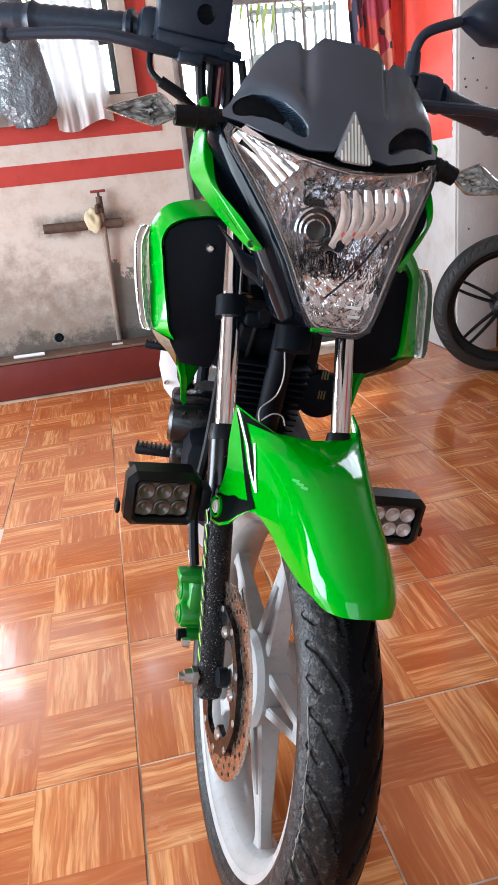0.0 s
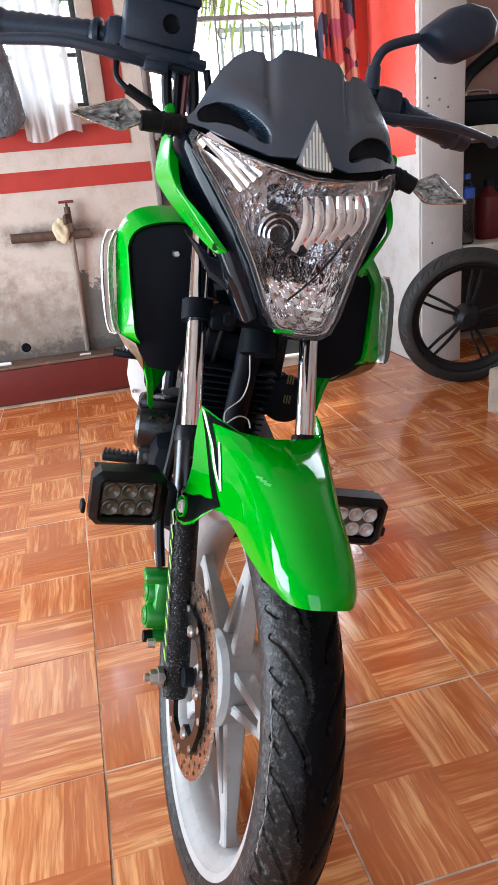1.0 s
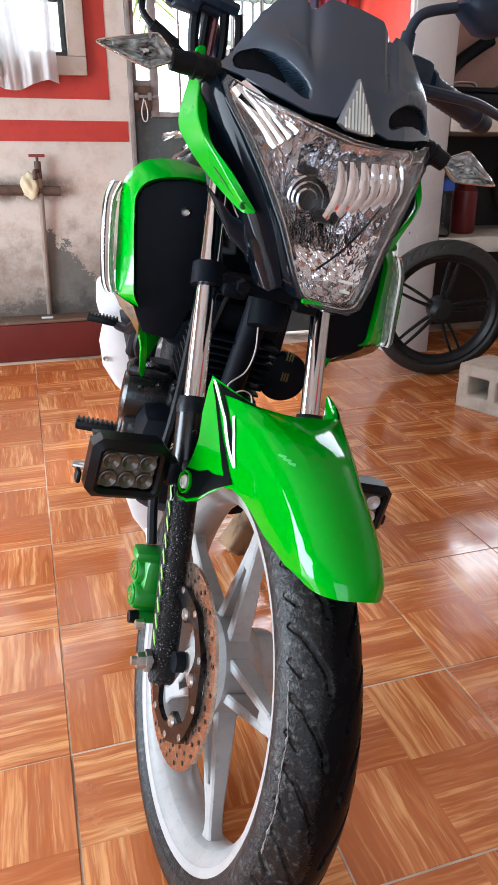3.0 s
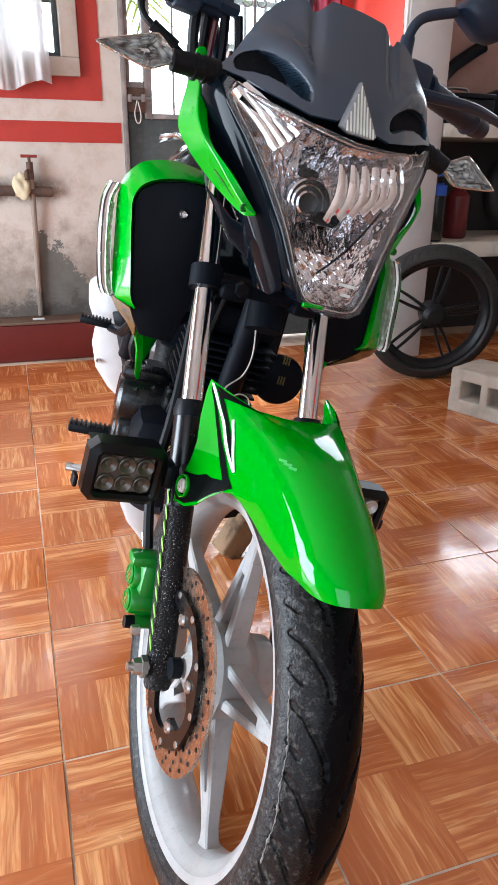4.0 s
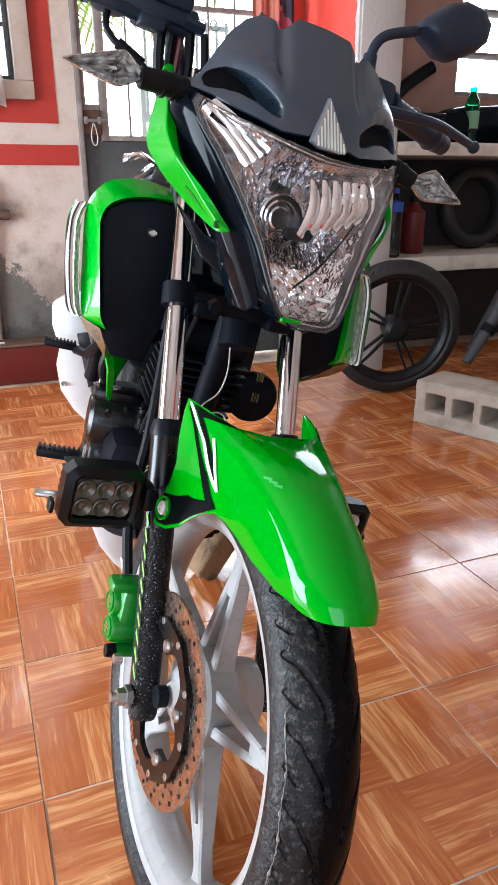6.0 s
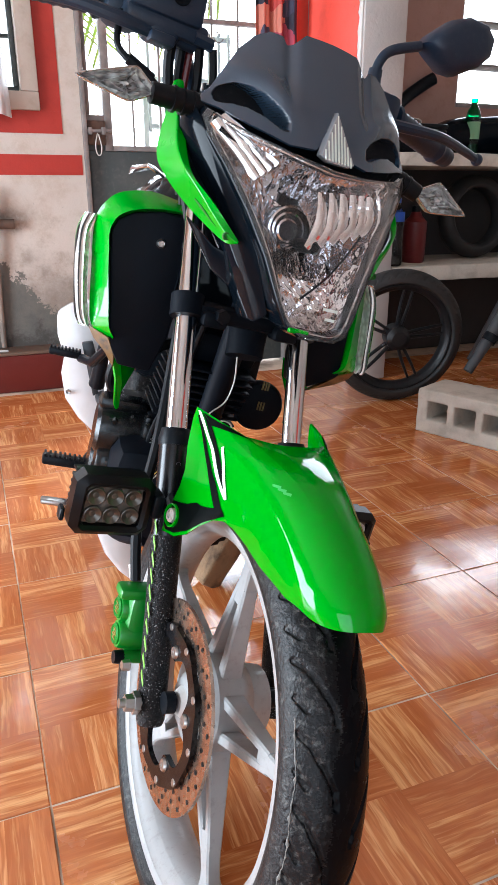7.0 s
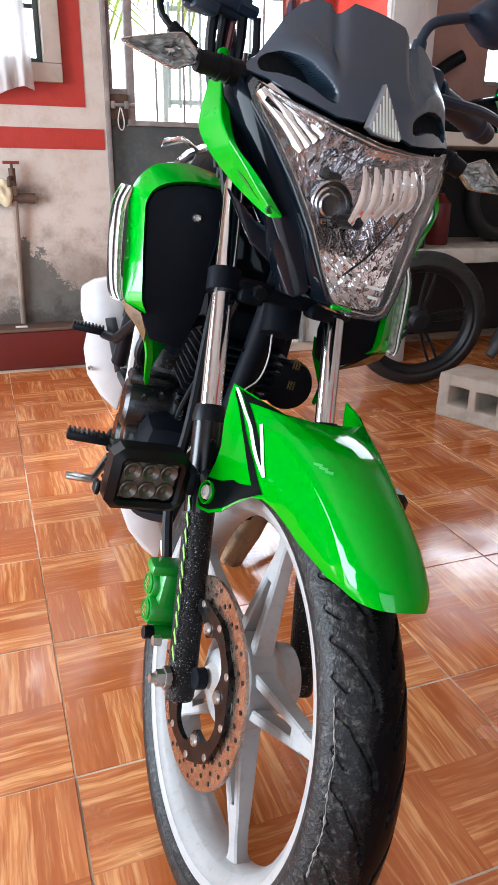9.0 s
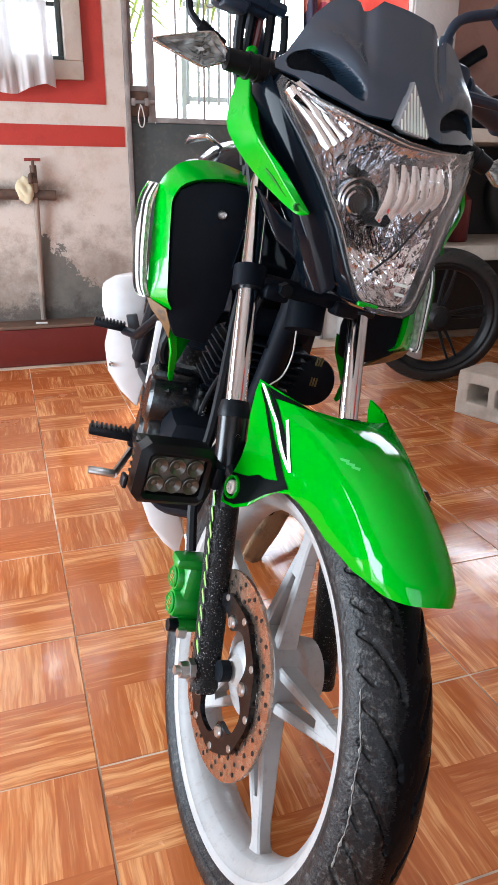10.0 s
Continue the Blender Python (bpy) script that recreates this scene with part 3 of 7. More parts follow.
# ---- right window with louvre blades ----
winr = tagged(new("window_2"), "window with wide dark louvre blades over the workbench", "window", kind="structure")
for z in (1.46, 1.655, 1.85, 2.04, 2.24):
    b = boxed(((2.44 + 3.75) / 2, WALL_Y + 0.06, z), (1.308, 0.07, 0.012), 0.003, Matrix.Rotation(radians(-10), 3, 'X'))
    part("louvre_blade", b, FRAMEM, winr)
bar("window_frame", 2.441, 2.462, 1.262, 2.449, y=WALL_Y + 0.06, d=0.08, parent=winr)
bar("window_frame", 2.4621, 3.749, 1.262, 1.285, y=WALL_Y + 0.06, d=0.08, parent=winr)

# ---- outdoors ----
tagged(finish("ground", boxed((0, 14, -0.16), (300, 600, 0.08)), surface("pale_earth", (0.45, 0.42, 0.36), 0.9, scale=2)), "pale earth yard outside the house", "ground", kind="structure")
back = tagged(finish("backdrop", boxed((0.5, 9.0, 3.4), (30, 0.1, 7.2)), glow("bright_overcast_distance", (0.97, 0.98, 1.0, 1), 8.0)), "plain bright hazy distance outside the windows", "backdrop", kind="structure")
LEAF = surface("palm_leaf", (0.34, 0.46, 0.09), 0.5, second=(0.50, 0.54, 0.18), amount=0.9, scale=6, bump=0.1)
rng = random.Random(5)


def palm_frond(base, tip, droop, width):
    """A drooping rib with narrow leaflets on both sides."""
    b, t = V(base), V(tip)
    spine = [b.lerp(t, k / 14) + V((0, 0, -droop * (k / 14) ** 2)) for k in range(15)]
    frond = part("frond", tubed(spine, [0.014 - 0.0008 * k for k in range(15)], 6), LEAF, palm)
    bm = bmesh.new()
    for k in range(1, 40):
        f = k / 40
        i = min(int(f * 14), 13)
        p = spine[i].lerp(spine[i + 1], f * 14 - i)
        d = (spine[i + 1] - spine[i]).normalized()
        for s in (-1, 1):
            out = (d.cross(V((0, 1, 0))).normalized() * s + d * 0.7 + V((0, rng.uniform(-.2, .2), -0.5))).normalized()
            ln = width * (0.5 + math.sin(math.pi * f)) * rng.uniform(0.8, 1.1)
            q, w = p + out * ln, d * 0.019
            vs = [bm.verts.new(x) for x in (p - w, p + w, p.lerp(q, 0.6) + w * 0.8 + V((0, 0, -0.02)), q + V((0, 0, -0.12 * ln)), p.lerp(q, 0.6) - w * 0.8 + V((0, 0, -0.02)))]
            bm.faces.new(vs)
    bmesh.ops.solidify(bm, geom=bm.faces[:], thickness=0.0015)
    part("leaflets", bm, LEAF, frond)


palm = thing("palm_tree", "palm tree with drooping yellow-green fronds outside the windows", "palm tree")
part("trunk", tubed([(0.0, 5.6, -0.12), (0.05, 5.62, 2.0), (0.0, 5.6, 3.92)], [0.16, 0.13, 0.10], 14), WOOD, palm)
for tip, droop, width in (((1.7, 4.9, 2.9), 0.9, 0.55), ((0.9, 4.8, 2.6), 0.7, 0.5), ((-0.3, 4.8, 2.7), 0.7, 0.55), ((-1.1, 5.0, 2.9), 0.6, 0.5), ((1.2, 5.3, 3.2), 1.3, 0.5), ((-0.9, 5.4, 3.3), 1.3, 0.5),
                          ((1.55, 4.8, 2.75), 0.55, 0.55), ((1.20, 4.7, 2.60), 0.45, 0.5), ((0.35, 4.7, 2.65), 0.5, 0.55), ((-0.15, 4.7, 2.70), 0.45, 0.5), ((2.1, 5.0, 3.0), 0.7, 0.5)):
    palm_frond((0.0, 5.6, 3.88), tip, droop, width)
# pale grille of a neighbouring house
ngr = thing("neighbour_grille", "pale washed-out window grille of a neighbouring house", "window grille")
NG = surface("pale_grille_paint", (0.55, 0.58, 0.58), 0.6)
for k in range(9):
    part("grille_bar", boxed((1.95 + 0.11 * k, 7.0, 1.92), (0.03, 0.03, 0.96)), NG, ngr)
for z in (1.5, 1.95, 2.35):
    part("grille_bar", boxed((2.39, 7.03, z), (0.95, 0.029, 0.05)), NG, ngr)
part("grille_post", boxed((1.90, 7.0, 0.91), (0.05, 0.06, 2.06)), NG, ngr)
part("grille_post", boxed((2.88, 7.0, 0.91), (0.05, 0.06, 2.06)), NG, ngr)

# ---- the green motorcycle ----
def lean_frame(origin, az, lean):
    """Axes of a leaned bike: x to its left side, y to its rear, z up in its own plane."""
    a, l = radians(az), radians(lean)
    n = V((math.cos(a) * math.cos(l), math.sin(a) * math.cos(l), -math.sin(l)))
    b = V((-math.sin(a), math.cos(a), 0))
    return Matrix.Translation(origin) @ Matrix((n, b, n.cross(b))).transposed().to_4x4()


FRONT = lean_frame((0.193, -0.19, 0.286), 1.7, 15.2)   # at the front axle, steered
BODY = lean_frame((0.118, -0.19, 0.0), -8.0, 15.0)     # on the ground below it
bike = thing("motorcycle", "green and black motorcycle with white wheels on its side stand", "motorcycle", BODY)
FM = BODY.inverted() @ FRONT
WHEEL = lean_frame((0.1943, -0.1855, 0.2772), 1.45, 15.57)  # the front wheel itself
WM = BODY.inverted() @ WHEEL


def fpart(name, bm, material, parent=bike, label="", sharp=35):
    """A part given in the steered front's axes."""
    return finish(name, bm, material, parent, label, sharp, FM)


def wpart(name, bm, material, parent=bike, label="", sharp=35):
    """A part given in the front wheel's axes."""
    return finish(name, bm, material, parent, label, sharp, WM)


FORKX, FORKC = 0.0835, 0.0235   # half the fork's width, and its middle


# front tyre with cut grooves
def tyre_mesh(R, half, bead, seg, grooves, depth=0.0030):
    """A tyre; grooves cuts long hooked grooves with short ones between them into both shoulders."""
    prof, lean = [], []
    for k in range(109):
        t = -1 + 2 * k / 108
        a = abs(t)
        if a < 0.74:
            q = a / 0.74 * 1.60
            x, r = half * math.sin(q), R - half * 0.98 * (1 - math.cos(q))
        else:
            f = (a - 0.74) / 0.26
            q = 1.6 + f
            r0 = R - half * 0.98 * (1 - math.cos(1.60))
            x, r = half * (1 - 0.22 * f ** 1.5), r0 + (bead - r0) * f
        prof.append((math.copysign(x, t), r))
        lean.append(math.copysign(q, t))
    n = len(prof)
    px, pr, q = np.array([p[0] for p in prof]), np.array([p[1] for p in prof]), np.array(lean)
    th = np.arange(seg) * 2 * math.pi / seg
    cut = np.zeros((seg, n))
    if grooves:
        step = 2 * math.pi / 27
        runs = [((0.0, 1.04), (0.028, 0.80), (0.10, 0.50), (0.165, 0.27), (0.215, 0.22)), ((0.120, 1.08), (0.160, 0.82))]
        Q = np.abs(q)[None, :] * half
        side = np.where(q < 0, 0.0, 0.5)[None, :] * step
        T = (th[:, None] - radians(2.3) + side) % step
        for run in runs:
            for shift in (-1, 0, 1):
                for k, ((t0, q0), (t1, q1)) in enumerate(zip(run, run[1:])):
                    ax, ay, bx, by = t0 * R, q0 * half, t1 * R, q1 * half
                    X, Y = (T + shift * step) * R - ax, Q - ay
                    dx, dy = bx - ax, by - ay
                    f = np.clip((X * dx + Y * dy) / (dx * dx + dy * dy), 0, 1)
                    off = np.hypot(X - f * dx, Y - f * dy)
                    w = 0.0042 if k == 0 else 0.0034 - 0.0004 * k
                    cut = np.maximum(cut, np.clip(1.5 * (1 - (off / w) ** 2), 0, 1))
        cut = np.where(Q > 1.3 * half, 0, cut)
    for k, r in enumerate(pr):
        if abs(r - (bead + 0.009)) < 0.002 or abs(r - (bead + 0.017)) < 0.0012:
            cut[:, k] = -0.25
    rr_ = pr[None, :] - cut * depth
    co_ = np.stack([np.broadcast_to(px, rr_.shape), rr_ * np.cos(th)[:, None], rr_ * np.sin(th)[:, None]], -1).reshape(-1, 3)
    i, k = np.meshgrid(np.arange(n), np.arange(seg))
    i2, k2 = (i + 1) % n, (k + 1) % seg
    quads = np.stack([k * n + i, k * n + i2, k2 * n + i2, k2 * n + i], -1).reshape(-1, 4)
    me = bpy.data.meshes.new("tyre_mesh")
    me.from_pydata(co_.tolist(), [], quads.tolist())
    bm = bmesh.new()
    bm.from_mesh(me)
    bpy.data.meshes.remove(me)
    return bm


front_tyre = wpart("front_tyre", tyre_mesh(0.280, 0.0425, 0.2200, 1700, True), [RUBBER, SHADEDR, HALFR], label="black rubber tyre, dusty on one shoulder and painted dark for shade on the other, with slanted grooves", sharp=60)

# past a ragged mid-tread line the dust stops and darker rubber paints shade
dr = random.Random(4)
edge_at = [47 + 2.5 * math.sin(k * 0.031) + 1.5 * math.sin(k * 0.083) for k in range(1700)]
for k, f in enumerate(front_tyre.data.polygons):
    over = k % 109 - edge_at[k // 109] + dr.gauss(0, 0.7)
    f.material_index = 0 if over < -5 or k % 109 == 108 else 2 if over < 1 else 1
# dried dirt along the shoulder
mud = bmesh.new()
pts = []
for k in range(46):
    th, q = radians(146 + 0.8 * k), -1.13 - 0.025 * math.sin(k * 0.35) - 0.010 * math.sin(k * 2.3)
    r = 0.280 - 0.0425 * 0.98 * (1 - math.cos(q)) + 0.0004
    pts.append((0.0425 * math.sin(q), r * math.cos(th), r * math.sin(th)))
tube(mud, pts, [0.0004 + 0.0013 * max(0, math.sin(k * 1.7) * math.sin(k * 0.37) + 0.3 * math.sin(k * 0.9)) for k in range(46)], 6)
wpart("mud_line", mud, surface("dried_pale_dirt", (0.22, 0.215, 0.20), 0.85, bump=0.4, grain=300), label="thin crust of pale dried dirt")
# white cast rim, hub and spokes
RIM_HALF = [(0.0350, 0.2170), (0.0362, 0.2200), (0.0360, 0.2240), (0.0345, 0.2250), (0.0330, 0.2240), (0.022, 0.212)]
RIM_IN = [(0.0338, 0.2145), (0.0318, 0.2132), (0.0285, 0.2085), (0.0200, 0.2005), (0.0185, 0.1998), (0.0100, 0.1960)]
RIM = [(-x, r) for x, r in RIM_HALF] + RIM_HALF[::-1] + RIM_IN + [(-x, r) for x, r in RIM_IN[::-1]]
rim = wpart("front_rim", lathed(RIM, 'X', 224, closed=True), WHITE, label="white painted cast rim", sharp=28)
HUB = [(-0.040, 0.0), (-0.040, 0.026), (-0.036, 0.032), (-0.030, 0.035), (-0.026, 0.054), (-0.018, 0.060), (0.012, 0.060), (0.024, 0.054), (0.034, 0.044), (0.058, 0.041), (0.064, 0.030), (0.064, 0.0)]
wpart("hub", lathed(HUB, 'X', 48), WHITE, rim, "dusty white cast hub")


def blade(a0, a1, r0, r1, w0, w1, t0, t1, flare=0.0):
    """A tapered cast arm in the wheel's plane, from angle a0 at radius r0 to a1 at r1; angles from straight ahead, upward."""
    bm = bmesh.new()
    rings = []
    for k in range(13):
        f = k / 12
        a, r = radians(a0 + (a1 - a0) * f), r0 + (r1 - r0) * f
        w, t = w0 + (w1 - w0) * f + flare * max(0, (f - 0.7) / 0.3) ** 2, t0 + (t1 - t0) * f
        c = V((0, -math.cos(a) * r, math.sin(a) * r))
        d = V((0, -math.cos(a), math.sin(a)))
        e = V((0, math.sin(a), math.cos(a)))
        h, q = w / 2, t / 2
        rings.append([c + e * x + V((y, 0, 0)) for x, y in ((-h, -q * .55), (-h * .55, -q), (h * .55, -q), (h, -q * .55), (h, q * .55), (h * .55, q), (-h * .55, q), (-h, q * .55))])
    loft(bm, rings)
    return bm


def spoke_bar(p0, p1, w0, w1, t0, t1, foot=0.0):
    """A straight flat-sided cast bar in the wheel's plane, its edges chamfered; foot widens it at the rim."""
    a, b = V((0, -p0[1] * math.cos(radians(p0[0])), p0[1] * math.sin(radians(p0[0])))), V((0, -p1[1] * math.cos(radians(p1[0])), p1[1] * math.sin(radians(p1[0]))))
    d = (b - a).normalized()
    e = V((1, 0, 0)).cross(d)
    rings = []
    for k in range(9):
        f = k / 8
        g_ = foot * max(0, (f - 0.62) / 0.38) ** 2
        h, q, c = (w0 + (w1 - w0) * f) / 2 + g_, (t0 + (t1 - t0) * f) / 2 + g_ * 0.25, 0.0022
        rings.append([a.lerp(b, f) + e * x + V((y, 0, 0)) for x, y in ((-h, -q + c), (-h + c, -q), (h - c, -q), (h, -q + c), (h, q - c), (h - c, q), (-h + c, q), (-h, q - c))])
    bm = bmesh.new()
    loft(bm, rings)
    return bm


SPOKE0 = 14.5
for k in range(5):
    a = SPOKE0 + 72 * k
    arm = wpart("spoke", spoke_bar((a, 0.138), (a, 0.205), 0.0255, 0.0140, 0.0180, 0.0165, 0.013), WHITE, rim, sharp=30)
    for s in (-1, 1):
        wpart("spoke_branch", spoke_bar((a + s * 27, 0.047), (a + s * 2.6, 0.158), 0.0145, 0.0095, 0.028, 0.0176), WHITE, arm, sharp=30)
wpart("valve", tubed([(-0.004, 0.05, -0.19), (-0.012, 0.045, -0.165)], 0.004, 8), RUBBER2, rim)

# drilled brake disc on a dark carrier
CARRIER = surface("worn_black_carrier", (0.004, 0.004, 0.005), 0.20, spec=0.2, metal=0.0, second=(0.035, 0.03, 0.027), amount=0.2, scale=70, bump=0.2)


def disc_mesh(ro, ri, x, th):
    bm = bmesh.new()
    lathe(bm, [(x - th / 2, ri), (x - th / 2, ro), (x + th / 2, ro), (x + th / 2, ri)], 'X', 90, closed=True)
    return bm


DX = -0.053
wpart("brake_disc", disc_mesh(0.119, 0.0895, DX, 0.004), DISC, rim, "drilled steel brake disc tinted brown for the floor it reflects")
DARKHOLE = surface("dark_hole", (0.02, 0.014, 0.011), 0.8)
hm = bmesh.new()
for k in range(24):
    for r, o in ((0.0935, 0.0), (0.1025, 0.09), (0.1115, 0.18)):
        a = 2 * math.pi * k / 24 + o
        c = V((DX - 0.0026, r * math.cos(a), r * math.sin(a)))
        vs = [hm.verts.new(c + V((0, 0.0027 * math.cos(b), 0.0027 * math.sin(b)))) for b in (2 * math.pi * q / 8 for q in range(8))]
        hm.faces.new(vs)
bmesh.ops.solidify(hm, geom=hm.faces[:], thickness=0.0006)
wpart("drilling", hm, DARKHOLE, rim)
def carrier_ring(x0, x1, seg=200):
    """A flat ring whose inner edge comes in to a lobe at each of five bolts."""
    bm = bmesh.new()
    rows = []
    for x in (x0, x1):
        for outer in (False, True):
            row = []
            for k in range(seg):
                a = 2 * math.pi * k / seg
                near = 0.5 + 0.5 * math.cos(5 * (a - radians(20)))
                r = 0.0905 + 0.0012 * math.cos(10 * a) if outer else 0.0745 - 0.0195 * near ** 2.2
                row.append(bm.verts.new((x, -r * math.cos(a), r * math.sin(a))))
            rows.append(row)
    for a, b in ((0, 1), (1, 3), (3, 2), (2, 0)):
        for k in range(seg):
            j = (k + 1) % seg
            bm.faces.new((rows[a][k], rows[a][j], rows[b][j], rows[b][k]))
    return bm


wpart("disc_carrier", carrier_ring(DX - 0.0085, DX - 0.0022), CARRIER, rim, "black disc carrier with worn paint", sharp=30)
for k in range(10):
    a = radians(38 + 36 * k)
    wpart("disc_button", lathed([(DX - 0.0095, 0.0), (DX - 0.0095, 0.0038), (DX - 0.0085, 0.0044)], 'X', 12, centre=(0, -math.cos(a) * 0.0865, math.sin(a) * 0.0865)), STEEL, rim)
for k in range(5):
    a = radians(20 + 72 * k)
    wpart("disc_bolt", lathed([(DX - 0.0105, 0.0), (DX - 0.0105, 0.0030), (DX - 0.0118, 0.0034), (DX - 0.0118, 0.0062), (DX - 0.0100, 0.0074), (DX - 0.008, 0.0078)], 'X', 18, centre=(0, -math.cos(a) * 0.0655, math.sin(a) * 0.0655)), STEEL, rim)
wpart("bearing_cover", tubed([(-0.046, 0.0, 0.0), (-0.038, 0, 0)], [0.014, 0.020], 24), ALU, rim)
ax = bmesh.new()
tube(ax, [(-0.106, 0, 0), (0.120, 0, 0)], 0.0055, 12)
lathe(ax, [(-0.099, 0.0), (-0.099, 0.0095), (-0.089, 0.0105), (-0.089, 0.0135), (-0.082, 0.0135), (-0.082, 0.0)], 'X', 6)
ax.transform(Matrix.Translation((0, 0.026, -0.018)))
wpart("axle", ax, STEEL, rim, "zinc axle with its nut")
for x0, x1 in ((-0.062, -0.050), (0.055, 0.085)):
    wpart("axle_spacer", tubed([(x0, 0, 0), (x1, 0, 0)], 0.0125, 16), BLACKP, rim)

# fork
def fork_y(z):
    return 0.045 + 0.395 * z


for s in (-1, 1):
    x = FORKC + s * FORKX
    fpart("fork_tube", tubed([(x, fork_y(0.27), 0.27), (x, fork_y(0.70), 0.70)], 0.0135, 24), CHROME, label="chrome fork tube")
    low = bmesh.new()
    d = V((0, 0.395, 1)).normalized()
    base = V((x, fork_y(-0.052), -0.052))
    prof = [(0.0, 0.0150), (0.006, 0.0172), (0.10, 0.0182), (0.20, 0.0190), (0.2251, 0.0193)]
    tube(low, [base + d * h for h, _ in prof], [r for _, r in prof], 28)
    low_ob = fpart("fork_lower", low, FORKL, label="rough black painted fork leg flecked with grey")
    up = [(0.225, 0.0193), (0.300, 0.0192), (0.338, 0.0196), (0.346, 0.0190), (0.350, 0.0150)]
    fpart("fork_collar", tubed([base + d * h for h, _ in up], [r for _, r in up], 28), SATIN, low_ob, "smooth black upper fork leg")
    fpart("dust_seal", tubed([base + d * 0.336, base + d * 0.343, base + d * 0.357], [0.0205, 0.0212, 0.0180], 28), BLACKP, low_ob)
    fpart("fork_screw", lathed([(0.0, 0.0), (0.0, 0.003), (-0.002, 0.003)], 'Y', 8, centre=(x, fork_y(0.245) - 0.0190, 0.245)), STEEL, low_ob)
# green slanted marks down the fork leg with the caliper
LIME = surface("lime_mark", (0.22, 0.58, 0.05), 0.4)
for k in range(11):
    z = -0.005 + 0.0185 * k
    o = V((FORKC - FORKX - 0.0166, fork_y(z) - 0.0105, z))
    q = o + V((-0.0026, 0.0078, 0.0125))
    fpart("green_mark", plated([o, o + V((0, 0, 0.0045)), q + V((0, 0, 0.0060)), q + V((0, 0, 0.0005))], (-0.0008, -0.0006, 0)), LIME)

# lower yoke and clamps
yk = bmesh.new()
box(yk, (FORKC, fork_y(0.425) + 0.02, 0.425), (0.15, 0.075, 0.022), 0.009)
for s in (-1, 1):
    d = V((0, 0.395, 1)).normalized()
    c = V((FORKC + s * FORKX, fork_y(0.427), 0.427))
    tube(yk, [c - d * 0.014, c + d * 0.014], 0.0215, 20)
    box(yk, (FORKC + s * FORKX * 0.62, fork_y(0.42) - 0.012, 0.418), (0.035, 0.03, 0.02), 0.006)
fpart("lower_yoke", yk, RADIATOR, label="black lower fork clamp")
fpart("yoke_bolt", lathed([(-0.012, 0), (-0.012, 0.009), (0.0, 0.010)], 'Y', 6, centre=(-0.022, fork_y(0.42) - 0.022, 0.425)), BLACKP)
uy = bmesh.new()
box(uy, (FORKC, fork_y(0.655) + 0.02, 0.655), (0.22, 0.07, 0.025), 0.009)
fpart("upper_yoke", uy, BLACKP)

# front fender: an arched shell whose rear corners run down to the bolts and up to two horns
LOWER = [(-0.0384, -0.1724, 0.2251), (-0.0445, -0.1564, 0.2260), (-0.0486, -0.1344, 0.2300), (-0.0517, -0.1084, 0.2329), (-0.0549, -0.0794, 0.2399), (-0.0590, -0.0544, 0.2448), (-0.0621, -0.0344, 0.2448), (-0.0652, -0.0155, 0.2377), (-0.0711, 0.0035, 0.2217), (-0.0771, 0.0205, 0.2036), (-0.0811, 0.0434, 0.1905), (-0.0862, 0.0694, 0.1855)]
BACK = [(-0.0862, 0.0694, 0.1855), (-0.0851, 0.0718, 0.2009), (-0.0820, 0.0677, 0.2243), (-0.0795, 0.0634, 0.2439), (-0.0774, 0.0646, 0.2645), (-0.0760, 0.0781, 0.2911), (-0.0735, 0.0864, 0.3200), (-0.0718, 0.0865, 0.3341), (-0.0620, 0.0437, 0.3327), (-0.0448, -0.0003, 0.3293), (-0.0207, -0.0172, 0.3300), (-0.0057, -0.0216, 0.3306)]
LOWER_AT = (0.000, 0.064, 0.149, 0.248, 0.360, 0.456, 0.532, 0.608, 0.704, 0.799, 0.899, 1.000)
BACK_AT = (0, 0.057, 0.114, 0.171, 0.229, 0.286, 0.343, 0.4, 0.594, 0.802, 0.931, 1)
LOWER_T = [(k, *p) for k, p in zip(LOWER_AT, LOWER)]
BACK_T = [(k, *p) for k, p in zip(BACK_AT, BACK)]


def power(x, e):
    return math.copysign(abs(x) ** e, x)


CREASE = [(0.04, 0.105), (0.08, 0.125), (0.13, 0.148), (0.18, 0.166), (0.26, 0.185), (0.34, 0.198), (0.42, 0.206), (0.54, 0.213), (0.68, 0.219), (0.80, 0.212), (0.88, 0.200)]


def fender_arch(u, v):
    w = 2 * v - 1
    a = abs(w)
    th = radians(46 + 5 * a ** 3 * (1 - u) + u * (41 + 12 * a * a))
    rho = interp([(0, 0.036), (0.05, 0.043), (0.16, 0.049), (0.5, 0.053), (1, 0.055)], u)[0]
    q, e = w * 1.52, 1 - 0.2 * min(1, u * 4)
    r = 0.334 - 0.008 * max(0, 1 - u / 0.10) ** 2 - 0.050 * (1 - abs(math.cos(q)) ** e) * (0.7 + 0.3 * min(1, u * 4))
    return V((rho * power(math.sin(q), e) - 0.002, -r * math.cos(th), r * math.sin(th)))


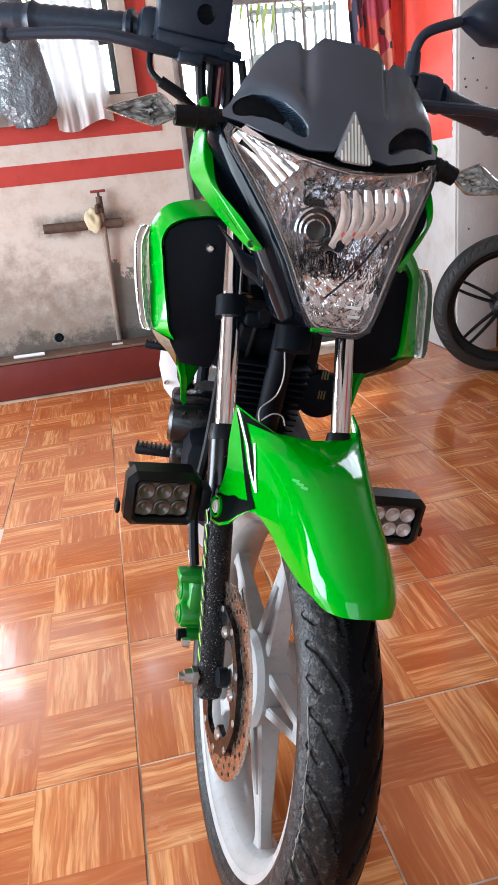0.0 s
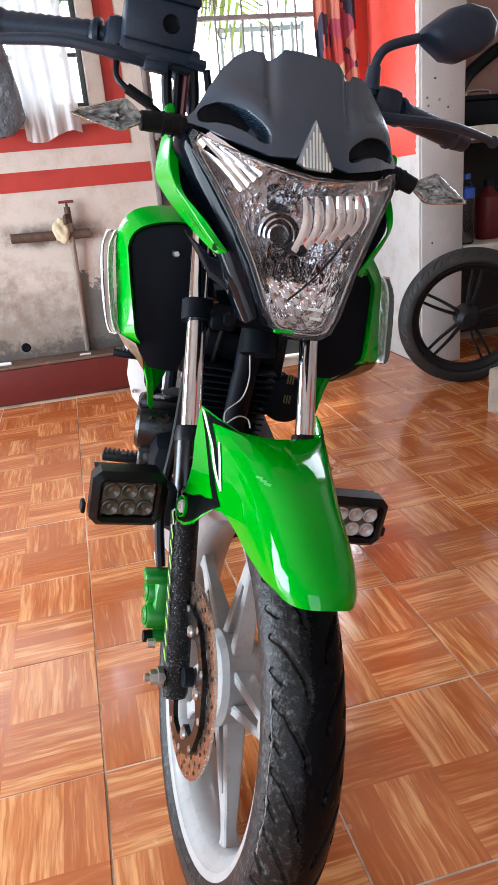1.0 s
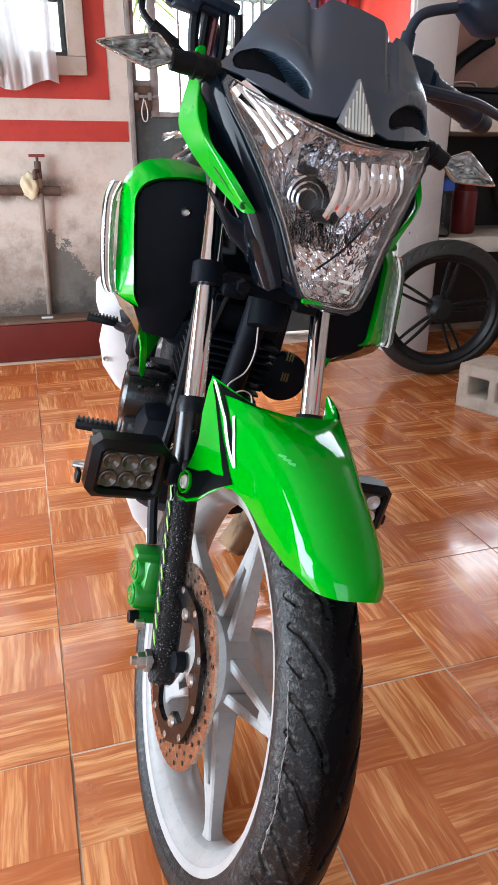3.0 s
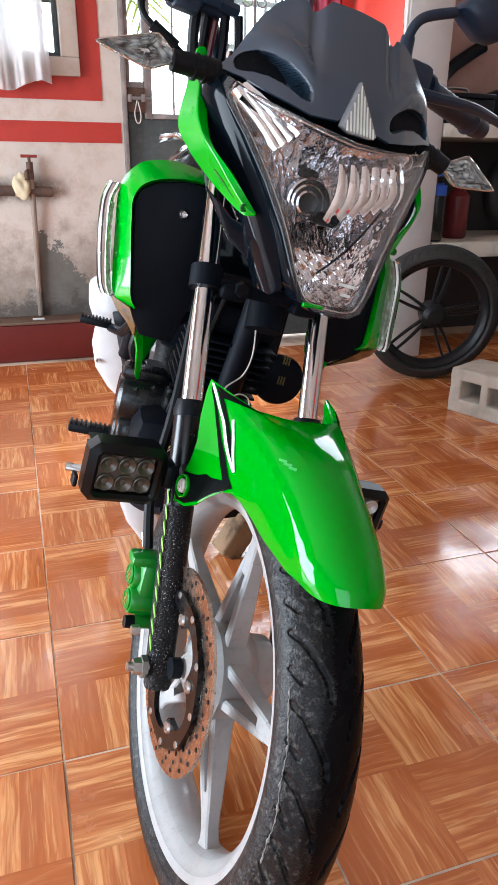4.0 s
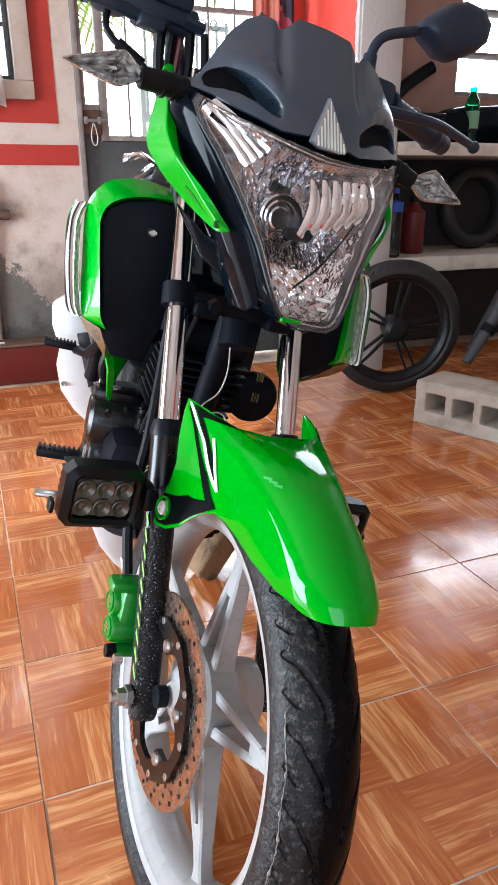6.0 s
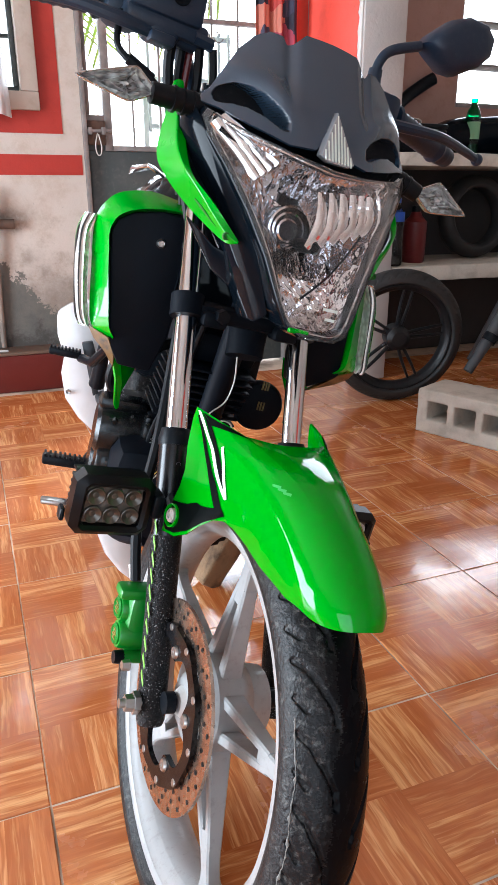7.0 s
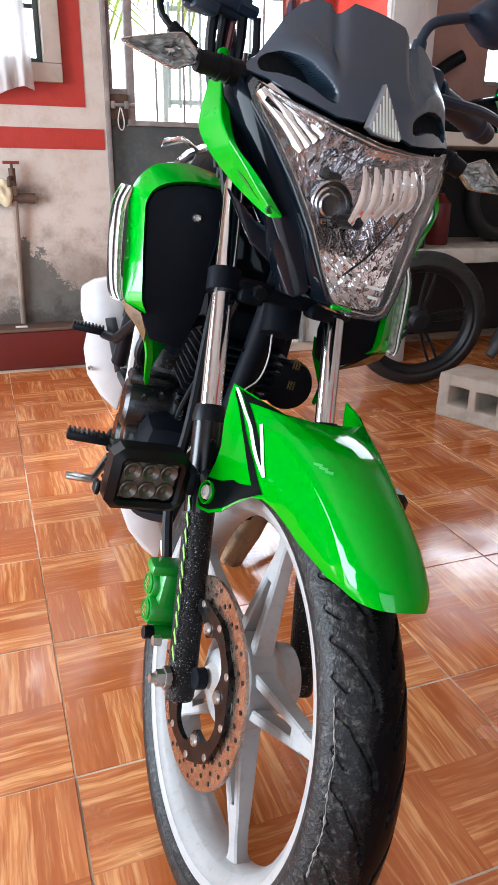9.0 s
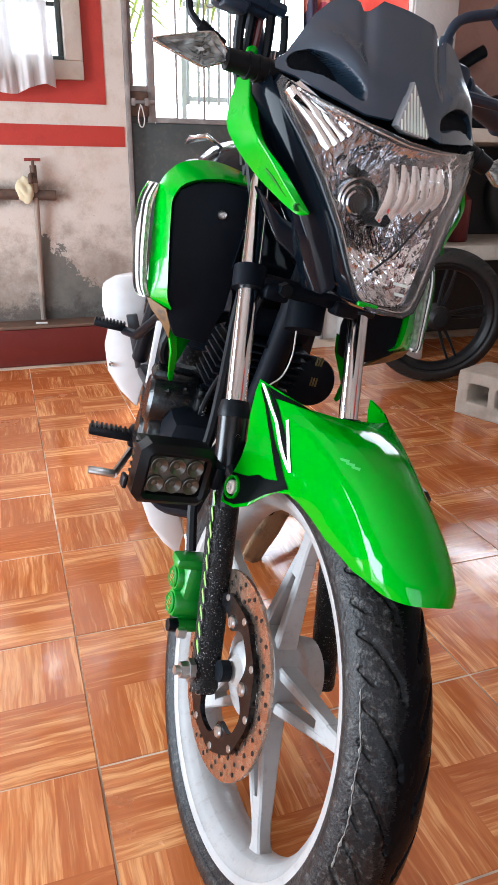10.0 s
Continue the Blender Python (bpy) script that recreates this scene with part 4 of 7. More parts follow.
def fender_point(u, v):
    """u from the front lip backwards, v across; in the wheel's axes."""
    right = v > 0.5
    v = min(v, 1 - v)
    k = 2 * v
    g = max(0, (u - 0.4) / 0.6)
    h, fall = g * g * (1.6 - 0.6 * g), (1 - k) ** 1.6
    low = V(interp(LOWER_T, u)) - fender_arch(u, 0)
    back0 = V(BACK[0]) - fender_arch(1, 0)
    back = V(interp(BACK_T, k)) - fender_arch(1, v)
    p = fender_arch(u, v) + fall * low + h * (back - fall * back0)
    if right:
        p = V((-0.004 - p.x + 0.032 * max(0, u - 0.5) + 0.006 * (1 - k), p.y + 0.016 * max(0, u - 0.6), p.z))
    else:
        # pressed crease from the horn's arrow down to the lip
        at = interp(CREASE, u)[0]
        rise = 0.0040 * min(1, max(0, (0.86 - u) / 0.1)) * min(1, u / 0.12)
        p += (p - V((0, 0.02, 0.10))).normalized() * rise * math.exp(-((v - at) / (0.024 if v < at else 0.16)) ** 2)
    return p


def fender_normal(u, v):
    e = 0.004
    v = min(max(v, e), 1 - e)
    a = fender_point(min(u + e, 1), v) - fender_point(u - e, v)
    b = fender_point(u, v + e) - fender_point(u, v - e)
    n = a.cross(b).normalized()
    return n if n.dot(fender_point(u, v) - V((0, 0.02, 0.16))) > 0 else -n


EMBLEM = surface("pale_green_emblem", (0.06, 0.46, 0.10), 0.3)
fender = wpart("front_fender", sheet(fender_point, 90, 300, 0.0028), GREEN, label="glossy bright green front fender", sharp=70)


def fender_decal(outline, s, lift, material, name):
    """A sticker that follows the fender."""
    bm = bmesh.new()
    vs = [bm.verts.new((u, v if s < 0 else 1 - v, 0)) for u, v in outline]
    bm.faces.new(vs)
    bmesh.ops.triangulate(bm, faces=bm.faces[:])
    for _ in range(3):
        es = [e for e in bm.edges if e.calc_length() > 0.022]
        if es:
            bmesh.ops.subdivide_edges(bm, edges=es, cuts=1)
            bmesh.ops.triangulate(bm, faces=bm.faces[:])
    for q in bm.verts:
        u, v = min(q.co.x, 1), q.co.y
        q.co = fender_point(u, v) + fender_normal(u, v) * lift
    bmesh.ops.recalc_face_normals(bm, faces=bm.faces)
    return wpart(name, bm, material, fender, sharp=80)


DECALS = [
    ("black_decal", 0.0009, DECAL, [(0.98, 0.190), (0.97, 0.196), (0.88, 0.165), (0.78, 0.135), (0.57, 0.030), (0.61, 0.022), (0.70, 0.070), (0.85, 0.145)]),
    ("black_decal", 0.0011, DECAL, [(0.995, 0.058), (0.93, 0.065), (0.84, 0.080), (0.70, 0.070), (0.58, 0.034), (0.60, 0.012), (0.68, 0.014), (0.76, 0.012), (0.88, 0.008), (0.97, 0.006), (0.995, 0.018)]),
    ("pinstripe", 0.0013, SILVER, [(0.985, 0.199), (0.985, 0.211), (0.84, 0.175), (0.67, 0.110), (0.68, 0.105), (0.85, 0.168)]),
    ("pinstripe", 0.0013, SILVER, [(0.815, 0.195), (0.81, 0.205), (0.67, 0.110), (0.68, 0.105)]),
    ("black_decal", 0.0009, DECAL, [(0.99, 0.220), (0.94, 0.222), (0.92, 0.218), (0.81, 0.178), (0.73, 0.145), (0.71, 0.125), (0.83, 0.172)]),
    ("black_decal", 0.0009, DECAL, [(0.985, 0.226), (0.975, 0.285), (0.97, 0.350), (0.955, 0.405), (0.93, 0.320), (0.92, 0.218), (0.94, 0.222)])]
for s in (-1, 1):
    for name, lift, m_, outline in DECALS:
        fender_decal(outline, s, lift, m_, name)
    uv = (0.95, 0.038 if s < 0 else 0.962)
    n = fender_normal(*uv)
    c = fender_point(*uv) + n * 0.0015
    tilt = Matrix.Translation(c) @ V((1, 0, 0)).rotation_difference(n).to_matrix().to_4x4()
    cup = lathed([(-0.004, 0.0140), (0.0025, 0.0138), (0.0035, 0.0128), (0.0025, 0.0112), (-0.0010, 0.0104), (-0.0010, 0.0)], 'X', 32)
    cup.transform(tilt)
    wpart("bolt_cup", cup, GREEN, fender)
    bolt_ = lathed([(-0.001, 0.0085), (0.0030, 0.0082), (0.0048, 0.0060), (0.0048, 0.0035), (0.0030, 0.0032), (0.0030, 0.0)], 'X', 16)
    bolt_.transform(tilt)
    wpart("fender_bolt", bolt_, ALU, fender)
    end = WHEEL.inverted() @ (FRONT @ V((FORKC + s * FORKX, fork_y(0.205) - 0.010, 0.205)))
    wpart("fender_stay", tubed([c - n * 0.006, end], 0.009, 10), BLACKP, fender)
for k in range(3):
    u, v = 0.60 - 0.018 * k, 0.292 + 0.012 * k
    fender_decal([(u, v - 0.020), (u + 0.012, v - 0.012), (u + 0.004, v + 0.022), (u - 0.012, v + 0.008)], -1, 0.0008, EMBLEM, "emblem_mark")

# brake caliper
cal = bmesh.new()
box(cal, (-0.070, 0.118, 0.034), (0.034, 0.040, 0.078), 0.009)
box(cal, (-0.080, 0.113, 0.077), (0.048, 0.030, 0.015), 0.006)
for y, z in ((0.124, 0.047), (0.113, 0.016)):
    tube(cal, [(-0.055, y, z), (-0.090, y, z), (-0.094, y, z)], [0.0185, 0.0185, 0.0165], 28)
tube(cal, [(-0.050, 0.098, -0.008), (-0.086, 0.098, -0.008)], 0.0085, 18)
caliper = fpart("brake_caliper", cal, CALG, label="green painted brake caliper with embossed pistons")
GOLD = surface("gold_emboss", (0.55, 0.36, 0.12), 0.35, metal=0.6)
for z, y in ((0.047, 0.124), (0.016, 0.113)):
    fpart("piston_cap", lathed([(-0.086, 0.0140), (-0.096, 0.0136), (-0.098, 0.0115), (-0.096, 0.0100), (-0.096, 0.0)], 'X', 28, centre=(0, y, z)), CALG, caliper)
    for k in range(4):
        fpart("embossed_bar", boxed((-0.0966, y + 0.003 * math.sin(k * 2.1), z - 0.0060 + 0.004 * k), (0.0016, 0.010, 0.0016)), GOLD, caliper)
fpart("caliper_pin", lathed([(-0.096, 0), (-0.097, 0.0080), (-0.086, 0.009), (-0.082, 0.0075)], 'X', 14, centre=(0, 0.098, -0.008)), BLACKP, caliper)
fpart("bleed_nipple", tubed([(-0.082, 0.130, 0.084), (-0.086, 0.136, 0.102)], 0.004, 8), STEEL, caliper)
fpart("caliper_bolt", lathed([(-0.098, 0), (-0.098, 0.006), (-0.088, 0.007)], 'X', 6, centre=(0, 0.060, 0.006)), STEEL, caliper)
fpart("brake_hose", tubed(smooth_path([(-0.080, 0.125, 0.085), (-0.086, 0.150, 0.16), (-0.072, 0.18, 0.25), (-0.058, 0.23, 0.36), (-0.056, 0.26, 0.50), (-0.12, 0.27, 0.66), (-0.135, 0.26, 0.73)]), 0.0070, 8), RUBBER2, label="black rubber brake hose")

# headlight
HX, HT = 0.018, 0.62
HL_OUT = [(0.0, 0.611), (0.04, 0.615), (0.085, 0.624), (0.120, 0.634), (0.135, 0.643), (0.139, 0.634), (0.132, 0.616), (0.113, 0.588), (0.088, 0.547), (0.066, 0.505), (0.049, 0.464), (0.037, 0.442), (0.022, 0.434), (0.0, 0.433)]


def hl_y(x, z):
    return 0.072 + 3.6 * x * x - 0.30 * (HT - z)


def hl_ring(scale, back, cz=0.545):
    tall = scale if scale < 0.8 else 1 - (1 - scale) * 0.6
    half = [(x * scale, cz + (z - cz) * tall) for x, z in HL_OUT]
    full = half + [(-x, z) for x, z in half[-2:0:-1]]
    return [V((HX + x, hl_y(x, z) + back, z)) for x, z in full]


def face_grid(scale, back, n=10, bulge=0.0):
    """The lens surface: rings that shrink towards the middle."""
    bm = bmesh.new()
    rows = []
    for k in range(n):
        f = 1 - k / n
        rows.append([bm.verts.new(p - V((0, bulge * (1 - f * f), 0))) for p in hl_ring(scale * f, back)])
    m = len(rows[0])
    for a, b in zip(rows, rows[1:]):
        for i in range(m):
            bm.faces.new((a[i], a[(i + 1) % m], b[(i + 1) % m], b[i]))
    c = bm.verts.new(V((HX, hl_y(0, 0.545) + back - bulge, 0.545)))
    for i in range(m):
        bm.faces.new((rows[-1][i], rows[-1][(i + 1) % m], c))
    return bm


hb = bmesh.new()
rows_ = loft(hb, [hl_ring(1.0, 0.0), hl_ring(1.0, 0.03), hl_ring(0.86, 0.10), hl_ring(0.5, 0.13)], caps=False)
hb.faces.new(rows_[-1])
headlight = fpart("headlight", hb, GLOSS, label="shield-shaped clear headlight in a black housing")
bz = bmesh.new()
loft(bz, [hl_ring(1.0, -0.001), hl_ring(0.988, -0.006), hl_ring(0.978, -0.0068)], caps=False)
fpart("bezel", bz, GLOSS, headlight, "gloss black bezel")
hc = bmesh.new()
loft(hc, [hl_ring(0.978, -0.0066), hl_ring(0.935, -0.0064), hl_ring(0.930, -0.002)], caps=False)
fpart("honeycomb_strip", hc, HONEY, headlight, "dark honeycomb strip round the reflector")
fl = bmesh.new()
loft(fl, [hl_ring(0.930, -0.0020), hl_ring(0.905, -0.0005), hl_ring(0.872, 0.012)], caps=False)
fpart("bright_flange", fl, FLANGE, headlight, "bright rounded flange of the reflector")
edge = hl_ring(0.906, -0.0018)
fpart("lens_edge", tubed(smooth_path(edge + edge[:1], 3), 0.0014, 6), LAMPB, headlight, "bright edge of the lens")
lens = face_grid(0.980, -0.0085, 8, 0.004)
bmesh.ops.recalc_face_normals(lens, faces=lens.faces)
bmesh.ops.solidify(lens, geom=lens.faces[:], thickness=0.002)
lens_ob = fpart("lens", lens, GLASS, headlight, "clear moulded headlight lens", sharp=80)
lens_ob.visible_shadow = False
# stepped mirror bowl
rb = bmesh.new()
rings = []
for k in range(9):
    f = k / 8
    rings.append(hl_ring(0.868 - 0.60 * f, 0.012 + 0.062 * f ** 0.7, 0.548))
rows_ = loft(rb, rings, caps=False)
rb.faces.new(rows_[-1])
fpart("reflector", rb, BOWLM, headlight, "mirror-bright faceted reflector bowl", sharp=60)
TURNED = FRONT.to_3x3().inverted()


def mirror_slat(path, facings, half_widths, bow=0.0):
    """A strip of mirror along points, turned at each to face a direction of the room."""
    bm = bmesh.new()
    rows = []
    n_ = len(path)
    for k, (p, w) in enumerate(zip(path, half_widths)):
        f = k / (n_ - 1) * (len(facings) - 1)
        i = min(int(f), len(facings) - 2)
        facing = TURNED @ facings[i].lerp(facings[i + 1], f - i).normalized()
        along = (path[min(k + 1, n_ - 1)] - path[max(k - 1, 0)]).normalized()
        side = facing.cross(along).normalized()
        rows.append([bm.verts.new(p + side * w * e_ + facing * w * bow * (1 - e_ * e_)) for e_ in (-1, -0.5, 0, 0.5, 1)])
    for a, b in zip(rows, rows[1:]):
        for i in range(4):
            bm.faces.new((a[i], a[i + 1], b[i + 1], b[i]))
    bmesh.ops.recalc_face_normals(bm, faces=bm.faces)
    bmesh.ops.solidify(bm, geom=bm.faces[:], thickness=0.0008)
    return bm


def in_lamp(x, z, back):
    return V((x, hl_y(x - HX, z) + back, z))


# long mirror strips in the upper corner, which face the gate
for k in range(4):
    f = (k + 0.5) / 4
    a = V((-0.109, 0.628)).lerp(V((-0.096, 0.637)), f)
    b = V((-0.056, 0.582)).lerp(V((-0.030, 0.610)), f)
    end = in_lamp(*b, 0.024)
    pts = [V((x, end.y - 0.49 * (x - end.x) - 0.10 * (z - end.z), z)) for x, z in (a.lerp(b, j / 8) for j in range(9))]
    fpart("reflector_slat", mirror_slat(pts, [V((-0.43, -0.90, 0.05)), V((-0.44, -0.90, 0.02 - 0.03 * k)), V((-0.40, -0.91, 0.10 - 0.12 * (k % 2))), V((-0.05, -0.99, 0.12))], [0.0066 - 0.0012 * (j / 8) ** 2 + 0.0006 * math.sin(3 * j + k) for j in range(9)], 0.32), STRIP, headlight, sharp=25)
# curved mirror slats of the main beam
for k in range(6):
    f = k / 5
    pts = []
    for j in range(11):
        g_ = j / 10
        x = 0.022 + 0.072 * f + (0.009 * math.sin(math.pi * g_) - 0.010 * g_)
        z = (0.590 + 0.014 * f) * (1 - g_) + (0.527 + 0.030 * f) * g_
        pts.append(in_lamp(x, z, 0.030 - 0.010 * f))
    fpart("reflector_slat", mirror_slat(pts, [V((0.10, -0.98, 0.16)), V((0.02, -0.99, 0.10)), V((-0.30, -0.95, 0.06)), V((-0.46, -0.88, 0.02)), V((-0.30, -0.95, -0.16))], [0.0062 * (1 - 0.35 * abs(j / 5 - 1) ** 2) for j in range(11)], 0.30), REFLECT, headlight, sharp=14)
# upright bright frame beyond them
fpart("reflector_frame", tubed(smooth_path([in_lamp(0.098, 0.612, 0.012), in_lamp(0.107, 0.596, 0.010), in_lamp(0.108, 0.575, 0.010), in_lamp(0.100, 0.560, 0.012)], 5), 0.0024, 8), REFLECT, headlight)


def foot_patch(u, v):
    """Dimpled foot of the mirror bowl."""
    x, z = -0.024 + 0.048 * u - 0.010 * (1 - 2 * u) * v, 0.452 + 0.040 * v
    return V((HX + x, hl_y(x, z) + 0.030 + 0.005 * abs(math.sin(17 * u + 4 * v)) * (0.4 + abs(math.sin(9 * v + 5 * u))), z))


fpart("reflector_foot", sheet(foot_patch, 60, 36, 0.001), REFLECT, headlight, sharp=25)
# projector ring and its bulb cap
PX, PZ, PY = HX - 0.015, 0.542, 0.108
for r0, yy in ((0.0275, 0.0), (0.0205, 0.004), (0.0135, 0.006)):
    fpart("projector_ring", lathed([(PY + yy + 0.010, r0), (PY + yy, r0), (PY + yy - 0.001, r0 - 0.0022), (PY + yy + 0.010, r0 - 0.0036)], 'Y', 40, closed=True, centre=(PX, 0, PZ)), CHROME, headlight)
fpart("bulb_base", lathed([(PY + 0.022, 0.027), (PY + 0.011, 0.026), (PY + 0.011, 0.0)], 'Y', 32, centre=(PX, 0, PZ)), BEZEL, headlight)
fpart("bulb", lathed([(PY + 0.012, 0.010), (PY - 0.004, 0.0095), (PY - 0.009, 0.006), (PY - 0.010, 0.0)], 'Y', 24, centre=(PX, 0, PZ)), GLASS2, headlight)
fpart("bulb_cap", lathed([(PY + 0.004, 0.008), (PY - 0.030, 0.008), (PY - 0.034, 0.005), (PY - 0.034, 0.0)], 'Y', 24, centre=(PX + 0.020, 0, PZ - 0.012)), BLACKP, headlight)
# seam that crosses the bowl
seam = [(HX + 0.066, 0.555), (HX + 0.045, 0.53), (HX + 0.018, 0.50), (HX - 0.012, 0.472)]
fpart("reflector_seam", tubed(smooth_path([(x, hl_y(x - HX, z) + 0.020, z) for x, z in seam], 4), 0.0014, 6), BLACKP, headlight)
for k in range(2):
    fpart("moulded_mark", boxed((HX + 0.013, hl_y(0.013, 0.468 - 0.010 * k) - 0.0055, 0.468 - 0.010 * k), (0.018 - 0.006 * k, 0.001, 0.003)), SILVER, headlight)
# green reflection under the lens, added as a small solid patch
fpart("green_reflection", boxed((HX - 0.022, hl_y(0.022, 0.4395) - 0.0035, 0.4395), (0.024, 0.006, 0.0055), 0.002), GREEN, headlight, "green patch standing in for a reflection low in the lens")

# visor over the headlight, with two air mouths and a ribbed wedge lamp


def vis_top(x):
    return interp([(0, 0.750), (0.034, 0.749), (0.047, 0.735), (0.053, 0.733), (0.058, 0.741), (0.072, 0.742), (0.088, 0.733), (0.104, 0.714), (0.118, 0.690), (0.130, 0.664), (0.14, 0.652)], abs(x))[0]


def vis_low(x):
    return interp([(0, 0.655), (0.020, 0.628), (0.05, 0.625), (0.09, 0.635), (0.12, 0.645), (0.14, 0.649)], abs(x))[0]


def vis_y(x, z):
    a = abs(x)
    return 0.076 + 2.9 * x * x + 0.55 * (z - 0.62) + 0.0045 * math.exp(-((a - 0.050) / 0.006) ** 2) * min(1, max(0, (z - 0.66) / 0.03))


def vis_fn(u, v):
    x = (2 * u - 1) * 0.138
    lo_, hi_ = vis_low(x), vis_top(x)
    z = lo_ + (hi_ - lo_) * v
    y = vis_y(x, z)
    a = abs(x)
    # air mouth: a crescent that sinks in under the brow
    mid = interp([(0.050, 0.644), (0.064, 0.652), (0.076, 0.659), (0.092, 0.6635), (0.108, 0.664), (0.124, 0.659)], a)[0]
    d = math.sqrt(((a - 0.088) / 0.037) ** 4 + abs((z - mid) / 0.0105) ** 3)
    f = min(1, max(0, (1.12 - d) / 0.22))
    y += 0.045 * f * f * (3 - 2 * f)
    # brow above it and the raised middle panel
    y -= 0.010 * math.exp(-((a - 0.085) / 0.042) ** 4) * math.exp(-((z - mid - 0.026) / 0.016) ** 2)
    y -= 0.004 / (1 + math.exp((a - 0.046) / 0.004)) * min(1, max(0, (z - 0.63) / 0.04))
    return V((HX + x, y, z))


visor = fpart("visor", sheet(vis_fn, 220, 90, 0.003), VISOR, label="satin black headlight visor with two air mouths", sharp=85)
tri = [V((HX + x, vis_y(x, z) - 0.014, z)) for x, z in ((0.0, 0.674), (0.021, 0.622), (0.012, 0.617), (-0.012, 0.617), (-0.021, 0.622))]
tb_ = bmesh.new()
plate(tb_, tri, V((0, 0.014, 0)), 0.0012)
wedge = fpart("wedge_lamp", tb_, surface("grey_lamp_backing", (0.42, 0.44, 0.47), 0.25, metal=0.5), visor, "ribbed clear wedge-shaped position lamp")
for k in range(9):
    x = -0.016 + 0.004 * k
    zt = 0.672 - abs(x) * 2.5
    p, q = V((HX + x, vis_y(x, 0.62) - 0.0145, 0.619)), V((HX + x, vis_y(x, zt) - 0.0145, zt - 0.003))
    if zt - 0.62 > 0.004:
        fpart("lamp_rib", tubed([p, q], 0.0013, 5), SILVER, wedge)
# dark cowl that closes the visor behind
cw = bmesh.new()
rings = []
for k in range(6):
    f = k / 5
    rings.append([V((HX + (0.128 - 0.03 * f) * math.cos(a), 0.15 + 0.085 * f, 0.640 + (0.09 if math.sin(a) > 0 else 0.05) * (1 - 0.25 * f) * math.sin(a))) for a in (2 * math.pi * q / 28 for q in range(28))])
loft(cw, rings)
fpart("instrument_cowl", cw, BLACKP, visor)

# black side cheeks and green wings beside the headlight
WING_OUTER = smooth_path([(-0.136, 0.214, 0.640), (-0.1415, 0.199, 0.591), (-0.128, 0.185, 0.566), (-0.108, 0.160, 0.543), (-0.094, 0.130, 0.527), (-0.0785, 0.092, 0.511), (-0.068, 0.083, 0.5115)], 8)
WING_RIDGE = smooth_path([(-0.1297, 0.190, 0.640), (-0.1325, 0.157, 0.603), (-0.1265, 0.134, 0.578), (-0.1105, 0.1145, 0.556), (-0.0960, 0.102, 0.538), (-0.079, 0.086, 0.519), (-0.0672, 0.0800, 0.513)], 8)
WING_INNER = smooth_path([(-0.1215, 0.188, 0.636), (-0.121, 0.150, 0.594), (-0.1170, 0.125, 0.571), (-0.1020, 0.106, 0.553), (-0.0875, 0.096, 0.5385), (-0.0735, 0.0865, 0.523), (-0.0665, 0.081, 0.515)], 8)
SLOT = surface("dark_green_slot", (0.006, 0.12, 0.008), 0.5)


def wing_point(u, v, s):
    """u from the stalk down to the tip, v from the outer edge over the ridge to the inner edge."""
    def on(rail):
        k = min(u * (len(rail) - 1), len(rail) - 1.001)
        return rail[int(k)].lerp(rail[int(k) + 1], k - int(k))
    o, r, i = on(WING_OUTER), on(WING_RIDGE), on(WING_INNER)
    p = o.lerp(r, v / 0.6) if v < 0.6 else r.lerp(i, (v - 0.6) / 0.4)
    return V((HX + s * (HX - p.x), p.y, p.z))


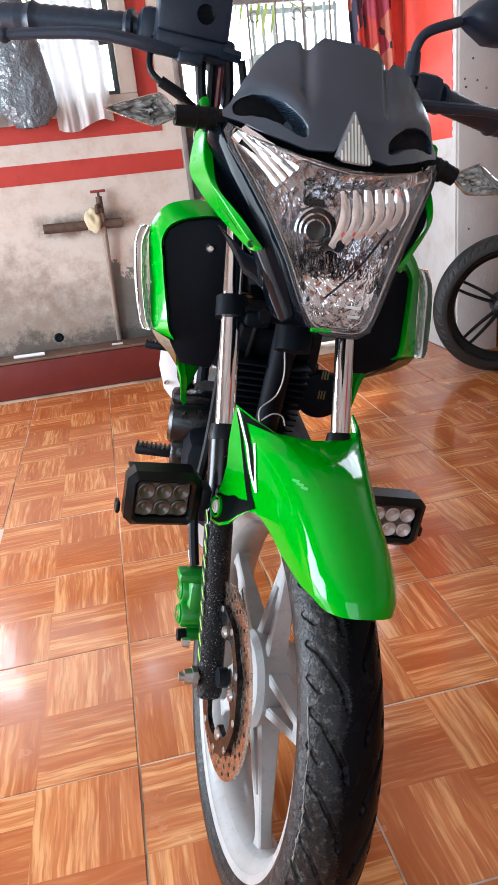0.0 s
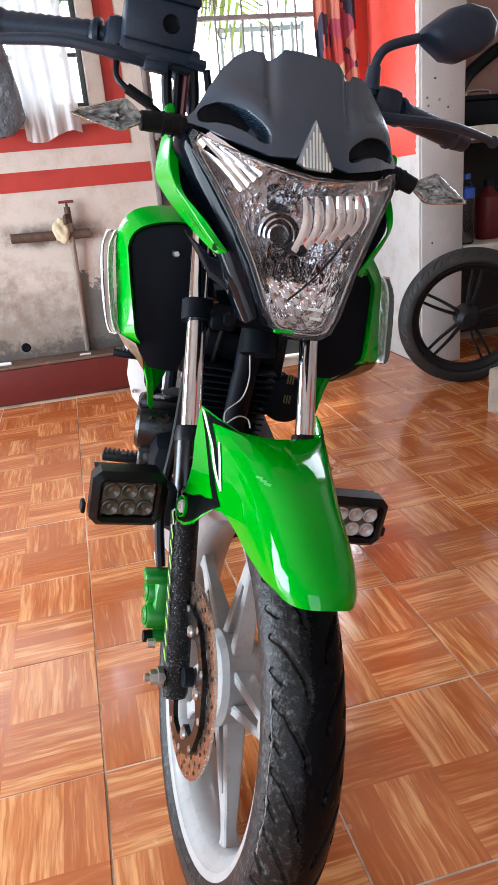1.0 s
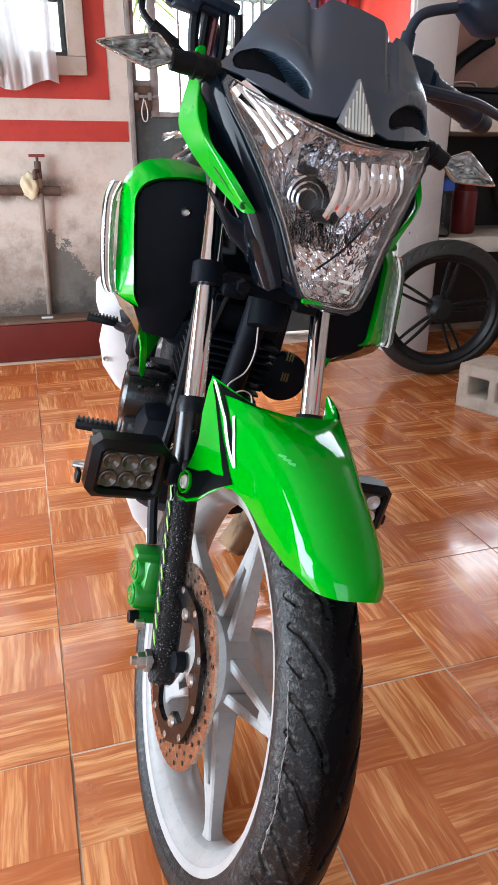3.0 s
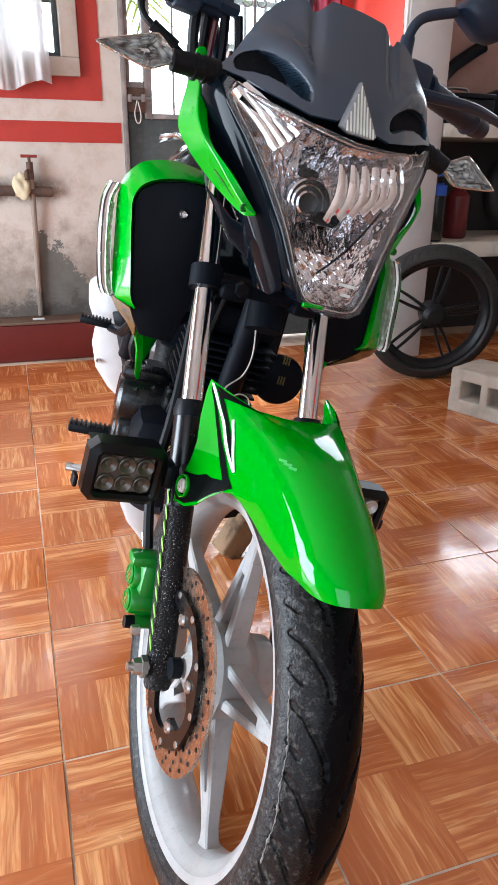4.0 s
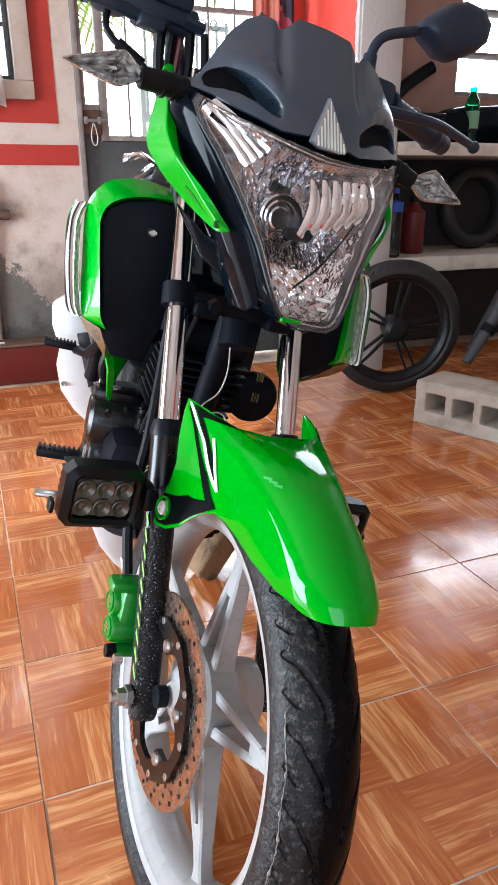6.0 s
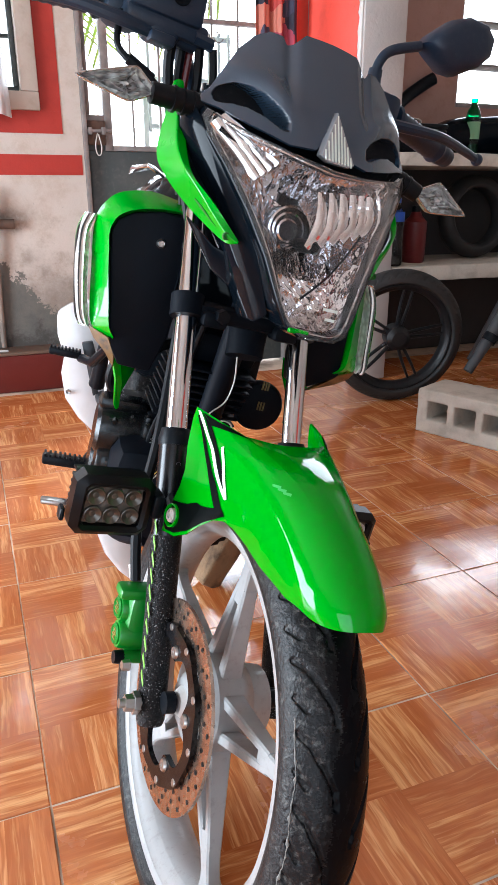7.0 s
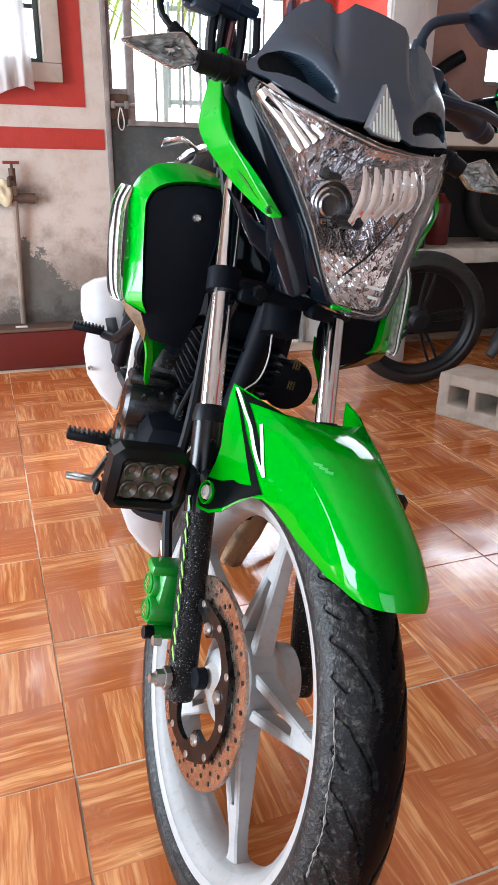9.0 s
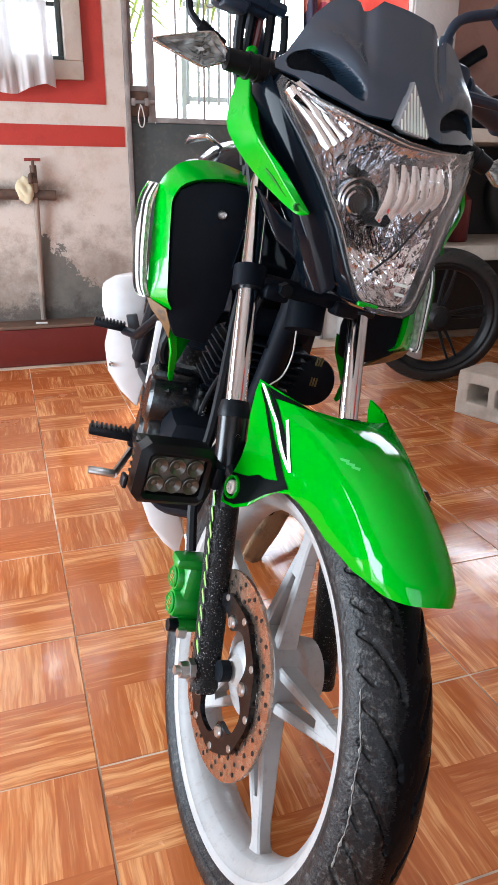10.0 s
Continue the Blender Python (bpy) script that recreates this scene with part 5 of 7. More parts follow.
for s in (-1, 1):
    def m_(p):
        return V((HX + s * p[0], p[1], p[2]))
    cheek = [(0.146, 0.150, 0.652), (0.147, 0.162, 0.622), (0.128, 0.142, 0.585), (0.101, 0.114, 0.538), (0.078, 0.088, 0.492), (0.050, 0.070, 0.434), (0.042, 0.052, 0.446), (0.063, 0.062, 0.500), (0.084, 0.078, 0.545), (0.109, 0.102, 0.588), (0.132, 0.126, 0.622)]
    fpart("headlight_cheek", plated([m_(p) for p in cheek], (0, 0.05, 0), 0.004), GLOSS, headlight, "gloss black side cheek")
    scoop = [(-0.107, 0.150, 0.531), (-0.075, 0.128, 0.505), (-0.046, 0.110, 0.497), (-0.034, 0.108, 0.489), (-0.002, 0.100, 0.452), (-0.031, 0.118, 0.455), (-0.069, 0.140, 0.480)]
    sb_ = bmesh.new()
    plate(sb_, [V((x if s < 0 else 2 * HX - x, y, z)) for x, y, z in scoop], V((-s * 0.004, 0.016, 0)), 0.002)
    fpart("air_scoop", sb_, GLOSS, headlight, "gloss black air scoop")
    gob = fpart("headlight_wing", sheet(lambda u, v: wing_point(u, v, s), 48, 24, 0.003), GREEN2, label="bright green side wing beside the headlight", sharp=60)
    fpart("side_panel", sheet(lambda u, v: wing_point(0.04 + 0.92 * u, 0.75, s) + V((-s * (0.004 + 0.030 * v), 0.006 + 0.012 * v, -0.006 * v)), 24, 4, 0.002), BLACKP, headlight)
    c = wing_point(0.83, 0.42, s)
    fpart("wing_hole", lathed([(0.001, 0.0042), (-0.0022, 0.0042), (-0.0026, 0.0032), (-0.0012, 0.0024), (-0.0010, 0.0)], 'Y', 16, centre=c), SLOT, gob)
    fpart("wing_slot", sheet(lambda u, v: wing_point(0.52 + 0.22 * u, 0.33 + (0.02 + 0.06 * math.sin(math.pi * min(1, 0.12 + u))) * v, s) + V((0, -0.0004, 0)), 16, 4, 0.0006), SLOT, gob)
    # green tip of the wing above the signal stalk
    fpart("wing_top", plated([V((HX + s * (HX - x), 0.186, z)) for x, z in ((-0.128, 0.650), (-0.142, 0.650), (-0.1400, 0.667), (-0.1365, 0.671), (-0.130, 0.671), (-0.128, 0.664))], (0, 0.010, 0), 0.003), GREEN, gob)



# turn signals
def turn_signal(s):
    tip = V((-0.2525, 0.153, 0.633)) if s < 0 else V((0.274, 0.150, 0.626))
    root = V((-0.166, 0.154, 0.641)) if s < 0 else V((0.184, 0.152, 0.634))
    inner = V((HX + s * 0.122, 0.160, 0.645))
    st = bmesh.new()
    tube(st, [inner, inner.lerp(root, 0.5) + V((0, 0, 0.001)), root + (root - inner) * 0.1], [0.0135, 0.0122, 0.0110], 14)
    for k in range(4):
        f = 0.15 + 0.18 * k
        c = inner.lerp(root, f)
        tube(st, [c - (root - inner) * 0.03, c + (root - inner) * 0.03], 0.0138, 14)
    sig = fpart("turn_signal", st, RUBBER2, label="clear turn signal on a ribbed black rubber stalk")
    d = tip - root
    crown = V((-0.191, 0.153, 0.660)) if s < 0 else V((0.218, 0.150, 0.655))
    belly = V((-0.1935, 0.151, 0.6245)) if s < 0 else V((0.2115, 0.148, 0.615))
    heel = V((-0.1645, 0.153, 0.642)) if s < 0 else V((0.182, 0.150, 0.634))
    corners = [heel, crown, tip, belly]
    mid = sum(corners, V()) / 4
    fr = (crown - belly).cross(tip - heel).normalized()
    fr = fr if fr.y < 0 else -fr
    outline = []
    for k in range(4):
        p, q, r = corners[k - 1], corners[k], corners[(k + 1) % 4]
        for f in (0.0, 0.5, 1.0):
            outline.append((q + (p - q) * 0.14).lerp(q, f) if f < 0.5 else q.lerp(mid, 0.05) if f == 0.5 else q + (r - q) * 0.14)
    fine_ = []
    for a, b in zip(outline, outline[1:] + outline[:1]):
        fine_ += [a, a.lerp(b, 0.5)]
    lens_b, back_b = bmesh.new(), bmesh.new()
    rows = loft(lens_b, [[mid + (p - mid) * g_ + fr * h_ for p in fine_] for g_, h_ in ((1, 0.0), (0.97, 0.0035), (0.80, 0.008), (0.45, 0.0105), (0.15, 0.011))], caps=False)
    lens_b.faces.new(rows[-1])
    rows = loft(back_b, [[mid + (p - mid) * g_ + fr * (h_ + (0.0034 * math.sin(i * 2.3 + 7 * g_) if 0.1 < g_ < 0.95 else 0)) for i, p in enumerate(fine_)] for g_, h_ in ((1, 0.0), (0.93, -0.001), (0.80, -0.004), (0.66, -0.001), (0.52, -0.005), (0.38, -0.001), (0.24, -0.005), (0.12, -0.002))], caps=False)
    back_b.faces.new(rows[-1])
    bmesh.ops.solidify(back_b, geom=back_b.faces[:], thickness=0.001)
    fpart("signal_lens", lens_b, GLASS2, sig, "faceted clear lens", sharp=20).visible_shadow = False
    fpart("signal_back", back_b, LAMPB2, sig, "bright faceted lamp bowl", sharp=8)
    shell = bmesh.new()
    rows = loft(shell, [[mid + (p - mid) * g_ + fr * h_ for p in fine_] for g_, h_ in ((1.0, -0.001), (0.98, -0.008), (0.7, -0.016), (0.3, -0.019))], caps=False)
    shell.faces.new(rows[-1])
    fpart("signal_shell", shell, LAMPB2, sig)
    fpart("signal_rim", tubed(fine_ + fine_[:1], 0.0013, 6), LAMPB, sig)
    return sig


turn_signal(-1)
turn_signal(1)

# LED spotlights on the fork legs
SPOTB = surface("cast_black_lamp_body", (0.002, 0.002, 0.003), 0.34, spec=0.2, grain=500, bump=0.15, depth=0.0005, second=(0.004, 0.004, 0.004))
# right lamp gets a paler copy of the cups: caught light put into colour
CUPS = {-1: surface("smoked_cup", (0.10, 0.085, 0.07), 0.30, metal=0.5), 1: surface("lit_cup", (0.62, 0.62, 0.63), 0.25, metal=0.4)}


def spotlight(s, c, yaw):
    m = Matrix.Translation(c) @ Matrix.Rotation(radians(yaw), 4, 'Z') @ Matrix.Rotation(radians(4), 4, 'X')
    bm = bmesh.new()
    fr = bmesh.new()
    w, h = 0.092, 0.073
    iw, ih = 0.0335, 0.0238

    def octagon(a, b, c, y):
        return [V((x, y, z)) for x, z in ((-a + c, -b), (a - c, -b), (a, -b + c), (a, b - c), (a - c, b), (-a + c, b), (-a, b - c), (-a, -b + c))]
    # one cast body: back, chamfered front rim, lip and the recess of the window
    loft(fr, [octagon(w / 2 - 0.006, h / 2 - 0.006, 0.010, 0.026), octagon(w / 2, h / 2, 0.010, 0.018), octagon(w / 2, h / 2, 0.010, -0.002), octagon(w / 2 - 0.009, h / 2 - 0.007, 0.007, -0.010),
              octagon(iw + 0.004, ih + 0.004, 0.004, -0.010), octagon(iw, ih, 0.003, -0.006), octagon(iw - 0.001, ih - 0.001, 0.003, 0.0015)])
    fr.transform(m)
    ob = fpart("led_spotlight", fr, SPOTB, label="small black LED spotlight with six cups behind a smoked lens")
    for k in range(7):
        fin = boxed((0, 0.033, -0.027 + 0.009 * k), (w - 0.012, 0.018, 0.003))
        fin.transform(m)
        fpart("cooling_fin", fin, BLACKP, ob)
    ins = boxed((0, 0.0002, 0), (2 * iw - 0.003, 0.002, 2 * ih - 0.003))
    ins.transform(m)
    fpart("lamp_backing", ins, surface("smoked_backing", (0.085, 0.068, 0.055), 0.30, coat=0.4) if "smoked_backing" not in bpy.data.materials else bpy.data.materials["smoked_backing"], ob)
    for i in range(3):
        for j in range(2):
            cup = lathed([(-0.0010, 0.0104), (-0.0048, 0.0106), (-0.0054, 0.0096), (-0.0012, 0.0036), (-0.0026, 0.0)], 'Y', 18, centre=(-0.0215 + 0.0215 * i, 0, -0.0112 + 0.0224 * j))
            cup.transform(m)
            fpart("led_cup", cup, CUPS[s], ob)
    br = bmesh.new()
    side = -s
    box(br, (side * 0.055, 0.012, 0.0), (0.014, 0.030, 0.030), 0.004)
    br.transform(m)
    bk = boxed((-side * 0.0525, 0.012, -0.018), (0.006, 0.016, 0.016), 0.003)
    bk.transform(m)
    fpart("side_knob", bk, BLACKP, ob)
    fpart("bracket", br, BLACKP, ob)
    return ob


spotlight(-1, V((-0.144, 0.078, 0.203)), 3)
spotlight(1, V((0.170, 0.078, 0.186)), -4)

# handlebar and its controls
hbm = bmesh.new()
for s in (-1, 1):
    tube(hbm, smooth_path([(s * 0.02, 0.300, 0.672), (s * 0.075, 0.300, 0.676), (s * 0.110, 0.290, 0.720), (s * 0.150, 0.290, 0.747), (s * 0.24, 0.315, 0.748), (s * 0.368, 0.365, 0.740)]), 0.011, 12)
tube(hbm, [(-0.03, 0.300, 0.672), (0.03, 0.300, 0.672)], 0.011, 12)
hbar = fpart("handlebar", hbm, CONTROL, label="black tubular handlebar")
for s in (-1, 1):
    gm = bmesh.new()
    a, b = V((s * 0.215, 0.306, 0.748)), V((s * 0.362, 0.363, 0.741))
    n_ = 26
    tube(gm, [a.lerp(b, k / n_) for k in range(n_ + 1)], [0.0165 + 0.0012 * (k % 2) + (0.004 if k in (0, 1, n_ - 4) else 0) for k in range(n_ + 1)], 16)
    fpart("grip", gm, CONTROL, hbar, "black rubber grip")
    fpart("bar_end", tubed([b, b + (b - a) * 0.10], [0.0165, 0.0150], 16), CONTROL, hbar)
    sw = bmesh.new()
    box(sw, (s * 0.190, 0.298, 0.748), (0.046, 0.045, 0.048), 0.012)
    fpart("switch_housing", sw, CONTROL, hbar)
    lev = [(s * 0.150, 0.255, 0.722), (s * 0.200, 0.248, 0.722), (s * 0.260, 0.262, 0.724), (s * 0.320, 0.292, 0.718), (s * 0.372, 0.318, 0.710)]
    if s > 0:
        lev = [(0.150, 0.255, 0.722), (0.210, 0.252, 0.728), (0.280, 0.268, 0.738), (0.345, 0.297, 0.742), (0.400, 0.320, 0.742)]
    lp = smooth_path(lev, 5)
    fpart("lever", tubed(lp, [0.0085 - 0.00012 * k for k in range(len(lp))], 10), CONTROL, hbar, "black control lever with a ball end")
    bmb = bmesh.new()
    bmesh.ops.create_uvsphere(bmb, u_segments=14, v_segments=10, radius=0.0095)
    bmesh.ops.translate(bmb, vec=lp[-1], verts=bmb.verts)
    fpart("lever_ball", bmb, CONTROL, hbar)
    pm = bmesh.new()
    box(pm, (s * 0.148, 0.268, 0.730), (0.040, 0.050, 0.026), 0.008)
    fpart("lever_perch", pm, CONTROL, hbar)
    # mirror
    mx = 0.0 if s < 0 else -0.010
    stem = smooth_path([(s * 0.165 + mx * 0.4, 0.285, 0.755), (s * 0.166 + mx * 0.7, 0.285, 0.782), (s * 0.172 + mx, 0.283, 0.806), (s * 0.186 + mx, 0.281, 0.822), (s * 0.225 + mx, 0.279, 0.840)], 5)
    mir = fpart("mirror", tubed(stem, [0.009] * 6 + [0.0068] * (len(stem) - 6), 12), CONTROL, label="black rear-view mirror on a bent stem")
    fpart("stem_boot", tubed([(s * 0.1655 + mx * 0.5, 0.285, 0.762), (s * 0.167 + mx * 0.8, 0.285, 0.792)], [0.012, 0.0095], 14), CONTROL, mir)
    ol = [(0.222, 0.842), (0.232, 0.857), (0.262, 0.886), (0.285, 0.897), (0.318, 0.898), (0.337, 0.884), (0.338, 0.862), (0.322, 0.842), (0.292, 0.822), (0.268, 0.820), (0.240, 0.832)]
    sb = bmesh.new()
    cxm, czm = 0.285, 0.860
    loft(sb, [[V((mx + s * (cxm + (x - cxm) * f), y, czm + (z - czm) * f)) for x, z in ol] for f, y in ((0.55, 0.252), (0.82, 0.256), (0.97, 0.266), (1.0, 0.278), (0.98, 0.292))])
    fpart("mirror_shell", sb, CONTROL, mir, sharp=50)
    gb = bmesh.new()
    loft(gb, [[V((mx + s * (cxm + (x - cxm) * 0.93), y, czm + (z - czm) * 0.93)) for x, z in ol] for y in (0.2925, 0.294)])
    fpart("mirror_glass", gb, REFLECT, mir)
# brake master cylinder
mc = bmesh.new()
box(mc, (-0.150, 0.262, 0.765), (0.088, 0.052, 0.052), 0.006)
box(mc, (-0.150, 0.262, 0.795), (0.092, 0.056, 0.010), 0.003)
fpart("master_cylinder", mc, CONTROL, hbar, "square black brake fluid reservoir")
mcy = bmesh.new()
tube(mcy, [(-0.185, 0.258, 0.733), (-0.105, 0.262, 0.731)], 0.013, 14)
box(mcy, (-0.145, 0.262, 0.735), (0.10, 0.04, 0.022), 0.006)
tube(mcy, [(-0.112, 0.245, 0.731), (-0.088, 0.247, 0.730)], 0.0075, 6)
fpart("piston_body", mcy, CONTROL, hbar)
fpart("sight_glass", lathed([(0.2352, 0.011), (0.2335, 0.0105), (0.2345, 0.0085), (0.2345, 0.0)], 'Y', 20, centre=(-0.138, 0, 0.765)), GLOSS, hbar)
fpart("front_brake_switch", boxed((-0.150, 0.245, 0.716), (0.03, 0.02, 0.012), 0.003), CONTROL, hbar)
# cables beside the steering head
for pts, r, mt in (
        ([(-0.195, 0.265, 0.735), (-0.196, 0.258, 0.700), (-0.178, 0.250, 0.683), (-0.150, 0.250, 0.672), (-0.10, 0.27, 0.64), (-0.06, 0.33, 0.56)], 0.0042, RUBBER2),
        ([(-0.100, 0.255, 0.725), (-0.092, 0.265, 0.69), (-0.090, 0.270, 0.64), (-0.070, 0.29, 0.55)], 0.0060, RUBBER2),
        ([(-0.118, 0.270, 0.735), (-0.114, 0.275, 0.69), (-0.108, 0.275, 0.64), (-0.08, 0.28, 0.56)], 0.0055, RUBBER2),
        ([(-0.085, 0.250, 0.728), (-0.076, 0.255, 0.700), (-0.070, 0.262, 0.665), (-0.062, 0.28, 0.60)], 0.0050, RUBBER2),
        ([(0.150, 0.262, 0.722), (0.120, 0.255, 0.69), (0.09, 0.275, 0.63), (0.06, 0.31, 0.52)], 0.0055, RUBBER2)):
    fpart("cable", tubed(smooth_path(pts), r, 8), mt)
fpart("cable_adjuster", tubed([(-0.074, 0.257, 0.692), (-0.070, 0.262, 0.668)], 0.0085, 8), BLACKP)
fpart("cable_sleeve", tubed([(-0.182, 0.251, 0.686), (-0.150, 0.250, 0.673)], 0.0068, 10), BLACKP)
fpart("red_cable", tubed([(-0.106, 0.272, 0.725), (-0.104, 0.275, 0.66)], 0.0045, 8), surface("dark_red_sheath", (0.12, 0.012, 0.012), 0.4))

# ---- the bike's body, in its own axes from the ground ----
def bpart(name, bm, material, parent=bike, label="", sharp=35):
    return finish(name, bm, material, parent, label, sharp)


# radiator shrouds: green outer shell, flat black inner panel, clear side lens
def shroud(s):
    def at(x, y, z):
        if s > 0 and z > 0.60:
            # the far shroud stands straighter
            x += (-0.018 + 0.32 * (0.80 - z)) * min(1, max(0, (x - 0.12) / 0.07))
        if s > 0:
            x -= 0.030 * min(1, max(0, (x - 0.11) / 0.07))
            z += 0.24 * max(0, 0.70 - max(z, 0.60))
        return V((0.006 + s * x, y, z))
    # inner black panel facing forward
    inner = [(0.104, 0.330, 0.818), (0.145, 0.333, 0.817), (0.180, 0.336, 0.807), (0.200, 0.338, 0.793), (0.206, 0.340, 0.775), (0.198, 0.345, 0.730), (0.188, 0.350, 0.680), (0.180, 0.356, 0.624), (0.160, 0.362, 0.592), (0.112, 0.362, 0.590), (0.098, 0.35, 0.650), (0.099, 0.335, 0.740)]
    sh = bpart("radiator_shroud", plated([at(*p) for p in inner], (0, 0.05, 0), 0.004), RADIATOR, label="green tank shroud with a flat black inner panel and clear side lens")
    # green rim that wraps round it
    rim_in = [(0.114, 0.322, 0.823), (0.148, 0.324, 0.820), (0.180, 0.326, 0.811), (0.200, 0.328, 0.798), (0.208, 0.330, 0.778), (0.205, 0.333, 0.755), (0.200, 0.336, 0.725), (0.191, 0.340, 0.680), (0.184, 0.344, 0.648), (0.174, 0.350, 0.632)]
    rim_out = [(0.120, 0.345, 0.836), (0.162, 0.348, 0.839), (0.200, 0.350, 0.829), (0.217, 0.356, 0.814), (0.227, 0.360, 0.794), (0.228, 0.363, 0.770), (0.222, 0.367, 0.722), (0.215, 0.370, 0.672), (0.206, 0.369, 0.640), (0.176, 0.362, 0.626)]
    rim_back = [(0.130, 0.44, 0.834), (0.162, 0.45, 0.836), (0.196, 0.45, 0.826), (0.210, 0.45, 0.810), (0.219, 0.45, 0.792), (0.220, 0.45, 0.770), (0.214, 0.44, 0.722), (0.206, 0.43, 0.672), (0.198, 0.41, 0.642), (0.176, 0.40, 0.622)]
    lip = [(x - 0.004, y + 0.02, z - 0.003) for x, y, z in rim_in]
    bm = bmesh.new()
    rows = [[bm.verts.new(p) for p in smooth_path([at(*q) for q in row], 4)] for row in (lip, rim_in, rim_out, rim_back)]
    for a, b in zip(rows, rows[1:]):
        for i in range(len(a) - 1):
            bm.faces.new((a[i], a[i + 1], b[i + 1], b[i]))
    bmesh.ops.recalc_face_normals(bm, faces=bm.faces)
    bmesh.ops.solidify(bm, geom=bm.faces[:], thickness=0.003)
    bpart("shroud_shell", bm, GREEN2, sh, sharp=45)
    # silver and clear strip along the outer edge
    ln = [(0.224, 0.360, 0.792), (0.231, 0.366, 0.766), (0.227, 0.370, 0.722), (0.221, 0.373, 0.684), (0.214, 0.373, 0.652), (0.206, 0.370, 0.638)]
    path = smooth_path([at(*p) for p in ln], 4)
    wid = [0.005 + (0.020 if s < 0 else 0.012) * math.sin(math.pi * (k + 1) / (len(path) + 1)) for k in range(len(path))]
    bl, bs = bmesh.new(), bmesh.new()
    loft(bl, [[p + V((s * (0.010 * math.cos(a) + 0.009), 0.002 + w * math.sin(a), 0)) for a in (2 * math.pi * k / 12 for k in range(12))] for p, w in zip(path, wid)])
    bpart("side_lens", bl, GLASS2, sh, "clear side lens", sharp=80).visible_shadow = False
    loft(bs, [[p + V((s * (0.002 * math.cos(a) + 0.006), 0.004 + w * math.sin(a) * 0.8, 0)) for a in (2 * math.pi * k / 12 for k in range(12))] for p, w in zip(path, wid)])
    bpart("lens_backing", bs, LAMPB2, sh, sharp=80)
    # gold-black corner and the green lower spike
    corner = [(0.180, 0.352, 0.630), (0.212, 0.372, 0.640), (0.200, 0.375, 0.622), (0.180, 0.375, 0.604), (0.164, 0.375, 0.583), (0.166, 0.366, 0.604)]
    bpart("corner_cover", plated([at(*p) for p in corner], (0, 0.012, 0), 0.002), BRONZE, sh, "black and bronze decal corner")
    spike = [(0.184, 0.373, 0.622), (0.170, 0.374, 0.598), (0.158, 0.378, 0.565), (0.151, 0.385, 0.524), (0.146, 0.392, 0.514), (0.141, 0.392, 0.518), (0.144, 0.385, 0.560), (0.154, 0.378, 0.598), (0.165, 0.376, 0.622)]
    web = [(0.158, 0.379, 0.605), (0.143, 0.390, 0.545), (0.120, 0.430, 0.590), (0.116, 0.440, 0.625)]
    bpart("shroud_web", plated([at(*p) for p in web], (0, 0.004, 0), 0.001), GREEN, sh)
    bpart("shroud_spike", plated([at(*p) for p in spike], (0, 0.012, 0), 0.003), GREEN, sh)
    c = at(0.138, 0.331, 0.776)
    bpart("shroud_screw", lathed([(-0.003, 0.0), (-0.003, 0.0030), (-0.005, 0.0045), (-0.002, 0.0065), (0.004, 0.0065)], 'Y', 16, centre=c), STEEL, sh)
    # thin bright edge line
    bpart("edge_trim", tubed(smooth_path([at(0.113, 0.318, 0.826), at(0.106, 0.322, 0.80), at(0.104, 0.328, 0.76), at(0.106, 0.335, 0.71)], 4), 0.0022, 6), GLOSS, sh)
    return sh


BRONZE = surface("bronze_black_decal", (0.14, 0.075, 0.018), 0.3, second=(0.01, 0.01, 0.01), amount=0.9, scale=60, coat=0.4)
shroud(-1)
shroud(1)

# fuel tank and seat
tk = bmesh.new()
rings = []
for y, w, top, low in ((0.36, 0.075, 0.80, 0.70), (0.42, 0.120, 0.862, 0.68), (0.50, 0.150, 0.897, 0.67), (0.62, 0.158, 0.905, 0.68), (0.74, 0.135, 0.885, 0.69), (0.82, 0.095, 0.835, 0.70)):
    rings.append([V((w * math.copysign(abs(math.cos(a)) ** 0.75, math.cos(a)), y, (top + low) / 2 + (top - low) / 2 * math.copysign(abs(math.sin(a)) ** 0.8, math.sin(a)))) for a in (2 * math.pi * k / 28 for k in range(28))])
loft(tk, rings)
tank = bpart("fuel_tank", tk, GLOSS, label="gloss black fuel tank", sharp=60)
bpart("tank_cap", lathed([(0.903, 0.036), (0.912, 0.034), (0.914, 0.0)], 'Z', 28, centre=(0, 0.62, 0)), CHROME, tank)
for s in (-1, 1):
    tw = [(0.120, 0.56, 0.868), (0.150, 0.56, 0.880), (0.172, 0.62, 0.872), (0.168, 0.70, 0.866), (0.13, 0.66, 0.885)]
    bpart("tank_trim", plated([V((s * x, y, z)) for x, y, z in tw], (0, 0, 0.006), 0.002), CHROME, tank, "bright tank trim")
st = bmesh.new()
rings = []
for y, w, z, h in ((0.80, 0.075, 0.78, 0.07), (0.90, 0.115, 0.775, 0.07), (1.05, 0.125, 0.790, 0.08), (1.2, 0.115, 0.83, 0.075), (1.4, 0.095, 0.855, 0.06), (1.48, 0.06, 0.86, 0.035)):
    rings.append([V((w * math.cos(a), y, z + h / 2 * math.sin(a))) for a in (2 * math.pi * k / 22 for k in range(22))])
loft(st, rings)
bpart("seat", st, BLACKP, label="black vinyl seat", sharp=60)

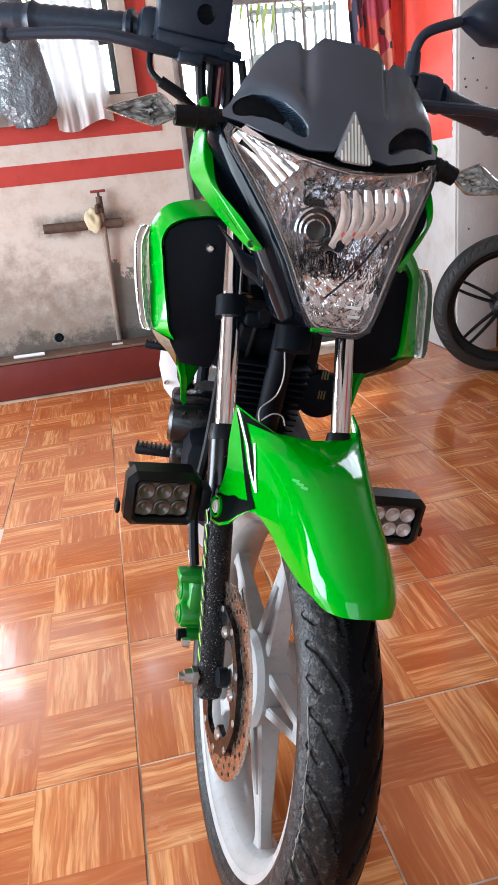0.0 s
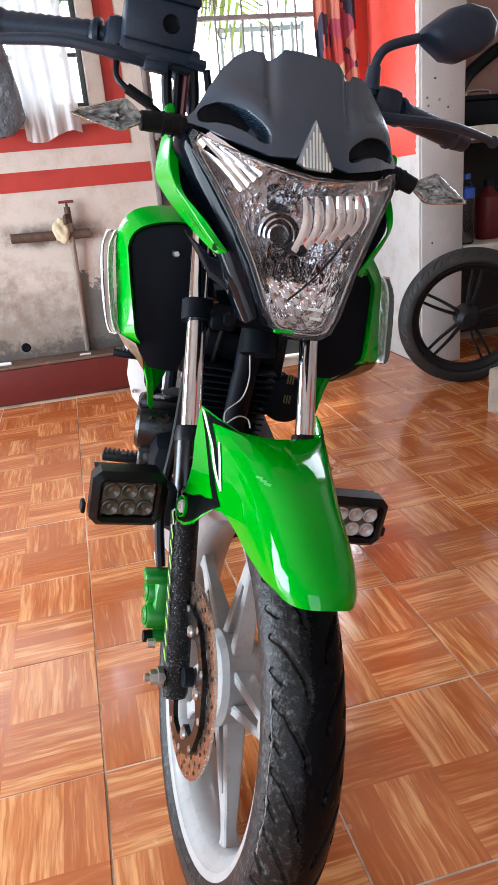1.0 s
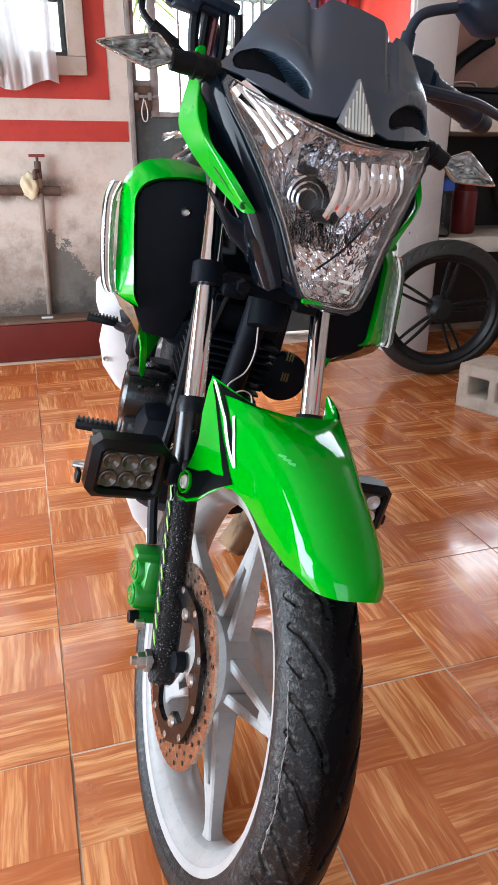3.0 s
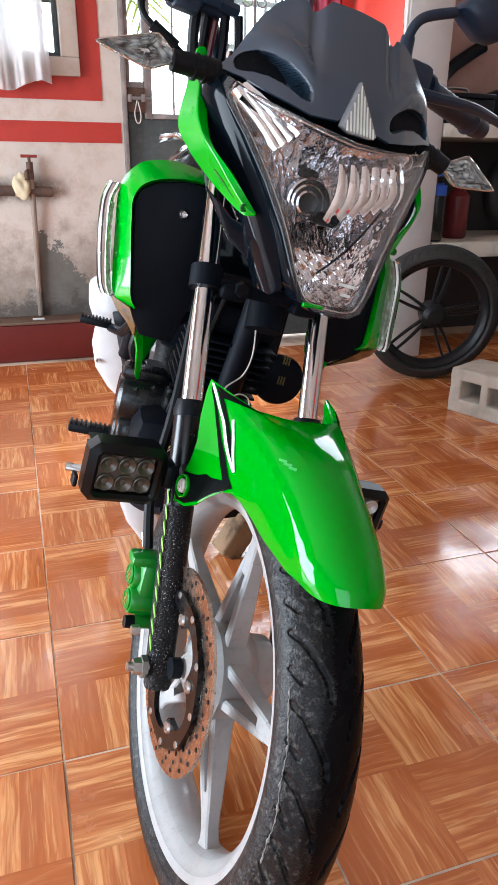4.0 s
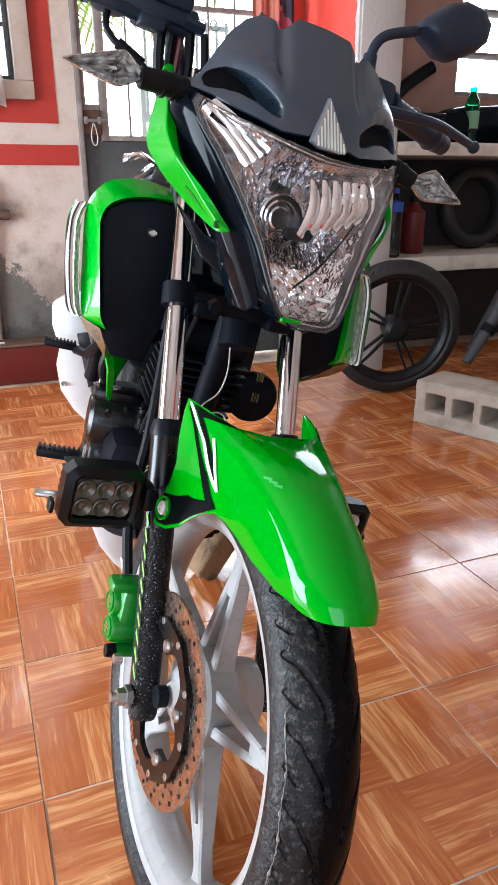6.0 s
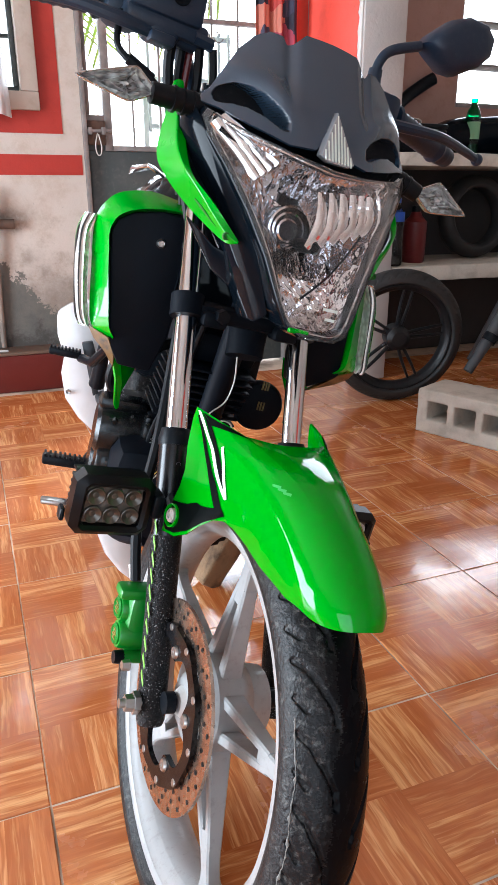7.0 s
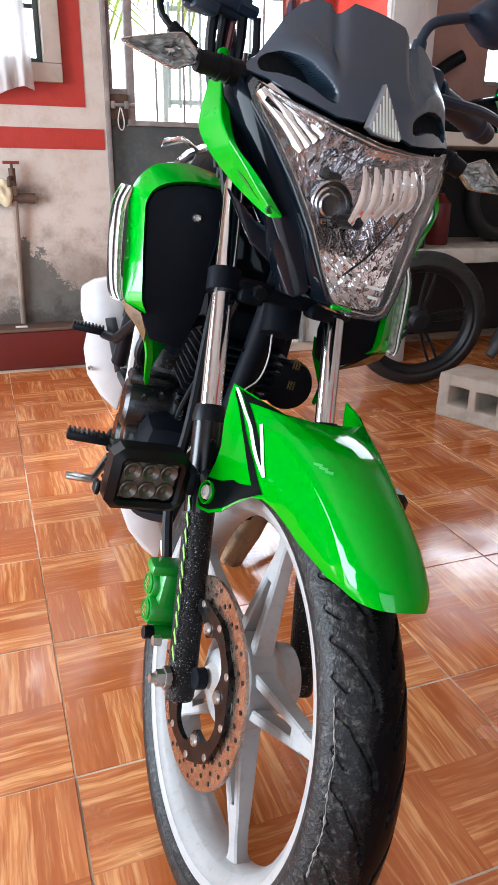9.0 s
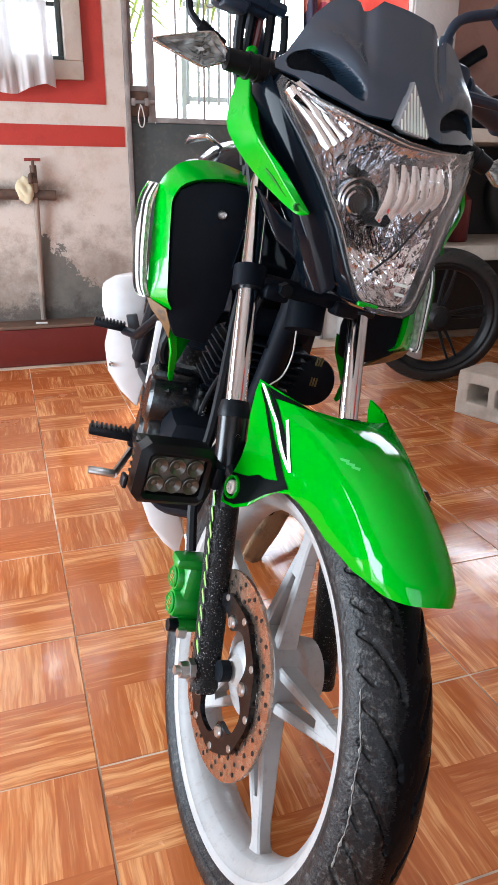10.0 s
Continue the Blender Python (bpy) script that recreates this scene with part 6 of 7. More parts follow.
# white tail and side panels
for s in (-1, 1):
    side = [(0.125, 0.82, 0.705), (0.150, 0.95, 0.715), (0.150, 1.20, 0.78), (0.110, 1.45, 0.84), (0.105, 1.45, 0.80), (0.150, 1.18, 0.66), (0.160, 0.98, 0.58), (0.140, 0.84, 0.62)]
    bpart("tail_panel", plated([V((s * x, y, z)) for x, y, z in side], (-s * 0.02, 0, 0), 0.006), WPANEL, label="white tail panel")
# heel and exhaust guard in white on the near side
gd = [(-0.244, 0.500), (-0.214, 0.528), (-0.145, 0.559), (-0.121, 0.515), (-0.120, 0.452), (-0.088, 0.395), (-0.075, 0.299), (-0.079, 0.175), (-0.138, 0.217), (-0.182, 0.267), (-0.205, 0.336), (-0.205, 0.384), (-0.233, 0.441)]
guard = bpart("white_guard", plated([V((x, 1.28, z)) for x, z in gd], (0.0, 0.05, 0), 0.012), WPANEL, label="white plastic lower side guard")
bpart("guard_screw", lathed([(1.277, 0.0), (1.274, 0.006), (1.284, 0.008)], 'Y', 10, centre=(-0.178, 0.0, 0.290)), STEEL, guard)
bpart("grey_hanger", plated([V((x, 1.24, z)) for x, z in ((-0.168, 0.44), (-0.140, 0.45), (-0.118, 0.40), (-0.100, 0.31), (-0.112, 0.30), (-0.140, 0.37))], (0, 0.02, 0), 0.003), surface("grey_cast_metal", (0.07, 0.07, 0.075), 0.45, metal=0.5), label="dark cast peg hanger")
for w in ([(-0.112, 1.0, 0.50), (-0.070, 1.0, 0.505), (-0.060, 1.0, 0.45), (-0.085, 1.0, 0.36), (-0.104, 1.0, 0.33)],):
    bpart("white_frame_cover", plated([V(p) for p in w], (0, 0.02, 0), 0.004), WPANEL, label="white frame side cover")

# frame, engine
fr = bmesh.new()
tube(fr, smooth_path([(0.0, 0.29, 0.80), (0.0, 0.34, 0.62), (0.0, 0.40, 0.44), (0.0, 0.46, 0.28)]), 0.020, 12)
tube(fr, smooth_path([(0.0, 0.30, 0.79), (0.0, 0.50, 0.70), (0.0, 0.80, 0.66), (0.0, 1.0, 0.60)]), 0.022, 12)
for s in (-1, 1):
    tube(fr, smooth_path([(s * 0.03, 0.46, 0.27), (s * 0.08, 0.60, 0.22), (s * 0.09, 0.82, 0.24), (s * 0.09, 0.92, 0.40), (s * 0.09, 1.0, 0.62), (s * 0.085, 1.40, 0.72)]), 0.014, 10)
tube(fr, [(0, 0.255, 0.66), (0, 0.335, 0.88)], 0.026, 14)
bpart("frame_tube", fr, RADIATOR, label="black steel frame")
EZ, EY = 0.055, -0.070
eng = bmesh.new()
box(eng, (-0.005, 0.62, 0.36), (0.24, 0.34, 0.20), 0.035)
box(eng, (-0.02, 0.50 + EY, 0.34 + EZ), (0.22, 0.16, 0.15), 0.03)
engine = bpart("engine", eng, RADIATOR, label="dusty black engine with a finned cylinder")
for k in range(11):
    z = 0.478 + 0.0135 * k
    bpart("cylinder_fin", boxed((-0.012, 0.500 - 0.010 * k, z), (0.142 - 0.0015 * k, 0.130, 0.0042), 0.0018), RADIATOR, engine)
bpart("cylinder", boxed((-0.010, 0.47, 0.54), (0.100, 0.09, 0.18), 0.015), RADIATOR, engine)
hd = bmesh.new()
box(hd, (-0.005, 0.43, 0.642), (0.125, 0.115, 0.050), 0.016)
tube(hd, [(-0.062, 0.43, 0.64), (-0.074, 0.43, 0.64)], 0.030, 20)
bpart("cylinder_head", hd, RADIATOR, engine)
for y, z, r in ((0.520, 0.440, 0.074), (0.490, 0.365, 0.052), (0.60, 0.36, 0.080)):
    bpart("side_cover", lathed([(-0.118, r), (-0.136, r * 0.97), (-0.142, r * 0.88), (-0.143, r * 0.5), (-0.149, r * 0.44), (-0.149, 0.0)], 'X', 40, centre=(0, y, z)), ENGINE, engine, "black clutch cover")
fc = bmesh.new()
for x0, x1, y, z, r in ((-0.160, -0.074, 0.470, 0.462, 0.046), (-0.150, -0.070, 0.462, 0.408, 0.034)):
    lathe(fc, [(x0, 0.0), (x0, r * 0.78), (x0 + 0.006, r * 0.94), (x0 + 0.016, r), (x1 - 0.012, r), (x1 - 0.012, r + 0.003), (x1 - 0.004, r + 0.003), (x1, r), (x1, 0.0)], 'X', 40, centre=(0, y, z))
box(fc, (-0.120, 0.470, 0.506), (0.080, 0.050, 0.024), 0.010)
box(fc, (-0.080, 0.420, 0.465), (0.016, 0.022, 0.085), 0.005)
bpart("front_cover", fc, ENGINE, engine)
for x, z in ((-0.135, 0.492), (-0.082, 0.495), (-0.137, 0.390), (-0.075, 0.388), (-0.108, 0.500)):
    bpart("cover_bolt", lathed([(0.402, 0), (0.402, 0.0045), (0.412, 0.0055)], 'Y', 6, centre=(x, 0, z)), ENGINE, engine)
for k in range(8):
    a = 2 * math.pi * k / 8
    bpart("cover_bolt", lathed([(-0.146, 0), (-0.146, 0.005), (-0.137, 0.0055)], 'X', 6, centre=(0, 0.520 + 0.070 * math.cos(a), 0.440 + 0.070 * math.sin(a))), ENGINE, engine)
bpart("oil_filler", lathed([(0.515, 0), (0.515, 0.015), (0.500, 0.018), (0.490, 0.018)], 'Z', 20, centre=(-0.128, 0.475, 0.0)), ENGINE, engine)
bpart("spark_cap", tubed(smooth_path([(-0.055, 0.42, 0.635), (-0.085, 0.405, 0.628), (-0.108, 0.395, 0.612)], 4), 0.0085, 10), RUBBER2, engine)
bpart("spark_lead", tubed(smooth_path([(-0.062, 0.41, 0.638), (-0.05, 0.40, 0.66), (-0.03, 0.42, 0.70)], 5), 0.0045, 8), RUBBER2, engine)
bpart("breather_hose", tubed(smooth_path([(-0.120, 0.52, 0.50), (-0.146, 0.50, 0.535), (-0.138, 0.49, 0.585), (-0.10, 0.50, 0.66)], 5), 0.0095, 10), RUBBER2, engine)
bpart("clutch_cable", tubed(smooth_path([(-0.075, 0.402, 0.400), (-0.078, 0.400, 0.47), (-0.070, 0.395, 0.52), (-0.055, 0.38, 0.58), (-0.045, 0.34, 0.68)], 5), 0.0045, 8), RUBBER2, engine)
sp = [(-0.0755 + 0.0050 * math.cos(t * 1.2), 0.401 + 0.0050 * math.sin(t * 1.2), 0.415 + 0.0012 * t) for t in range(60)]
bpart("cable_spring", tubed(sp, 0.0012, 5), STEEL, engine)
for k in range(4):
    bpart("lamp_wire", tubed(smooth_path([(-0.100 + 0.004 * k, 0.30, 0.435), (-0.080 + 0.004 * k, 0.30, 0.448 + 0.004 * k), (-0.060, 0.31, 0.468 + 0.006 * k), (-0.050, 0.34, 0.50)], 5), 0.0016, 6), (WIRE, YELLOW, RUBBER2, WIRE)[k], engine)
# horn, small wires behind the fork
HORNMARK = surface("faded_yellow_print", (0.13, 0.11, 0.03), 0.5)
hn = bpart("horn", lathed([(0.385, 0.0), (0.385, 0.018), (0.392, 0.038), (0.402, 0.042), (0.415, 0.040), (0.420, 0.020), (0.435, 0.018), (0.435, 0.0)], 'Y', 32, centre=(0.085, 0.0, 0.562)), RADIATOR, label="round black horn with yellow marks")
for k in range(2):
    for j in range(3):
        bpart("horn_mark", boxed((0.080 + 0.0045 * j, 0.3845, 0.566 + 0.034 * k), (0.0022, 0.003, 0.014)), HORNMARK, hn)
bpart("horn_bracket", boxed((0.06, 0.42, 0.64), (0.02, 0.05, 0.10), 0.004), BLACKP, hn)
bpart("loose_wire", tubed(smooth_path([(-0.012, 0.245, 0.66), (-0.006, 0.25, 0.625), (-0.012, 0.248, 0.595), (-0.034, 0.235, 0.575), (-0.032, 0.225, 0.555)], 6), 0.0011, 6), WIRE, label="thin pale loose wire")
bpart("loose_wire", tubed(smooth_path([(-0.030, 0.23, 0.560), (-0.015, 0.23, 0.572), (0.0, 0.235, 0.568), (0.006, 0.235, 0.555)], 6), 0.0011, 6), WIRE)
bpart("yellow_tie", boxed((-0.030, 0.222, 0.548), (0.018, 0.010, 0.010), 0.003), YELLOW)
bpart("connector", boxed((0.030, 0.40, 0.655), (0.020, 0.015, 0.018), 0.003), WPANEL)
bpart("air_cleaner", boxed((0.0, 0.76, 0.60), (0.20, 0.22, 0.18), 0.03), BLACKP)

# pegs and pedal
def footpeg(x0, x1, y, z, rise=0.0):
    pg = bmesh.new()
    a, b = V((x0, y, z)), V((x1, y, z + rise))
    box(pg, (a + b) / 2, (abs(x1 - x0), 0.034, 0.020), 0.006)
    ob = bpart("footpeg", pg, BLACKP, label="ribbed black rubber footpeg")
    for k in range(9):
        f = (k + 0.5) / 9
        p = a.lerp(b, f)
        bpart("peg_rib", boxed((p.x, p.y, p.z + 0.011), (0.005, 0.030, 0.006), 0.001), RUBBER2, ob)
    return ob


for s in (-1, 1):
    footpeg(s * 0.226, s * 0.135, 0.775, 0.275)
    bpart("peg_mount", boxed((s * 0.118, 0.78, 0.275), (0.045, 0.03, 0.05), 0.008), BLACKP)
    footpeg(s * 0.248, s * 0.165, 1.215, 0.412)
    bpart("peg_hanger", tubed([(s * 0.165, 1.215, 0.405), (s * 0.14, 1.12, 0.42), (s * 0.10, 0.98, 0.52)], 0.012, 10), BLACKP)
pd = bmesh.new()
tube(pd, smooth_path([(-0.125, 0.80, 0.235), (-0.150, 0.72, 0.225), (-0.165, 0.66, 0.228)], 4), 0.008, 8)
box(pd, (-0.190, 0.655, 0.232), (0.055, 0.026, 0.010), 0.004)
bpart("brake_pedal", pd, STEEL, label="steel brake pedal")

# rear wheel, swing arm, stand
RC = V((0.0, 1.30, 0.286))
rt = tyre_mesh(0.292, 0.050, 0.222, 120, False)
rt.transform(Matrix.Translation(RC))
bpart("rear_tyre", rt, RUBBER, sharp=60)
rr = lathed(RIM, 'X', 80, closed=True)
rr.transform(Matrix.Translation(RC))
rrim = bpart("rear_rim", rr, WHITE, label="white painted cast rim")
rh = lathed([(-0.06, 0.0), (-0.06, 0.06), (0.06, 0.06), (0.06, 0.0)], 'X', 32)
rh.transform(Matrix.Translation(RC))
bpart("rear_hub", rh, WHITE, rrim)
for k in range(5):
    sp_ = blade(30 + 72 * k, 30 + 72 * k, 0.05, 0.20, 0.05, 0.035, 0.045, 0.03)
    sp_.transform(Matrix.Translation(RC))
    bpart("rear_spoke", sp_, WHITE, rrim)
sa = bmesh.new()
for s in (-1, 1):
    tube(sa, [(s * 0.08, 0.88, 0.34), (s * 0.085, 1.32, 0.286)], 0.019, 10)
tube(sa, [(-0.09, 0.88, 0.34), (0.09, 0.88, 0.34)], 0.022, 10)
bpart("swing_arm", sa, BLACKP, label="black swing arm")
rf = bmesh.new()
for s in (-1, 1):
    tube(rf, [(s * 0.11, 1.22, 0.34), (s * 0.105, 1.06, 0.66)], 0.022, 12)
bpart("rear_shock", rf, BLACKP)
# white belly guard low beside the engine
bg_ = [(-0.112, 0.215), (-0.041, 0.225), (-0.004, 0.150), (-0.004, 0.094), (-0.044, 0.120), (-0.078, 0.154)]
bpart("belly_guard", plated([V((x, 0.60, z)) for x, z in bg_], (0.0, 0.10, 0.01), 0.010), WPANEL, label="white belly guard below the engine")
bpart("guard_stay", tubed([(-0.05, 0.65, 0.20), (-0.05, 0.65, 0.28)], 0.010, 8), BLACKP)
stand_top = V((0.10, 0.86, 0.20))
stand_foot = BODY.inverted() @ V((0.62, 0.55, 0.012))
sd = bmesh.new()
tube(sd, [stand_top, stand_top.lerp(stand_foot, 0.5) + V((0.01, 0, 0)), stand_foot], [0.013, 0.011, 0.010], 10)
bpart("side_stand", sd, BLACKP, label="black side stand")
bpart("stand_foot", tubed([stand_foot + V((0, -0.025, 0.0)), stand_foot + V((0, 0.025, 0.0))], 0.012, 10), BLACKP)

# ---- things round the bike ----
# spare wheel leaning on the pillar
DARKW = surface("dark_grey_wheel_paint", (0.006, 0.006, 0.007), 0.40, spec=0.25, second=(0.012, 0.012, 0.013), scale=18, bump=0.1, dust=0.03)
OLDR = surface("old_tyre_rubber", (0.010, 0.010, 0.010), 0.6, second=(0.022, 0.02, 0.02), amount=0.7, scale=14, grain=260, bump=0.4, dust=0.04, dust_color=(0.12, 0.11, 0.10))
spare_m = Matrix.Translation((1.606, 1.612, 0.280)) @ Matrix.Rotation(radians(74), 4, 'Z') @ Matrix.Rotation(radians(-5), 4, 'Y')
spare = thing("spare_wheel", "dark cast spare wheel with a worn tyre leaning against the pillar", "wheel", spare_m)
part("tyre", tyre_mesh(0.279, 0.046, 0.225, 700, True, 0.004), OLDR, spare, sharp=60)
part("rim", lathed(RIM, 'X', 96, closed=True), DARKW, spare)
part("hub", lathed([(-0.05, 0.0), (-0.05, 0.03), (-0.035, 0.05), (0.035, 0.05), (0.05, 0.03), (0.05, 0)], 'X', 32), DARKW, spare)
for k in range(5):
    for s in (-1, 1):
        part("spoke", blade(72 * k + 8 + s * 10, 72 * k + 8 + s * 5, 0.04, 0.20, 0.013, 0.010, 0.024, 0.016), DARKW, spare)
lipm = bmesh.new()
for s in (-1, 1):
    lathe(lipm, [(s * 0.034, 0.2275), (s * 0.0405, 0.236), (s * 0.0415, 0.240), (s * 0.036, 0.232)], 'X', 90, closed=True)
part("scuffed_edge", lipm, surface("pale_scuffs", (0.30, 0.28, 0.26), 0.7, second=(0.05, 0.05, 0.05), amount=1.0, scale=40, bump=0.3), spare, "pale scuffed bead edge")

# hollow concrete block
d = V((0.395, -0.919, 0)).normalized()
bm4 = Matrix.Translation((1.478, 1.248, 0)) @ Matrix((d, V((-d.y, d.x, 0)), V((0, 0, 1)))).transposed().to_4x4()
block = thing("concrete_block", "hollow grey concrete block with three square cores lying on the tiles", "concrete block", bm4)
L, H, D = 0.385, 0.165, 0.19
xs = [0, 0.045, 0.125, 0.155, 0.235, 0.265, 0.345, L]
zs = [0, 0.052, 0.122, H]
bm = bmesh.new()
solid = [(i, k) for i in range(7) for k in range(3) if not (k == 1 and i % 2 == 1)]
grid = {}


def gv(i, k, y):
    if (i, k, y) not in grid:
        grid[(i, k, y)] = bm.verts.new((xs[i], y, zs[k]))
    return grid[(i, k, y)]


for i, k in solid:
    for y in (0.0, D):
        bm.faces.new([gv(a, b, y) for a, b in ((i, k), (i + 1, k), (i + 1, k + 1), (i, k + 1))])
    for di, dk, p, q in ((-1, 0, (i, k), (i, k + 1)), (1, 0, (i + 1, k), (i + 1, k + 1)), (0, -1, (i, k), (i + 1, k)), (0, 1, (i, k + 1), (i + 1, k + 1))):
        if (i + di, k + dk) not in solid:
            bm.faces.new([gv(*p, 0.0), gv(*q, 0.0), gv(*q, D), gv(*p, D)])
bmesh.ops.recalc_face_normals(bm, faces=bm.faces)
es = [e for e in bm.edges if len(e.link_faces) == 2 and e.calc_face_angle(0) > 0.5]
bmesh.ops.bevel(bm, geom=es, offset=0.006, segments=2, profile=0.5, affect='EDGES')
bmesh.ops.subdivide_edges(bm, edges=[e for e in bm.edges if e.calc_length() > 0.03], cuts=3, use_grid_fill=True)
for v in bm.verts:
    v.co += 0.0022 * noise.noise_vector(v.co * 45)
    v.co.z = max(v.co.z, 0.0004)
part("block_body", bm, CONCRETE, block, sharp=60)

# workbench of cement slabs
slab1 = thing("cement_shelf", "upper cement shelf slab built against the wall", "shelf")
def slab(z0, z1, x0, x1, y0, parent):
    bm = bmesh.new()
    box(bm, ((x0 + x1) / 2, (y0 + WALL_Y - 0.002) / 2, (z0 + z1) / 2), (x1 - x0, WALL_Y - 0.002 - y0, z1 - z0), 0.006)
    bmesh.ops.subdivide_edges(bm, edges=[e for e in bm.edges if e.calc_length() > 0.4], cuts=24, use_grid_fill=True)
    for v in bm.verts:
        v.co += 0.003 * noise.noise_vector(v.co * 20)
    return part("slab", bm, CONCRETE, parent)
slab(0.955, 1.010, 1.785, 3.9, 1.95, slab1)
slab2 = thing("cement_shelf", "lower cement shelf slab built against the wall", "shelf")
slab(0.452, 0.520, 1.785, 3.9, 1.95, slab2)
for x in (2.95, 3.86):
    part("shelf_support", boxed((x, 2.22, 0.225), (0.10, 0.50, 0.449), 0.006), CONCRETE, slab2)
    part("shelf_support", boxed((x, 2.22, 0.737), (0.10, 0.50, 0.430), 0.006), CONCRETE, slab1)
# thin dark sheet on the wall: shade under the shelves put into colour
DARKB = surface("shade_dark_sheet", (0.03, 0.026, 0.025), 0.8)
tagged(finish("bench_recess", boxed((2.85, WALL_Y - 0.012, 0.477), (2.12, 0.018, 0.95)), DARKB), "dark sheet standing in for the shade behind the shelves", "wall", kind="structure")


def bottle(name, label, x, y, z, h, r, body, capm, labelm, lz0, lz1, full):
    ob = thing(name, label, "bottle", Matrix.Translation((x, y, z)))
    prof = [(0.0, 0.0), (0.0, r * 0.8), (0.006, r * 0.96), (0.02, r), (h * 0.28, r), (h * 0.32, r * 0.93), (h * 0.55, r * 0.93), (h * 0.60, r), (h * 0.70, r * 0.98), (h * 0.76, r * 0.86), (h * 0.80, r * 0.80), (h * 0.84, r * 0.62), (h * 0.90, r * 0.40), (h * 0.93, r * 0.38), (h * 0.93, 0.0)]
    part("bottle_body", lathed(prof, 'Z', 28), body, ob)
    part("cap", lathed([(h * 0.925, 0.0), (h * 0.925, r * 0.45), (h, r * 0.45), (h, 0.0)], 'Z', 20), capm, ob)
    part("label", lathed([(h * lz0, r * 1.0), (h * lz0, r * 1.015), (h * lz1, r * 1.015), (h * lz1, r * 1.0)], 'Z', 28, closed=True), labelm, ob)
    if full is not None:
        part("contents", lathed([(0.006, 0.0), (0.006, r * 0.78), (h * 0.22, r * 0.9), (h * 0.22, 0.0)], 'Z', 20), full, ob)
    return ob


DARKL = surface("dark_liquid", (0.02, 0.02, 0.02), 0.3)
bottle("bottle", "green plastic drink bottle with a pale label on the shelf", 2.385, 2.25, 1.011, 0.262, 0.036, BOTTLE_G, BOTTLE_G, LABELG, 0.30, 0.60, DARKL)
bottle("bottle", "clear plastic bottle with a blue label on the lower shelf", 1.835, 2.02, 0.521, 0.30, 0.036, BOTTLE_C, LABELB, LABELB, 0.66, 0.80, None)
part_red = thing("red_canister", "dark red plastic canister on the lower shelf", "canister", Matrix.Translation((2.02, 2.14, 0.521)))
part("canister_body", lathed([(0, 0), (0, 0.05), (0.01, 0.055), (0.19, 0.055), (0.215, 0.03), (0.24, 0.02), (0.24, 0)], 'Z', 24), REDP, part_red)
part("cap", lathed([(0.235, 0), (0.235, 0.022), (0.262, 0.022), (0.262, 0)], 'Z', 16), BLACKP, part_red)


# black fairing panels and saddle parts heaped on the upper shelf
fp1 = thing("fairing_panel", "black motorcycle fairing panel lying on the shelf", "fairing")
bm = bmesh.new()
rings = []
for k in range(9):
    f = k / 8
    rings.append([V((2.16 + 0.80 * f, 2.30 + 0.075 * math.cos(a), 1.010 + 0.001 + (0.065 + 0.055 * math.sin(math.pi * f)) * (1 + math.sin(a)) * (0.9 + 0.1 * math.cos(7 * f)))) for a in (2 * math.pi * q / 16 for q in range(16))])
loft(bm, rings)
part("panel_shell", bm, GLOSS, fp1)
fp2 = thing("seat_cover", "black saddle cover lying on the shelf", "seat")
bm = bmesh.new()
rings = []
for k in range(8):
    f = k / 7
    rings.append([V((2.55 + 0.75 * f, 2.16 + 0.09 * math.cos(a), 1.011 + (0.045 + 0.03 * math.sin(3 * f)) * (1 + math.sin(a)))) for a in (2 * math.pi * q / 16 for q in range(16))])
loft(bm, rings)
part("cover_shell", bm, BLACKP, fp2)
rag = thing("plastic_bag", "crumpled white plastic bag on the shelf", "bag", Matrix.Translation((2.62, 2.03, 1.013)))
bm = bmesh.new()
bmesh.ops.create_icosphere(bm, subdivisions=4, radius=0.05)
for v in bm.verts:
    v.co *= 1 + 0.35 * noise.noise(v.co * 40)
    v.co.z = max(v.co.z * 0.45 + 0.018, 0)
part("bag_body", bm, surface("white_bag_plastic", (0.75, 0.75, 0.76), 0.3, bump=0.3), rag)
# tools hanging on the pillar's side and wall
for k, (x, z, l) in enumerate(((1.80, 1.43, 0.24), (1.83, 1.40, 0.20), (1.87, 1.33, 0.16))):
    t = thing("hanging_tool", "dark steel hand tool hanging by the pillar", "tool", group="tools by the pillar")
    part("tool_shaft", boxed((x, 2.38, z - l / 2), (0.022, 0.012, l), 0.004, Matrix.Rotation(radians(-10 + 8 * k), 3, 'Y')), STEEL if k < 2 else BLACKP, t)
    part("tool_head", boxed((x - 0.01, 2.38, z + 0.005), (0.06, 0.016, 0.05), 0.008), BLACKP, t)
    part("tool_nail", tubed([(x, 2.37, z + 0.02), (x, WALL_Y, z + 0.025)], 0.003, 6), STEEL, t)
sl = thing("rubber_hose", "black hose bent over a nail on the wall", "hose")
part("hose", tubed(smooth_path([(1.93, 2.30, 1.02), (1.99, 2.38, 1.16), (2.08, 2.44, 1.26), (2.20, 2.45, 1.34), (2.27, 2.44, 1.38)], 5), 0.030, 12), BLACKP, sl)
part("nail", tubed([(2.27, 2.44, 1.385), (2.27, WALL_Y + 0.01, 1.39)], 0.004, 6), STEEL, sl)
sc = thing("tool_box", "black tool case standing on the shelf", "tool box", Matrix.Translation((2.00, 2.22, 1.011)))
part("case_body", boxed((0, 0, 0.055), (0.28, 0.22, 0.108), 0.012), BLACKP, sc)
part("case_lid", boxed((0, 0, 0.120), (0.285, 0.225, 0.022), 0.008), BLACKP, sc)
